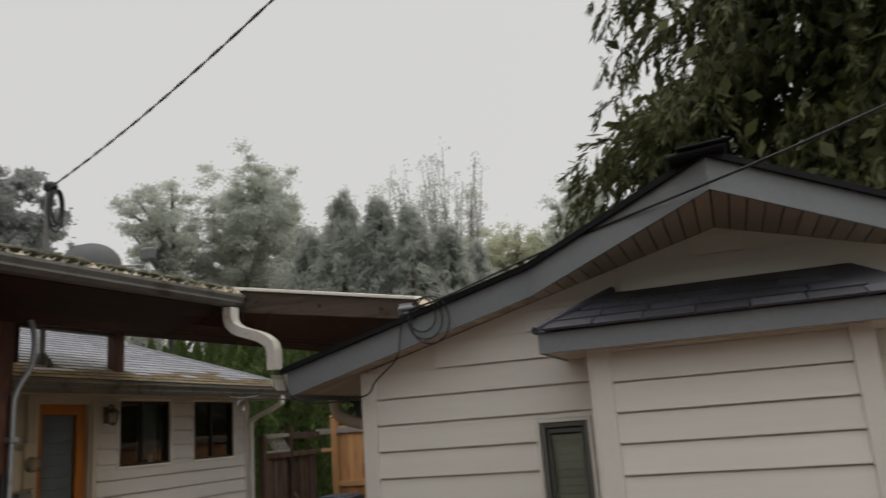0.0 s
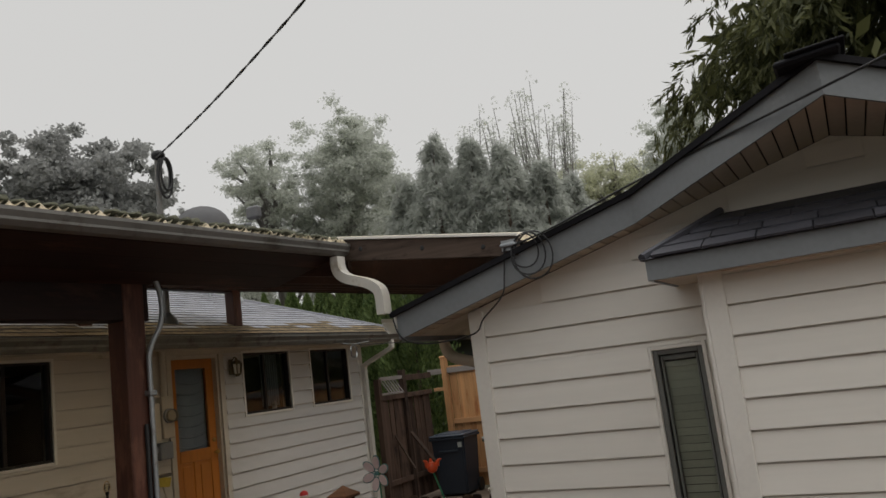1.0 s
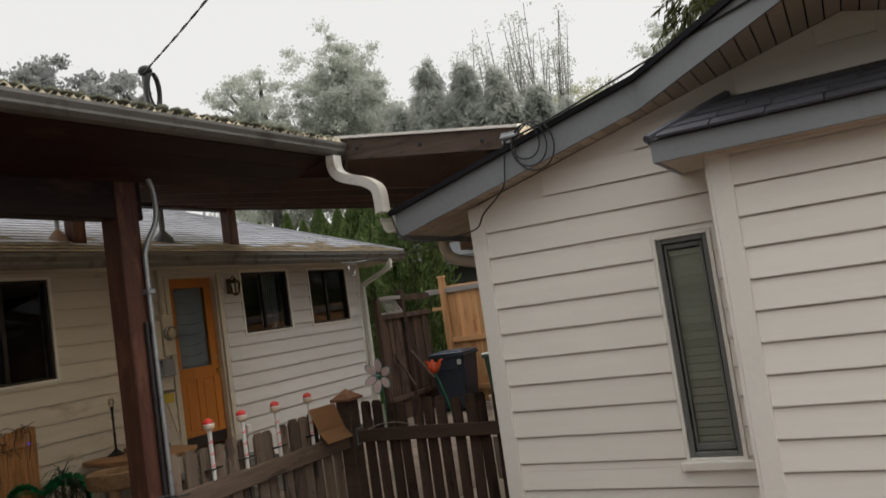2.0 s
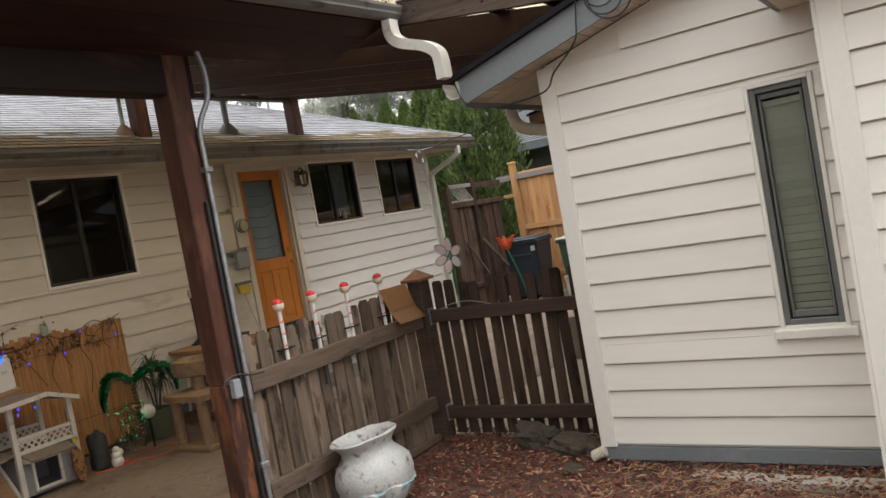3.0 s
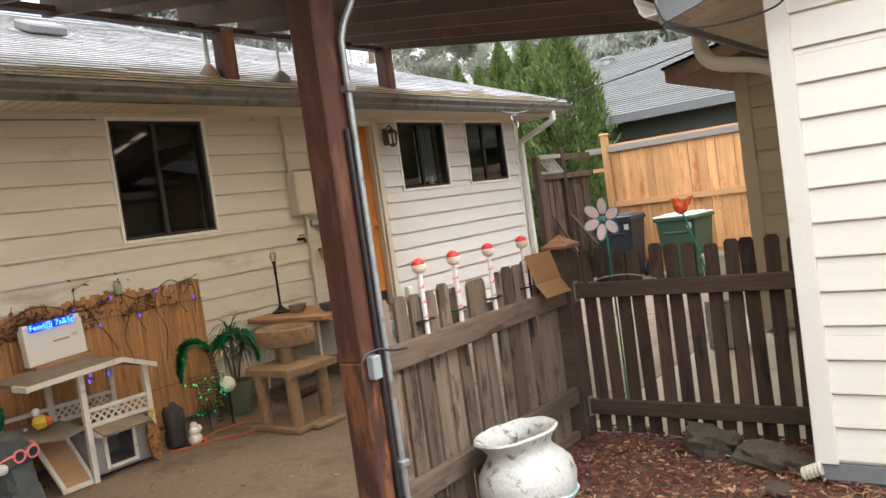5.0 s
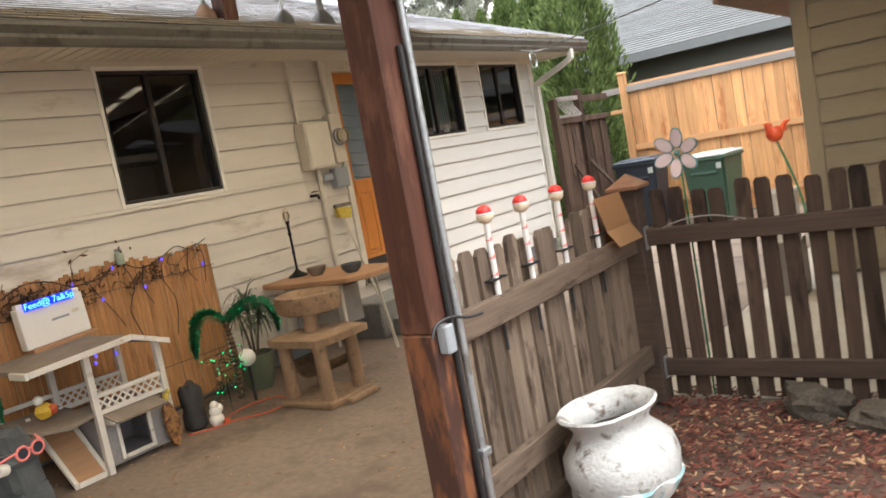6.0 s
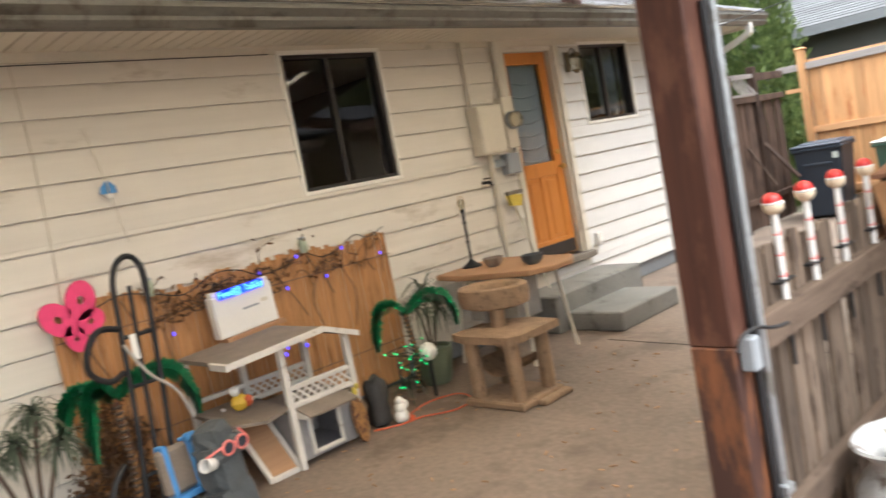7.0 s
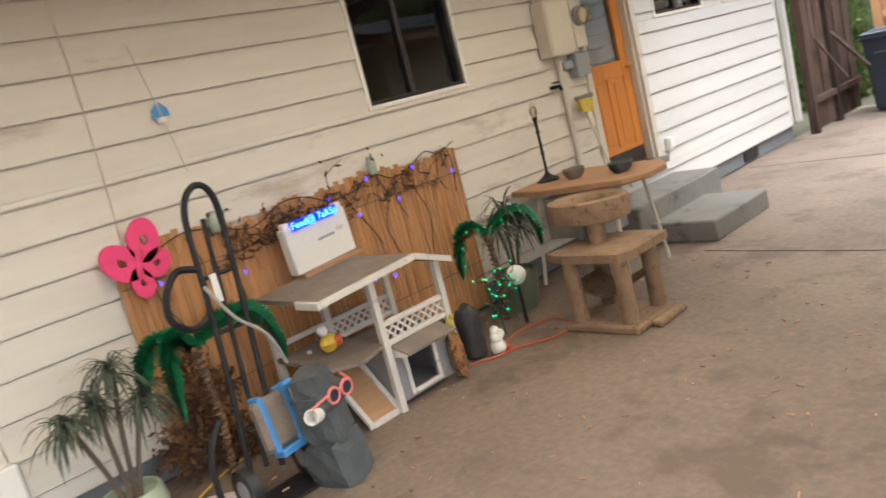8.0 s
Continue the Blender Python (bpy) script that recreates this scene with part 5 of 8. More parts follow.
# conduit on the post, box with a loose wire
bm = tube(bmesh.new(), smooth_line([(-3.50, 3.23, 2.80), (-3.49, 3.245, 2.72), (-3.475, 3.27, 2.60), (-3.475, 3.26, 2.45), (-3.505, 3.20, 2.30), (-3.508, 3.19, 2.1), (-3.508, 3.19, 0.9), (-3.508, 3.19, 0.02)], 5), 0.0145, 10)
cp("conduit", bm, "steel", "galvanised steel conduit", smooth=True)
cp("conduit", tube(bmesh.new(), [(-3.517, 3.155, 1.9), (-3.517, 3.155, 0.02)], 0.012, 8), "black", "dark cable beside the conduit")
for z in (2.05, 0.45):
    cp("strap", bx(-3.532, -3.484, 3.165, 3.215, z, z + 0.03, 0.004), "steel")
cp("conduit_box", bx(-3.60, -3.50, 3.205, 3.275, 0.10, 0.225, 0.006), "steel", "galvanised box at the foot of the conduit")
cp("junction_box", bx(-3.53, -3.485, 3.08, 3.13, 0.855, 0.955, 0.006), "grey_box")
bm = tube(bmesh.new(), smooth_line([(-3.5, 3.02, 0.93), (-3.5, 3.05, 0.965), (-3.49, 3.12, 0.975), (-3.47, 3.2, 0.955), (-3.46, 3.27, 0.95)], 5), 0.006, 6)
cp("wire", bm, "cable")

# ---- picket fences round the garden bed ----


def picket_mesh(w, h, t, ear):
    b = bmesh.new()
    return prism(b, [(-w / 2, 0, 0), (w / 2, 0, 0), (w / 2, 0, h - ear), (w / 2 - ear * 0.7, 0, h), (-w / 2 + ear * 0.7, 0, h), (-w / 2, 0, h - ear)], (0, t, 0))


fence = thing("picket_fence", "weathered brown picket fence with close boards beside the patio", "fence", -3.6, 3.3, 0, group="picket fences")
rng = random.Random(2)
first = []
y = 3.31
k = 0
while y < 4.89:
    h = 1.10 + rng.uniform(-0.02, 0.02)
    at = pose(-0.005, y - 3.3, 0.035, rng.uniform(-0.8, 0.8), rng.uniform(-0.6, 0.6), 90) @ Matrix.Diagonal((rng.uniform(0.93, 1.07), 1, h / 1.1, 1))
    if len(first) < 3:
        first.append(part("picket", picket_mesh(0.082, 1.1, 0.02, 0.025), "picket", fence, at=at))
    else:
        share("picket", first[k % 3], at, fence)
    k += 1
    y += 0.115
part("rail", bx(-0.003, 0.042, -0.04, 1.61, 0.835, 0.945, 0.004), "rail_y", fence)
part("rail", bx(-0.003, 0.042, -0.04, 1.61, 0.225, 0.325, 0.004), "rail_y", fence)
part("bottom_board", bx(-0.02, 0.02, 0.0, 1.61, 0.0, 0.05, 0.004), "rail_y", fence)

fence2 = thing("picket_fence", "dark spaced picket fence between the corner post and the garage", "fence", -3.6, 5.0, 0, group="picket fences")
first = None
x = 0.145
while x < 1.39:
    h = 1.10 + rng.uniform(-0.015, 0.025)
    at = pose(x, 0.0, 0.03, rng.uniform(-1, 1), rng.uniform(-0.8, 0.8), 0) @ Matrix.Diagonal((1, 1, h / 1.1, 1))
    if first is None:
        first = part("picket", picket_mesh(0.073, 1.1, 0.02, 0.018), "picket_dark", fence2, at=at)
    else:
        share("picket", first, at, fence2)
    x += 0.107
part("rail", bx(0.074, 1.415, -0.042, -0.001, 0.86, 0.95, 0.004), "rail_x", fence2)
part("rail", bx(0.074, 1.415, -0.042, -0.001, 0.145, 0.235, 0.004), "rail_x", fence2)
part("rail_hanger", bx(0.0735, 0.083, -0.05, 0.0, 0.84, 0.965), "steel", fence2)
part("rail_hanger", bx(0.0735, 0.083, -0.05, 0.0, 0.13, 0.25), "steel", fence2)

post2 = thing("fence_post", "dark square fence post with a brown pyramid cap", "post", -3.588, 4.972, 0)
part("shaft", bx(-0.06, 0.06, -0.06, 0.06, 0.0, 1.175, 0.006), "rail_x", post2)
bm = bmesh.new()
box(bm, -0.09, 0.09, -0.09, 0.09, 1.172, 1.196, 0.004)
v = [bm.verts.new(p) for p in ((-0.08, -0.08, 1.196), (0.08, -0.08, 1.196), (0.08, 0.08, 1.196), (-0.08, 0.08, 1.196), (0, 0, 1.258))]
for i in range(4):
    bm.faces.new((v[i], v[(i + 1) % 4], v[4]))
part("cap", bm, "cap_wood", post2, "brown wooden pyramid cap")


def holiday_stake(y):
    """A round painted head with a red hat on a striped stick."""
    t = thing("garden_stake", "striped white stick with a round cream head and red cap", "stake", -3.585, y, 0, group="holiday stakes")
    part("stick", tube(bmesh.new(), [(0, 0, 0.90), (0, 0, 1.24)], 0.0125, 8), "white_plastic", t)
    for z in (1.02, 1.09, 1.16):
        part("stripe", tube(bmesh.new(), [(0, 0, z), (0, 0.002, z + 0.022)], 0.013, 8), "pink_plastic", t)
    part("head", blob(bmesh.new(), scaled(0, 0, 1.258, 0.034, 0.034, 0.03), 14), "santa_face", t, smooth=True)
    part("cap", lathe(bmesh.new(), [(0.031, 1.272), (0.030, 1.282), (0.024, 1.293), (0.013, 1.30), (0.003, 1.303)], 14), "red", t, "bright red cap", smooth=True, at=Matrix.Translation((0, -0.004, 0.001)))
    part("brim", lathe(bmesh.new(), [(0.033, 1.264), (0.036, 1.268), (0.032, 1.273)], 14), "white_plastic", t, smooth=True)
    part("strap", bx(-0.016, 0.016, -0.06, 0.06, 1.005, 1.013), "black", t)
    part("spike", tube(bmesh.new(), [(0, 0, 0.72), (0, 0, 0.90)], 0.008, 6), "black", t)
    return t


for y in (3.58, 3.86, 4.175, 4.52):
    holiday_stake(y)

bm = bmesh.new()
rows = [[bm.verts.new((-3.548 + 0.012 * math.sin(3 * b) + (0.05 if b == 0 else 0.0), 4.46 + 0.30 * a + 0.11 * (1 - b), 0.93 + 0.26 * b - 0.004 * a)) for a in (0, 0.5, 1)] for b in (0, 0.33, 0.4, 1)]
for p, q in zip(rows, rows[1:]):
    for i in range(2):
        bm.faces.new((p[i], p[i + 1], q[i + 1], q[i]))
bmesh.ops.solidify(bm, geom=bm.faces[:], thickness=0.005)
tagged(part("cardboard_sheet", bm, "cardboard"), "creased brown cardboard sheet hanging on the fence rail", "cardboard")

# pinwheel flower and red tulip on stakes
flower = thing("garden_pinwheel", "metal flower with six pale pink petals edged in teal", "ornament", -3.32, 5.06, 0)
part("stake", tube(bmesh.new(), [(0, 0.02, 0), (0, 0.01, 1.32)], 0.006, 6), "green_stake", flower)
for k in range(6):
    rim, face = bmesh.new(), bmesh.new()
    for b, r, d in ((rim, 1.0, 0.0), (face, 0.86, -0.006)):
        loop = [(0.034 * r * math.sin(a), d, 0.08 + 0.056 * r * -math.cos(a)) for a in [2 * math.pi * i / 16 for i in range(16)]]
        prism(b, loop, (0, 0.006, 0))
    at = pose(0, -0.01, 1.32, 12, 60 * k + 8, -6)
    p = part("petal", rim, "petal_rim", flower, at=at)
    part("petal_face", face, "petal", p)
part("hub", blob(bmesh.new(), scaled(0, -0.02, 1.32, 0.018, 0.014, 0.018), 10), "petal_rim", flower, smooth=True)

tulip = thing("garden_tulip", "red-orange metal tulip on a green stake by the fence", "ornament", -2.83, 5.04, 0)
part("stake", tube(bmesh.new(), smooth_line([(0.10, 0.0, 0.0), (0.09, 0.0, 0.8), (0.07, 0, 1.05), (0.0, -0.03, 1.32)], 5), 0.006, 6), "green_stake", tulip)
bm = lathe(bmesh.new(), [(0.006, 1.30), (0.03, 1.312), (0.04, 1.335), (0.036, 1.36), (0.024, 1.375)], 14, 0, -0.03)
part("bloom", bm, "orange_glass", tulip, smooth=True)
for a in (0.3, 2.2, 4.3):
    part("petal_tip", tube(bmesh.new(), smooth_line([(0.035 * math.cos(a), -0.03 + 0.035 * math.sin(a), 1.35), (0.05 * math.cos(a), -0.03 + 0.05 * math.sin(a), 1.385), (0.075 * math.cos(a), -0.03 + 0.07 * math.sin(a), 1.392)], 4), [0.02, 0.018, 0.016, 0.014, 0.012, 0.010, 0.007, 0.005, 0.003], 6), "orange_glass", tulip, smooth=True)

# big worn pot
pot = thing("garden_pot", "large worn white pot with a flared rim on the mulch", "pot", -3.26, 3.80, 0)
outer = [(0.115, 0.0), (0.135, 0.01), (0.175, 0.05), (0.222, 0.12), (0.238, 0.19), (0.225, 0.25), (0.185, 0.30), (0.158, 0.335), (0.155, 0.36), (0.175, 0.395), (0.200, 0.415), (0.206, 0.425), (0.198, 0.434), (0.178, 0.420), (0.145, 0.385), (0.14, 0.34), (0.15, 0.32)]
bm = lathe(bmesh.new(), outer, 56)
for v in bm.verts:
    v.co += v.co.normalized() * (0.009 * noise.noise(v.co * 9) + 0.004 * noise.noise(v.co * 25))
part("body", bm, "pot_white", pot, smooth=True, at=pose(0, 0, 0.0, 0, -7, 20))
bm = lathe(bmesh.new(), [(0.118, 0.004), (0.139, 0.012), (0.181, 0.05), (0.226, 0.118), (0.232, 0.132), (0.230, 0.135)], 40)
for v in bm.verts:
    v.co.z += 0.06 * noise.noise(v.co * 9) * (v.co.z > 0.1)
part("base_glaze", bm, "pot_blue", pot, "blue patina at the foot", smooth=True, at=pose(0, 0, 0.0, 0, -7, 20))
part("soil", lathe(bmesh.new(), [(0.001, 0.325), (0.15, 0.322), (0.15, 0.30), (0.001, 0.30)], 24), "soil", pot, at=pose(0, 0, 0, 0, -7, 20))

# stones by the garage corner
for x, y, sx, sy, sz, r in ((-2.75, 4.84, 0.125, 0.09, 0.075, 20), (-2.46, 4.73, 0.14, 0.09, 0.06, -15), (-2.28, 4.72, 0.07, 0.06, 0.035, 40), (-2.31, 4.40, 0.06, 0.05, 0.02, 5)):
    bm = bmesh.new()
    bmesh.ops.create_cube(bm, size=2)
    bmesh.ops.subdivide_edges(bm, edges=bm.edges[:], cuts=3, use_grid_fill=True)
    for v in bm.verts:
        v.co = v.co.lerp(v.co.normalized() * 1.2, 0.6)
        v.co *= 1 + 0.42 * noise.noise(v.co * 1.6 + Vector((x * 7, y * 5, 0)))
    for v in bm.verts:
        v.co *= 1 + 0.12 * noise.noise(v.co * 4.5 + Vector((y, x, 3)))
    tagged(part("stone", bm, "stone", at=scaled(x, y, sz * 0.75, sx, sy, sz, 4, 6, r)), "flat dark grey stone lying on the mulch", "stone", "garden stones")
t = thing("drain_elbow", "ribbed pale drain elbow at the garage corner", "drain", -2.21, 4.58, 0)
for k in range(5):
    part("rib", lathe(bmesh.new(), [(0.028, 0), (0.033, 0.006), (0.033, 0.012), (0.028, 0.017)], 12), "trim_cream", t, at=pose(-0.03 + 0.018 * k, -0.03, 0.045 + 0.008 * k, 0, 78, 0))
# twig lying on the rail
tagged(part("twig", tube(bmesh.new(), smooth_line([(-3.42, 4.955, 0.951), (-3.3, 4.95, 0.985), (-3.15, 4.95, 0.99), (-3.0, 4.958, 0.955)], 5), 0.004, 5), "grey_board"), "thin dry twig lying on the fence rail", "twig")

# ---- back of the yard: cedar fence, old fence, bins ----
cf = thing("cedar_fence", "new orange cedar board fence under a grey weathered top rail", "fence", -6.7, 12.65, 0)
first = []
x = 0.14
k = 0
while x < 4.6:
    at = pose(x, 0.0, 0.03, 0, rng.uniform(-0.15, 0.15), 0) @ Matrix.Diagonal((rng.uniform(0.97, 1.02), 1, 1, 1))
    if len(first) < 3:
        first.append(part("plank", bx(-0.0685, 0.0685, 0, 0.02, 0, 2.04, 0.003), "cedar", cf, at=at))
    else:
        share("plank", first[k % 3], at, cf)
    k += 1
    x += 0.14
part("rail", bx(0.06, 4.66, -0.04, -0.001, 1.12, 1.21, 0.004), "cedar_rail", cf)
part("rail", bx(0.06, 4.66, -0.04, -0.001, 0.25, 0.34, 0.004), "cedar_rail", cf)
part("top_rail", bx(-0.35, 4.66, -0.05, -0.008, 2.02, 2.115, 0.004), "grey_board", cf, "grey weathered top rail")
part("cap_rail", bx(0.06, 4.66, -0.03, 0.05, 2.118, 2.145, 0.003), "cedar_rail", cf)
pp = part("post", bx(-0.05, 0.05, -0.07, 0.03, 0, 2.30, 0.005), "cedar", cf)
part("post_cap", bx(-0.065, 0.065, -0.085, 0.045, 2.295, 2.335, 0.012), "cedar", pp)
part("bracket_board", bx(-0.25, -0.05, -0.06, -0.02, 1.72, 1.78, 0.004), "cedar_rail", cf)

of = thing("old_fence", "old dark brown board fence with a broken lattice top", "fence", -7.0, 10.9, 0)
first = None
y = 0.0
while y < 1.62:
    at = pose(rng.uniform(-0.006, 0.006), y, 0.03, rng.uniform(-1, 1), rng.uniform(-1, 1), 90)
    if first is None:
        first = part("board", bx(-0.066, 0.066, 0, 0.02, 0, 1.70, 0.003), "fence_old", of, at=at)
    else:
        share("board", first, at, of)
    y += 0.139
part("rail", bx(0.0, 0.045, -0.08, 1.62, 1.70, 1.78, 0.004), "fence_old", of)
part("rail", bx(0.0, 0.045, -0.08, 1.62, 0.35, 0.43, 0.004), "fence_old", of)
part("brace", bx(-0.045, 0.045, -0.015, 0.015, -0.62, 0.62, 0.003, pose(0.05, 0.75, 1.1, -38, 0, 90)), "fence_old", of)
part("brace", bx(-0.02, 0.02, -0.012, 0.012, -0.5, 0.5, 0.003, pose(0.06, 0.3, 1.0, -30, 0, 90)), "rail_x", of)
part("post", bx(-0.05, 0.05, 0.66, 0.76, 0, 2.17, 0.005), "fence_old", of)
part("post", bx(-0.05, 0.05, -0.12, -0.03, 0, 2.05, 0.005), "fence_old", of)
part("lattice_frame", bx(0.0, 0.035, -0.03, 0.66, 2.02, 2.08, 0.003), "grey_board", of)
part("lattice_frame", bx(0.0, 0.035, -0.03, 0.66, 1.785, 1.82, 0.003), "grey_board", of)
for k in range(6):
    part("lattice_slat", bx(-0.012, 0.012, -0.006, 0.006, -0.15, 0.15, 0, pose(0.018, 0.12 + 0.085 * k, 1.92, -35, 0, 90)), "grey_board", of)
part("top_board", bx(0.0, 0.04, 0.76, 1.66, 1.98, 2.08, 0.004), "fence_old", of)


def wheelie_bin(label, x, y, rz, body, lid, s=1.0):
    t = thing("wheelie_bin", label, "bin", x, y, 0, rz, group="bins by the fence")
    bm = bmesh.new()
    v = [bm.verts.new(p) for p in ((-0.25, -0.27, 0.03), (0.25, -0.27, 0.03), (0.25, 0.25, 0.03), (-0.25, 0.25, 0.03), (-0.30, -0.33, 0.93 * s), (0.30, -0.33, 0.93 * s), (0.30, 0.33, 0.93 * s), (-0.30, 0.33, 0.93 * s))]
    for f in ((3, 2, 1, 0), (4, 5, 6, 7), (0, 1, 5, 4), (1, 2, 6, 5), (2, 3, 7, 6), (3, 0, 4, 7)):
        bm.faces.new([v[i] for i in f])
    bmesh.ops.bevel(bm, geom=bm.edges[:], offset=0.025, segments=2, affect="EDGES")
    part("body", bm, body, t, smooth=True)
    part("rim", bx(-0.325, 0.325, -0.355, 0.355, 0.90 * s, 0.945 * s, 0.012), body, t)
    bm = bx(-0.32, 0.32, -0.36, 0.34, 0.948 * s, 0.985 * s, 0.015)
    box(bm, -0.24, 0.24, -0.26, 0.24, 0.98 * s, 1.005 * s, 0.012)
    part("lid", bm, lid, t)
    part("handle", tube(bmesh.new(), [(-0.22, 0.38, 0.93 * s), (0.22, 0.38, 0.93 * s)], 0.015, 8), "black", t)
    for sx in (-0.27, 0.27):
        part("wheel", tube(bmesh.new(), [(sx - 0.025, 0.27, 0.11), (sx + 0.025, 0.27, 0.11)], 0.11, 14), "black", t)
    part("front_rib", bx(-0.18, 0.18, -0.335, -0.30, 0.70 * s, 0.74 * s, 0.01), body, t)
    part("mark", bx(0.20, 0.27, -0.362, -0.357, 0.78 * s, 0.86 * s), "bin_lid", t)
    return t


wheelie_bin("dark navy wheelie bin with a grey-blue lid by the cedar fence", -6.38, 12.08, 4, "bin_navy", "bin_lid_navy", 1.02)
wheelie_bin("dark green wheelie bin with a pale lid by the cedar fence", -5.33, 12.02, -6, "bin_green", "bin_lid", 0.95)
t = thing("bucket", "white plastic bucket standing on the walkway", "bucket", -3.42, 7.4, 0)
bm = lathe(bmesh.new(), [(0.12, 0.0), (0.14, 0.36), (0.15, 0.37), (0.15, 0.39), (0.135, 0.39), (0.11, 0.02)], 20)
part("body", bm, "white_plastic", t, smooth=True, at=pose(0, 0, 0.42))
part("stand", bx(-0.13, 0.13, -0.13, 0.13, 0.0, 0.42, 0.01), "grey_board", t)

# ---- wall fittings of the house ----
t = thing("breaker_box", "beige metal breaker box on the siding with a conduit above", "electric box", -7.19, 6.26, 1.635)
part("box", bx(0.0, 0.13, -0.15, 0.18, 0.0, 0.43, 0.008), "beige_box", t)
part("cover", bx(0.13, 0.138, -0.135, 0.165, 0.02, 0.41, 0.003), "beige_box", t)
part("conduit", tube(bmesh.new(), [(0.035, -0.12, 0.43), (0.035, -0.12, 1.0)], 0.018, 8), "trim_cream", t)
part("conduit", tube(bmesh.new(), [(0.04, 0.02, 0.0), (0.04, 0.02, -1.45)], 0.024, 8), "trim_cream", t, smooth=True)
t = thing("electric_meter", "round glass electric meter on a beige socket box", "electric meter", -7.19, 6.58, 1.66)
part("socket", bx(0.0, 0.10, -0.085, 0.075, 0.0, 0.47, 0.008), "beige_box", t)
part("collar", lathe(bmesh.new(), [(0.082, 0), (0.082, 0.03), (0.075, 0.035)], 20), "steel", t, smooth=True, at=pose(0.10, -0.005, 0.25, 0, 90, 0))
part("dial", lathe(bmesh.new(), [(0.066, 0.03), (0.064, 0.055), (0.001, 0.056)], 20), "beige_box", t, at=pose(0.10, -0.005, 0.25, 0, 90, 0))
part("glass", lathe(bmesh.new(), [(0.072, 0.03), (0.07, 0.09), (0.05, 0.11), (0.001, 0.114)], 20), "lamp_glass", t, smooth=True, at=pose(0.10, -0.005, 0.25, 0, 90, 0))
part("riser", tube(bmesh.new(), [(0.045, 0.0, 0.47), (0.045, 0.0, 0.98)], 0.035, 12), "trim_cream", t, smooth=True)
t = thing("disconnect_box", "small grey disconnect box below the meter", "electric box", -7.19, 6.56, 1.43)
part("box", bx(0.0, 0.09, -0.11, 0.07, 0.0, 0.19, 0.008), "grey_box", t)
part("fitting", bx(0.0, 0.06, -0.24, -0.11, 0.08, 0.15, 0.01), "grey_box", t)
part("wire", tube(bmesh.new(), smooth_line([(0.05, 0.03, 0.19), (0.06, 0.06, 0.22), (0.05, 0.05, 0.24)], 4), 0.006, 6), "steel", t)
t = thing("wall_outlet", "small white covered outlet low on the siding", "outlet", -7.19, 7.74, 0.52)
part("cover", bx(0.0, 0.05, -0.045, 0.045, 0.0, 0.13, 0.008), "white_plastic", t)
part("flap", bx(0.05, 0.058, -0.04, 0.04, 0.03, 0.12, 0.003), "white_plastic", t)
t = thing("hose_tap", "dark garden tap on the house siding", "tap", -7.19, 6.16, 1.40)
part("pipe", tube(bmesh.new(), [(0, 0, 0), (0.09, 0, 0), (0.11, -0.01, -0.03)], 0.015, 8), "black_metal", t)
part("wheel", lathe(bmesh.new(), [(0.03, 0), (0.033, 0.006), (0.03, 0.012)], 12), "black_metal", t, at=pose(0.06, 0, 0.03))
t = thing("broom", "broom with yellow bristles leaning upside down on the wall", "broom", -7.13, 6.45, 0.0)
part("handle", tube(bmesh.new(), [(0.12, 0.16, 0.33), (0.0, 0.02, 1.15)], 0.011, 8), "trim_cream", t)
bm = bmesh.new()
prism(bm, [(0, -0.06, 1.15), (0, 0.08, 1.13), (0, 0.11, 1.23), (0, -0.09, 1.26)], (0.04, 0, 0))
part("bristles", bm, "yellow_plastic", t)
part("head", bx(0.0, 0.045, -0.10, 0.12, 1.245, 1.28, 0.006), "taupe", t)


def wall_lantern(y, z, label, plate):
    t = thing("wall_lantern", label, "lamp", -7.19, y, z)
    if plate:
        part("mount", bx(0, 0.02, -0.085, 0.085, -0.10, 0.10, 0.01), "trim_cream", t)
        part("canopy", lathe(bmesh.new(), [(0.055, 0), (0.05, 0.03), (0.02, 0.06), (0.001, 0.065)], 16), "brass", t, "brass canopy", smooth=True, at=pose(0.02, 0, 0.03, 0, 90, 0))
        part("arm", tube(bmesh.new(), smooth_line([(0.07, 0, 0.03), (0.12, 0.01, 0.04), (0.14, 0.02, 0.0), (0.13, 0.03, -0.03)], 4), 0.01, 8), "brass", t, smooth=True)
        part("socket", tube(bmesh.new(), [(0.13, 0.03, -0.02), (0.135, 0.04, -0.085)], 0.02, 10), "black_metal", t)
        return t
    part("backplate", bx(0, 0.015, -0.04, 0.04, -0.10, 0.10, 0.006), "brass_old", t)
    part("scroll", tube(bmesh.new(), smooth_line([(0.01, 0, 0.05), (0.08, 0, 0.12), (0.12, 0, 0.08)], 5), 0.008, 8), "brass_old", t, smooth=True)
    part("roof", lathe(bmesh.new(), [(0.075, 0.03), (0.05, 0.065), (0.015, 0.085), (0.012, 0.10)], 8), "brass_old", t, at=pose(0.11, 0, 0))
    part("glass", lathe(bmesh.new(), [(0.045, -0.10), (0.062, 0.03)], 8), "lamp_glass", t, at=pose(0.11, 0, 0))
    for k in range(4):
        a = math.pi / 4 + k * math.pi / 2
        part("bar", tube(bmesh.new(), [(0.11 + 0.046 * math.cos(a), 0.046 * math.sin(a), -0.10), (0.11 + 0.064 * math.cos(a), 0.064 * math.sin(a), 0.03)], 0.005, 6), "brass_old", t)
    part("bottom", lathe(bmesh.new(), [(0.02, -0.13), (0.05, -0.10), (0.05, -0.095)], 8), "brass_old", t, at=pose(0.11, 0, 0))
    return t


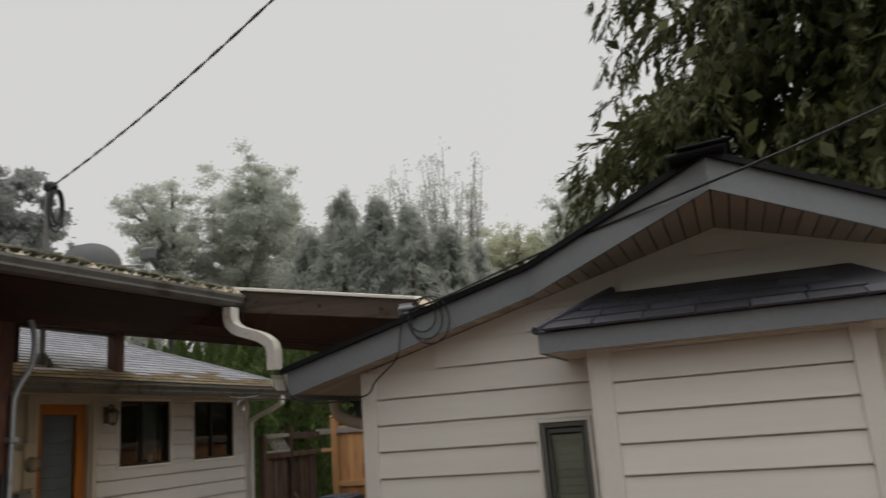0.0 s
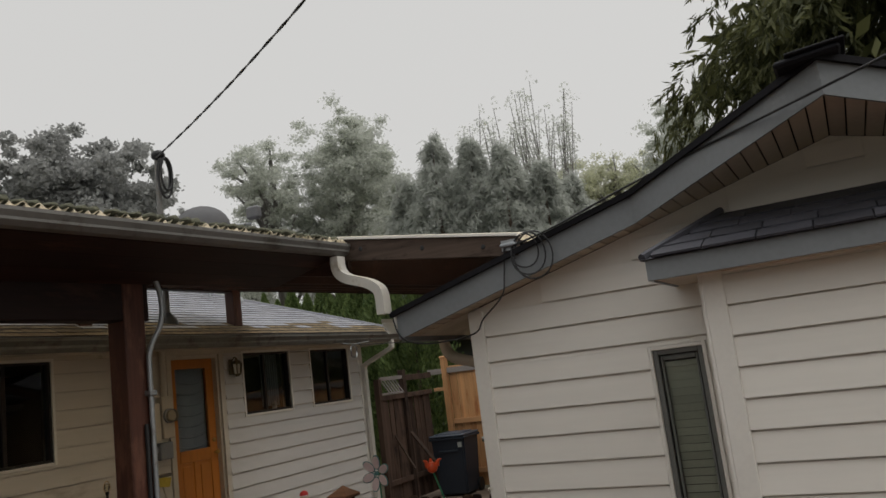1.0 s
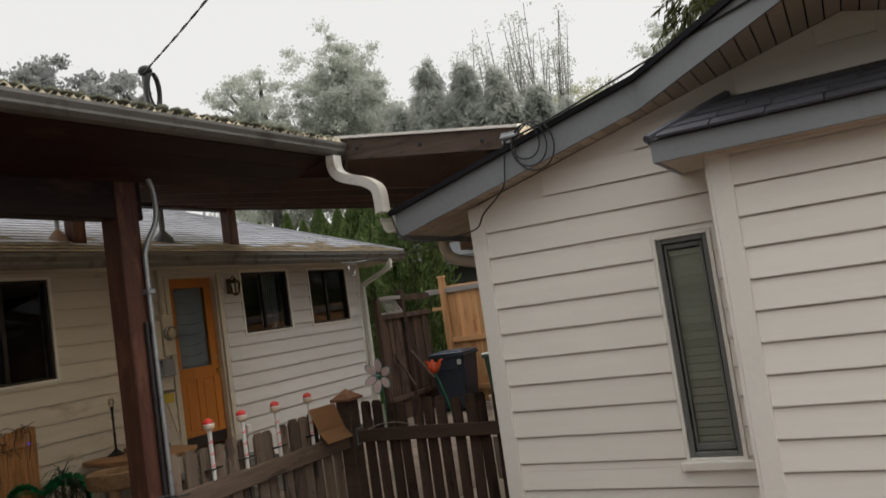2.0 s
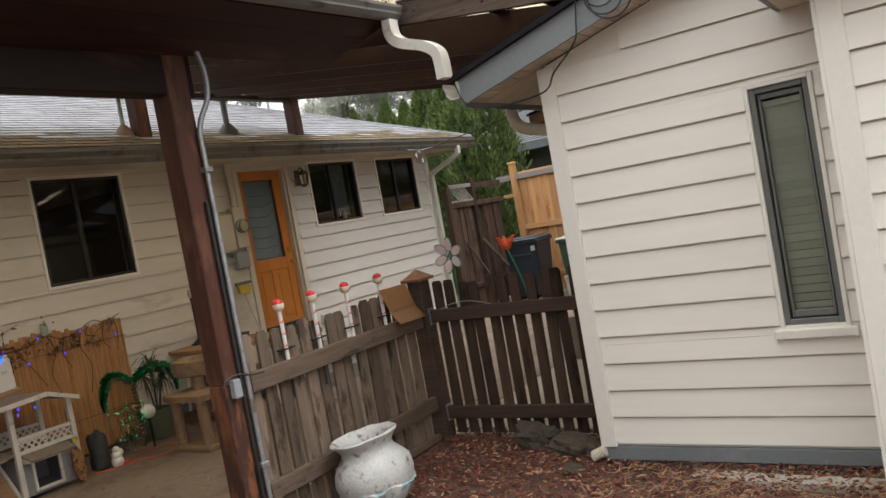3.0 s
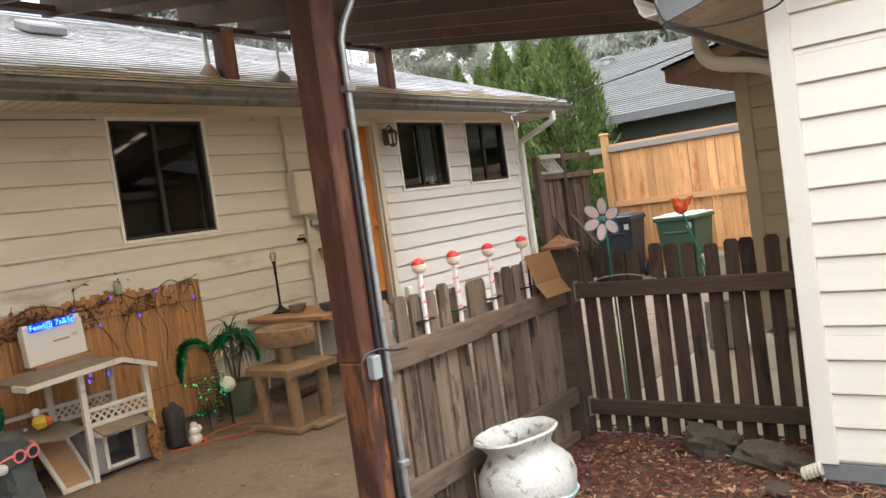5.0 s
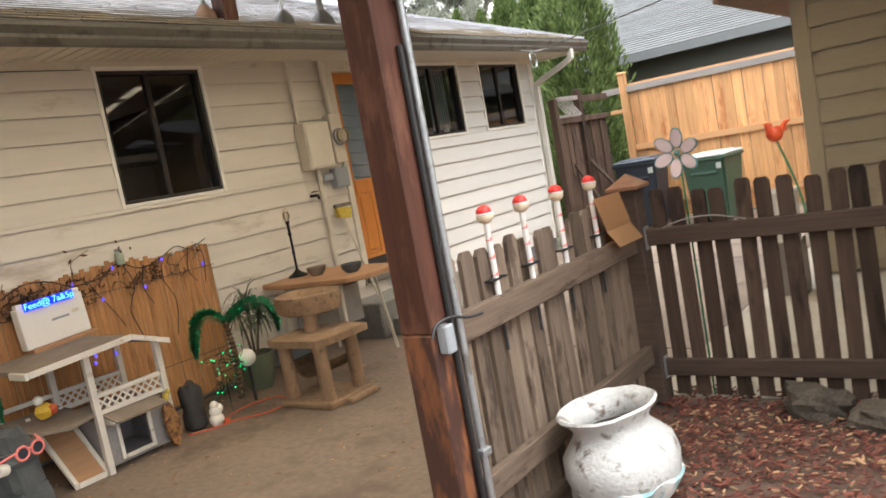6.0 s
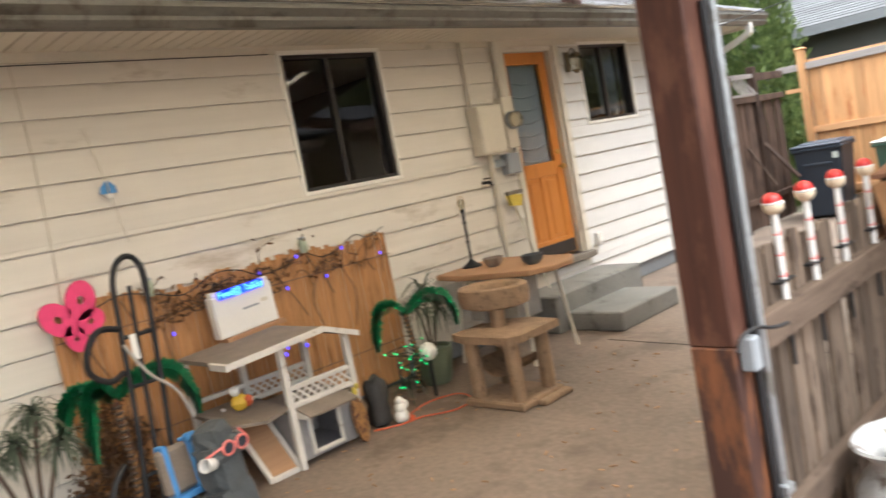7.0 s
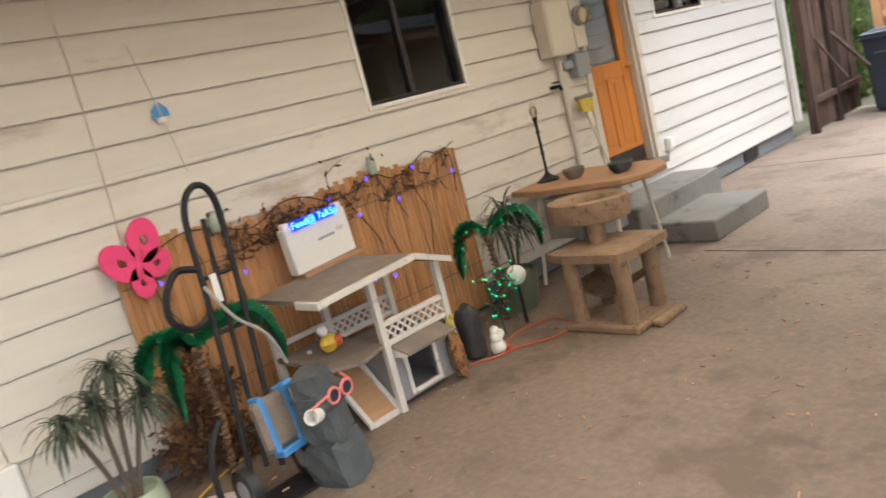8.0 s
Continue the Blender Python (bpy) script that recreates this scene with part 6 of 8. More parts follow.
wall_lantern(7.73, 2.42, "brass carriage lantern beside the back door", False)
wall_lantern(2.19, 2.47, "brass wall lamp without its shade on a cream mount", True)

# cables
tagged(part("cord", tube(bmesh.new(), smooth_line([(-7.185, 2.52, 2.6), (-7.184, 2.53, 2.0), (-7.184, 2.5, 1.3), (-7.18, 2.47, 1.2)], 6), 0.005, 6), "trim_cream"), "thin pale cord running down the siding", "cord")
bf_ = thing("hanging_butterfly", "small blue butterfly ornament on a pale string", "ornament", -7.15, 2.885, 1.86)
part("string", tube(bmesh.new(), [(0, -0.06, 0.33), (0, 0, 0.0), (0, 0.05, -0.35)], 0.003, 5), "trim_cream", bf_)
bm = bmesh.new()
for s in (-1, 1):
    prism(bm, [(0, 0.004 * s, -0.05), (0, 0.006 * s, 0.03), (0, 0.045 * s, -0.01), (0, 0.05 * s, -0.05)], (0.004, 0, 0))
part("wings", bm, "blue_tape", bf_)
part("tail", bx(0, 0.006, -0.02, 0.02, -0.075, -0.05), "ceramic", bf_)
tagged(part("eave_cord", tube(bmesh.new(), smooth_line([(-7.18, -3.0, 2.56), (-7.18, 0.5, 2.57), (-7.18, 2.5, 2.585), (-7.18, 4.2, 2.60)], 8), 0.0035, 6), "cable"), "thin dark line along the top of the siding", "cable")


def twisted(name, label, pts, r=0.0075, spread=0.0055, pitch=0.62, n=24):
    line = smooth_line(pts, n)
    for k in range(2):
        out, d = [], 0.0
        for i, p in enumerate(line):
            if i:
                d += (p - line[i - 1]).length
            a = 2 * math.pi * d / pitch + math.pi * k
            out.append(p + Vector((0.3 * spread * math.cos(a), spread * math.cos(a), spread * math.sin(a))))
        if k == 0:
            first = tagged(part(name, tube(bmesh.new(), out, r, 6), "cable", smooth=True), label, "cable")
        else:
            part("strand", tube(bmesh.new(), out, r * 0.9, 6), "cable", first, smooth=True)
    return first


twisted("power_line", "black twisted service cable that runs to the roof mast", [(-6.93, 6.50, 4.93), (-5.6, 5.85, 4.90), (-4.2, 5.15, 4.90), (-2.6, 4.35, 4.97), (0.2, 2.95, 5.2), (4.5, 0.8, 5.75), (12, -3, 7)], n=40)
tagged(part("cable_run", tube(bmesh.new(), smooth_line([(-1.72, 4.33, 2.66), (-1.446, 4.31, 2.717), (-0.971, 4.29, 2.856), (-0.403, 3.98, 2.921), (0.018, 3.64, 2.934), (0.249, 3.45, 2.943), (0.639, 3.05, 2.945), (2.6, 1.1, 3.0), (7, -3.2, 3.3)], 10), 0.006, 6), "cable", smooth=True), "thin black cable that rises past the garage gable", "cable")
bm = bmesh.new()
for rr, ox, oz in ((0.125, 0.0, 0.0), (0.14, 0.03, -0.015), (0.10, -0.02, 0.02)):
    tube(bm, [(-1.63 + ox + rr * 0.85 * math.sin(a), 4.33 - 0.012 * math.sin(2 * a), 2.60 + oz + rr * math.cos(a)) for a in [2 * math.pi * i / 26 for i in range(27)]], 0.005, 6)
tube(bm, smooth_line([(-1.78, 4.34, 2.66), (-1.80, 4.335, 2.5), (-1.83, 4.33, 2.38), (-2.0, 4.40, 2.27), (-2.12, 4.48, 2.19), (-2.4, 4.42, 2.17), (-2.55, 4.345, 2.22), (-2.60, 4.335, 2.35)], 6), 0.005, 6)
tagged(part("cable_coil", bm, "cable", smooth=True), "loose coil of black cable hanging at the garage eave", "cable")
tagged(part("cable_splice", bx(-1.80, -1.70, 4.32, 4.345, 2.66, 2.685, 0.008), "grey_box"), "grey taped splice on the cable", "cable")
tagged(part("phone_line", tube(bmesh.new(), smooth_line([(-6.47, 9.62, 2.60), (-6.2, 9.3, 2.55), (-4.6, 7.47, 2.40), (-3.4, 6.1, 2.28), (-2.62, 5.2, 2.22)], 8), 0.005, 6), "cable", smooth=True), "thin dark cable strung from the house to the garage", "cable")
bm = bmesh.new()
for rr in (0.075, 0.09):
    tube(bm, [(-6.44 + 0.01 * math.sin(3 * a), 9.45 + rr * math.sin(a), 2.48 + rr * math.cos(a)) for a in [2 * math.pi * i / 20 for i in range(21)]], 0.005, 6)
tube(bm, [(-6.45, 9.2, 2.60), (-6.44, 9.5, 2.585), (-6.43, 9.85, 2.62)], 0.008, 6)
tagged(part("cable_coil", bm, "steel", smooth=True), "small pale coil of cable below the house gutter", "cable")

# ---- along the house wall ----
for name, label, a in (("step", "upper grey concrete step below the back door", (-7.13, -6.66, 6.22, 7.62, 0.0, 0.33)), ("step", "lower grey concrete step below the back door", (-6.655, -6.10, 6.34, 7.28, 0.0, 0.165))):
    tagged(part(name, bx(*a, 0.012), "step"), label, "step", kind="structure")
tagged(part("step", bx(-7.12, -6.62, 0.7, 1.74, 0.0, 0.16, 0.012), "step"), "low grey concrete step below the sliding door", "step", kind="structure")

# reed screen: upright strips against the siding
screen = thing("reed_screen", "orange-brown reed screen leaning on the siding with a ragged top", "screen", -7.165, 2.42, 0)
rng = random.Random(11)
y = 0.0
first = []
k = 0
while y < 2.50:
    h = 1.16 + 0.06 * noise.noise(Vector((y * 2.1, 0, 0))) + rng.uniform(-0.02, 0.02)
    at = pose(rng.uniform(-0.003, 0.003), y, 0.04, 0, 0, rng.uniform(-6, 6)) @ Matrix.Diagonal((1, rng.uniform(0.9, 1.05), h / 1.16, 1))
    if len(first) < 4:
        b = bmesh.new()
        prism(b, [(0, -0.0195, 0), (0.004, -0.014, 0), (0.005, 0, 0), (0.004, 0.014, 0), (0, 0.0195, 0)], (0, 0, 1.16))
        first.append(part("reed", b, "reed", screen, at=at))
    else:
        share("reed", first[k % 4], at, screen)
    k += 1
    y += 0.0385
for z in (0.35, 1.02):
    part("tie", bx(0.008, 0.012, -0.01, 2.5, z, z + 0.006), "rust", screen)

# string lights along the screen
lights = thing("string_lights", "dark string of small violet lights draped over the screen and shelter", "string lights", -7.14, 2.9, 1.15)
path = [(0.0, -0.3, 0.0), (0.0, -0.1, 0.06), (0.01, 0.1, 0.02), (0.0, 0.3, -0.03), (0.02, 0.5, 0.05), (0.01, 0.68, 0.04), (0.0, 0.85, -0.03), (0.0, 1.05, -0.02), (0.0, 1.2, 0.05), (0.0, 1.38, -0.02), (0.0, 1.55, 0.02), (0.0, 1.7, 0.08), (0.0, 1.82, 0.04), (0.0, 1.98, 0.09)]
part("wire", tube(bmesh.new(), smooth_line(path, 5), 0.004, 5), "cable", lights)
# Some of these hanging runs stand for thin vines on the screen.
for y0, pts in ((0.98, [(0, 0.95, -0.02), (0, 1.02, -0.15), (0, 1.1, -0.28), (0.0, 1.16, -0.4)]), (1.4, [(0, 1.4, 0.0), (0, 1.36, -0.15), (0, 1.42, -0.3)]), (1.9, [(0, 1.9, 0.06), (0, 1.93, -0.05), (0, 1.90, -0.25)]), (0.5, [(0.01, 0.5, 0.0), (0.012, 0.44, -0.18), (0.012, 0.50, -0.36), (0.01, 0.43, -0.55)]), (1.24, [(0, 1.24, 0.03), (0.01, 1.29, -0.12), (0.01, 1.22, -0.3), (0.01, 1.27, -0.5)]), (1.56, [(0, 1.56, 0.0), (0.01, 1.53, -0.14), (0.01, 1.6, -0.33), (0.01, 1.55, -0.58)]), (-0.1, [(0, -0.1, 0.03), (0.01, -0.05, -0.15), (0.01, -0.12, -0.4)]), (1.8, [(0, 1.8, 0.04), (0.01, 1.76, -0.12), (0.01, 1.82, -0.22)]), (0.2, [(0, 0.2, 0), (0, 0.12, -0.2), (0, 0.15, -0.45)]), (-0.3, [(0, -0.3, 0), (0, -0.33, -0.2), (0, -0.25, -0.4)]), (1.65, [(0, 1.66, 0.05), (0, 1.6, -0.03), (0, 1.7, -0.07)])):
    part("wire", tube(bmesh.new(), smooth_line(pts, 5), 0.0034, 5), "cable", lights)
bulb = None
for p in [(0.012, 0.10, 0.03), (0.012, 0.84, -0.02), (0.012, 1.15, 0.03), (0.012, 1.03, -0.17), (0.012, 1.37, -0.16), (0.012, 1.55, 0.01), (0.012, 0.17, -0.25), (0.012, 1.9, -0.1), (0.012, -0.3, -0.15), (0.55, 0.88, -0.42), (0.60, 0.58, -0.44), (0.50, 0.62, -0.50), (0.68, 0.93, -0.72), (0.62, 0.70, -0.46), (0.5, 0.15, -0.44)]:
    if bulb is None:
        bulb = part("bulb", blob(bmesh.new(), scaled(0, 0, 0, 0.009, 0.009, 0.014), 8), "led_violet", lights, at=pose(*p))
    else:
        share("bulb", bulb, pose(*p), lights)
t = thing("jar_lantern", "small green glass jar hung on the screen", "jar", -7.14, 4.13, 1.19)
part("jar", lathe(bmesh.new(), [(0.025, 0), (0.032, 0.01), (0.032, 0.075), (0.024, 0.09), (0.024, 0.1)], 12), "pot_green", t, smooth=True)
part("lid", lathe(bmesh.new(), [(0.026, 0.1), (0.026, 0.112), (0.01, 0.115)], 12), "steel", t)
copy_thing(t, pose(-7.13, 2.98, 1.16))



def dry_tangle(name, label, x, y, z, spans, stems, leaves, seed, size=0.022):
    """Thin brown stems with curled dead leaves."""
    r_ = random.Random(seed)
    t_ = thing(name, label, "dry plant", x, y, z)
    vs_, fs = [], []
    for _ in range(stems):
        p = Vector((r_.uniform(0, spans[0]), r_.uniform(0, spans[1]), r_.uniform(0, spans[2])))
        pts_ = [p]
        for _ in range(4):
            p = p + Vector((r_.gauss(0, 0.015), r_.gauss(0, 0.06), r_.gauss(0, 0.05)))
            p.x, p.z = min(max(p.x, 0), spans[0]), max(p.z, 0)
            pts_.append(p)
        line = smooth_line(pts_, 4)
        part("stem", tube(bmesh.new(), line, 0.003, 4), "trunk_brown", t_)
        for _ in range(leaves):
            c = line[r_.randrange(len(line))] + Vector((r_.uniform(0, 0.03), r_.gauss(0, 0.025), r_.gauss(0, 0.025)))
            u = Vector((r_.gauss(0, 1), r_.gauss(0, 1), r_.gauss(0, 1))).normalized() * size * r_.uniform(0.5, 1.3)
            v = u.cross(Vector((r_.gauss(0, 1), r_.gauss(0, 1), r_.gauss(0, 1)))).normalized() * size * 0.4
            j = len(vs_)
            vs_ += [tuple(c - u), tuple(c - v), tuple(c + u), tuple(c + v)]
            fs.append((j, j + 1, j + 2, j + 3))
    me_ = bpy.data.meshes.new("dry_leaves")
    me_.from_pydata(vs_, [], fs)
    me_.materials.append(M["leaf_dry"])
    o = new("dry_leaves", me_)
    o.parent = t_
    tagged(o, kind="stuff")
    return t_


dry_tangle("dry_vine", "dry brown vine draped over the top of the reed screen", -7.155, 2.95, 1.0, (0.03, 0.85, 0.12), 26, 14, 5, 0.026)
dry_tangle("dry_vine", "dry brown vine tangled with the lights on the reed screen", -7.155, 3.85, 0.98, (0.03, 0.95, 0.16), 16, 8, 6)
dry_tangle("dry_bush", "dry brown bush standing in front of the reed screen", -7.10, 2.42, 0.0, (0.16, 0.24, 0.62), 44, 26, 7, 0.028)

# cat shelter with porch, lattice rail, ramp and felt roof
hut = thing("cat_shelter", "white-framed wooden cat shelter with a felt roof, lattice rail and ramp", "pet house", -6.45, 3.36, 0)
for x, y, h in ((0.0, 0.0, 0.76), (0.0, 0.47, 0.70), (-0.48, 0.47, 0.70), (-0.48, 0.0, 0.76), (-0.48, -0.36, 0.74)):
    part("leg", bx(x - 0.02, x + 0.02, y - 0.02, y + 0.02, 0, h, 0.003), "white_paint", hut)
bm = prism(bmesh.new(), [(0.08, -0.37, 0.765), (0.08, 0.27, 0.80), (0.08, 0.27, 0.775), (0.08, -0.37, 0.74)], (-0.62, 0, 0))
part("roof_panel", bm, "felt", hut)
bm = prism(bmesh.new(), [(0.08, 0.272, 0.80), (0.08, 0.52, 0.705), (0.08, 0.52, 0.68), (0.08, 0.272, 0.775)], (-0.62, 0, 0))
part("roof_panel", bm, "felt", hut)
part("roof_trim", prism(bmesh.new(), [(0.082, -0.37, 0.768), (0.082, 0.27, 0.803), (0.082, 0.27, 0.768), (0.082, -0.37, 0.733)], (0.016, 0, 0)), "white_paint", hut)
part("roof_trim", prism(bmesh.new(), [(0.082, 0.272, 0.803), (0.082, 0.52, 0.708), (0.082, 0.52, 0.673), (0.082, 0.272, 0.768)], (0.016, 0, 0)), "white_paint", hut)
part("eave_board", bx(-0.10, 0.10, -0.395, -0.372, 0.728, 0.768, 0.003), "white_paint", hut)
for z in (0.385, 0.49):
    part("rail", bx(-0.014, 0.014, 0.02, 0.45, z - 0.014, z + 0.014, 0.003), "white_paint", hut)
    part("rail", bx(-0.494, -0.466, -0.34, 0.45, z - 0.014, z + 0.014, 0.003), "white_paint", hut)
for x in (0.0, -0.48):
    for k in range(8):
        for s in (1, -1):
            part("lattice_slat", bx(-0.002 + 0.004 * s, 0.002 + 0.004 * s, -0.006, 0.006, -0.068, 0.068, 0, pose(x, 0.05 + 0.053 * k, 0.4375, 45 * s, 0, 0)), "white_paint", hut)
part("deck", bx(-0.48, -0.005, 0.0, 0.47, 0.33, 0.35, 0.003), "felt", hut)
box_ = part("box", bx(-0.46, -0.025, 0.0, 0.03, 0.04, 0.33), "hut_grey", hut)
for a in ((-0.46, -0.025, 0.44, 0.46, 0.04, 0.33), (-0.46, -0.445, 0.03, 0.44, 0.04, 0.33), (-0.46, -0.025, 0.03, 0.44, 0.03, 0.045), (-0.03, -0.012, 0.03, 0.11, 0.04, 0.33), (-0.03, -0.012, 0.31, 0.44, 0.04, 0.33), (-0.03, -0.012, 0.11, 0.31, 0.04, 0.075), (-0.03, -0.012, 0.11, 0.31, 0.285, 0.33)):
    part("panel", bx(*a), "hut_grey", hut)
for a in ((0.09, 0.115, 0.055, 0.305), (0.305, 0.33, 0.055, 0.305), (0.115, 0.305, 0.055, 0.08), (0.115, 0.305, 0.28, 0.305)):
    part("door_frame", bx(-0.011, 0.006, *a, 0.003), "white_paint", hut)
part("awning", prism(bmesh.new(), [(-0.01, 0.02, 0.375), (0.12, 0.04, 0.325), (0.12, 0.04, 0.312), (-0.01, 0.02, 0.362)], (0, 0.36, 0)), "felt", hut)
part("awning_bracket", prism(bmesh.new(), [(0.0, 0.03, 0.30), (0.0, 0.03, 0.355), (0.11, 0.03, 0.318), (0.10, 0.03, 0.305)], (0, 0.02, 0)), "white_paint", hut)
part("side_shelf", prism(bmesh.new(), [(0.03, -0.40, 0.42), (0.06, -0.20, 0.385), (0.02, -0.03, 0.40), (-0.46, -0.02, 0.43), (-0.46, -0.38, 0.43)], (0, 0, -0.02)), "felt", hut)
ramp = part("ramp", prism(bmesh.new(), [(-0.02, -0.20, 0.012), (-0.02, 0.0 - 0.03, 0.012), (-0.34, -0.06, 0.40), (-0.34, -0.24, 0.40)], (0, 0, 0.014)), "plywood", hut, "bare plywood ramp")
part("ramp_edge", prism(bmesh.new(), [(-0.01, -0.225, 0.0), (-0.01, -0.200, 0.0), (-0.34, -0.240, 0.40), (-0.34, -0.265, 0.40)], (0, 0, 0.035)), "white_paint", ramp)
part("ramp_edge", prism(bmesh.new(), [(-0.01, -0.030, 0.0), (-0.01, -0.005, 0.0), (-0.34, -0.035, 0.40), (-0.34, -0.060, 0.40)], (0, 0, 0.035)), "white_paint", ramp)
part("ramp_edge", bx(-0.03, 0.0, -0.20, -0.03, 0.0, 0.03, 0.003), "white_paint", ramp)
t = thing("parrot_figure", "small painted bird figure on the shelter's shelf", "figure", -6.62, 3.14, 0.43)
bm = blob(bmesh.new(), scaled(0, 0, 0.05, 0.04, 0.055, 0.05), 10, 0.3)
part("body", bm, "cord_yellow", t, smooth=True)
part("wing", blob(bmesh.new(), scaled(0.02, 0.04, 0.05, 0.03, 0.03, 0.035), 8, 0.3), "cord_orange", t, smooth=True)
part("head", blob(bmesh.new(), scaled(0, -0.02, 0.12, 0.03, 0.03, 0.03), 8), "ceramic", t, smooth=True)

# light box sign on the shelter roof
sign = thing("light_box_sign", "white box sign with a blue scrolling light strip on top", "sign", -6.97, 3.49, 0.792, 2)
sign.matrix_basis = pose(-6.97, 3.49, 0.785, 3, 0, 2)
part("wood_block", bx(-0.05, 0.07, -0.20, 0.24, 0.0, 0.03, 0.004), "plywood", sign)
part("case", bx(-0.05, 0.03, -0.22, 0.22, 0.03, 0.295, 0.006), "white_plastic", sign)
for y in (-0.19, 0.19):
    part("bracket", bx(-0.03, 0.02, y - 0.022, y + 0.022, 0.295, 0.325, 0.004), "trim_white", sign)
strip = part("light_strip", bx(0.031, 0.046, -0.175, 0.155, 0.272, 0.326, 0.003), "led_blue", sign, "glowing blue light strip")
tc = bpy.data.curves.new("lettering", "FONT")
tc.body, tc.size, tc.extrude, tc.align_x, tc.align_y = "Feed@ 7a&5p", 0.058, 0.0006, "CENTER", "CENTER"
tob = new("lettering_curve", tc)
bpy.context.view_layer.update()
tme = bpy.data.meshes.new_from_object(tob)
bpy.data.objects.remove(tob)
tme.materials.append(M["led_text"])
letters = new("lettering", tme)
letters.parent = strip
letters.matrix_basis = pose(0.0472, -0.01, 0.299, 90, 0, 90)
for a, b, z in ((-0.02, 0.10, 0.17), (-0.02, 0.10, 0.163)):
    part("mark_bar", bx(0.0302, 0.0312, a, b, z + 0.002, z + 0.009), "grey_box", sign)
part("mark_bar", bx(0.0302, 0.0312, 0.12, 0.17, 0.175, 0.20), "trim_cream", sign)

# figures beside the shelter
bm = lathe(bmesh.new(), [(0.05, 0), (0.075, 0.02), (0.078, 0.10), (0.068, 0.15), (0.08, 0.20), (0.078, 0.27), (0.06, 0.31), (0.04, 0.325)], 20)
for v in bm.verts:
    v.co *= 1 + 0.12 * noise.noise(v.co * 22)
tagged(part("tiki_statue", bm, "tiki", at=pose(-6.56, 4.07, 0.0), smooth=True), "dark carved stone figure standing on the patio", "statue")
bm = bmesh.new()
for z, s in ((0.045, 0.05), (0.10, 0.042), (0.145, 0.03)):
    blob(bm, scaled(0, 0, z, s, s, s * 1.05), 12, 0.15)
blob(bm, scaled(0.02, 0.03, 0.12, 0.02, 0.02, 0.03), 8)
tagged(part("ceramic_figure", bm, "ceramic", at=pose(-6.44, 4.15, 0.0), smooth=True), "small glossy white ceramic figure on the patio", "figure")
bm = prism(bmesh.new(), [(0, 0.055 * math.sin(a), 0.155 - 0.15 * math.cos(a)) for a in [2 * math.pi * i / 20 for i in range(20)]], (0.02, 0, 0))
for v in bm.verts:
    v.co.x += 0.012 * noise.noise(v.co * 30)
tagged(part("tiki_mask", bm, "tiki_wood", at=pose(-6.405, 3.80, 0.002, 0, -6, 8)), "oval painted wooden mask leaning on the shelter leg", "mask")
bm = blob(bmesh.new(), scaled(0, 0, 0.0, 0.02, 0.02, 0.03), 8)
blob(bm, scaled(0.01, 0.015, 0.03, 0.015, 0.015, 0.02), 8)
tagged(part("painted_bird", bm, "yellow_plastic", at=pose(-6.415, 3.80, 0.335)), "tiny yellow bird perched on the wooden mask", "figure")

# ---- plants ----


def strap_leaves(name, n, length, width, lift, material, parent, seed, base=(0, 0, 0), spread=0.02):
    """Long arching leaves from one point."""
    r = random.Random(seed)
    vs_, fs = [], []
    for _ in range(n):
        a = r.uniform(0, 2 * math.pi)
        L = length * r.uniform(0.6, 1.1)
        up = r.uniform(*lift)
        p = Vector((base[0] + r.uniform(-spread, spread), base[1] + r.uniform(-spread, spread), base[2] + r.uniform(-0.03, 0.03)))
        d = Vector((math.cos(a) * math.cos(up), math.sin(a) * math.cos(up), math.sin(up)))
        side_ = Vector((-math.sin(a), math.cos(a), 0))
        i0 = len(vs_)
        steps = 7
        for s in range(steps + 1):
            f = s / steps
            w = width * (0.5 + 0.9 * f - 1.4 * f * f) if f < 1 else 0.001
            vs_ += [tuple(p - side_ * max(w, 0.001)), tuple(p + side_ * max(w, 0.001))]
            p = p + d * (L / steps)
            d = (d + Vector((0, 0, -0.36))).normalized()
        for s in range(steps):
            fs.append((i0 + 2 * s, i0 + 2 * s + 1, i0 + 2 * s + 3, i0 + 2 * s + 2))
    me_ = bpy.data.meshes.new(name)
    me_.from_pydata(vs_, [], fs)
    me_.materials.append(M[material])
    ob_ = new(name, me_)
    ob_.parent = parent
    return ob_


plant = thing("potted_plant", "potted strap-leaved plant in a sage green pot", "plant", -6.78, 2.03, 0)
part("pot", lathe(bmesh.new(), [(0.10, 0.0), (0.135, 0.05), (0.15, 0.13), (0.14, 0.20), (0.13, 0.215), (0.12, 0.21), (0.125, 0.18), (0.01, 0.175)], 28), "pot_green", plant, smooth=True)
for x, y, z in ((0.0, -0.02, 0.66), (0.02, 0.09, 0.78), (-0.02, -0.15, 0.62), (0.03, 0.16, 0.60)):
    part("stem", tube(bmesh.new(), smooth_line([(x * 0.3, y * 0.2, 0.17), (x * 0.6, y * 0.5, z * 0.6), (x, y, z)], 4), 0.012, 7), "trunk_brown", plant, smooth=True)
    strap_leaves("leaf_head", 64, 0.235, 0.011, (-0.5, 1.2), "leaf_garden", plant, int(z * 100), (x, y, z - 0.02))
plant2 = thing("potted_plant", "tall strap-leaved plant in a dark green pot", "plant", -6.86, 4.90, 0)
part("pot", lathe(bmesh.new(), [(0.10, 0.0), (0.12, 0.05), (0.145, 0.2), (0.15, 0.28), (0.135, 0.28), (0.13, 0.25), (0.01, 0.245)], 24), "pot_dark", plant2, smooth=True)
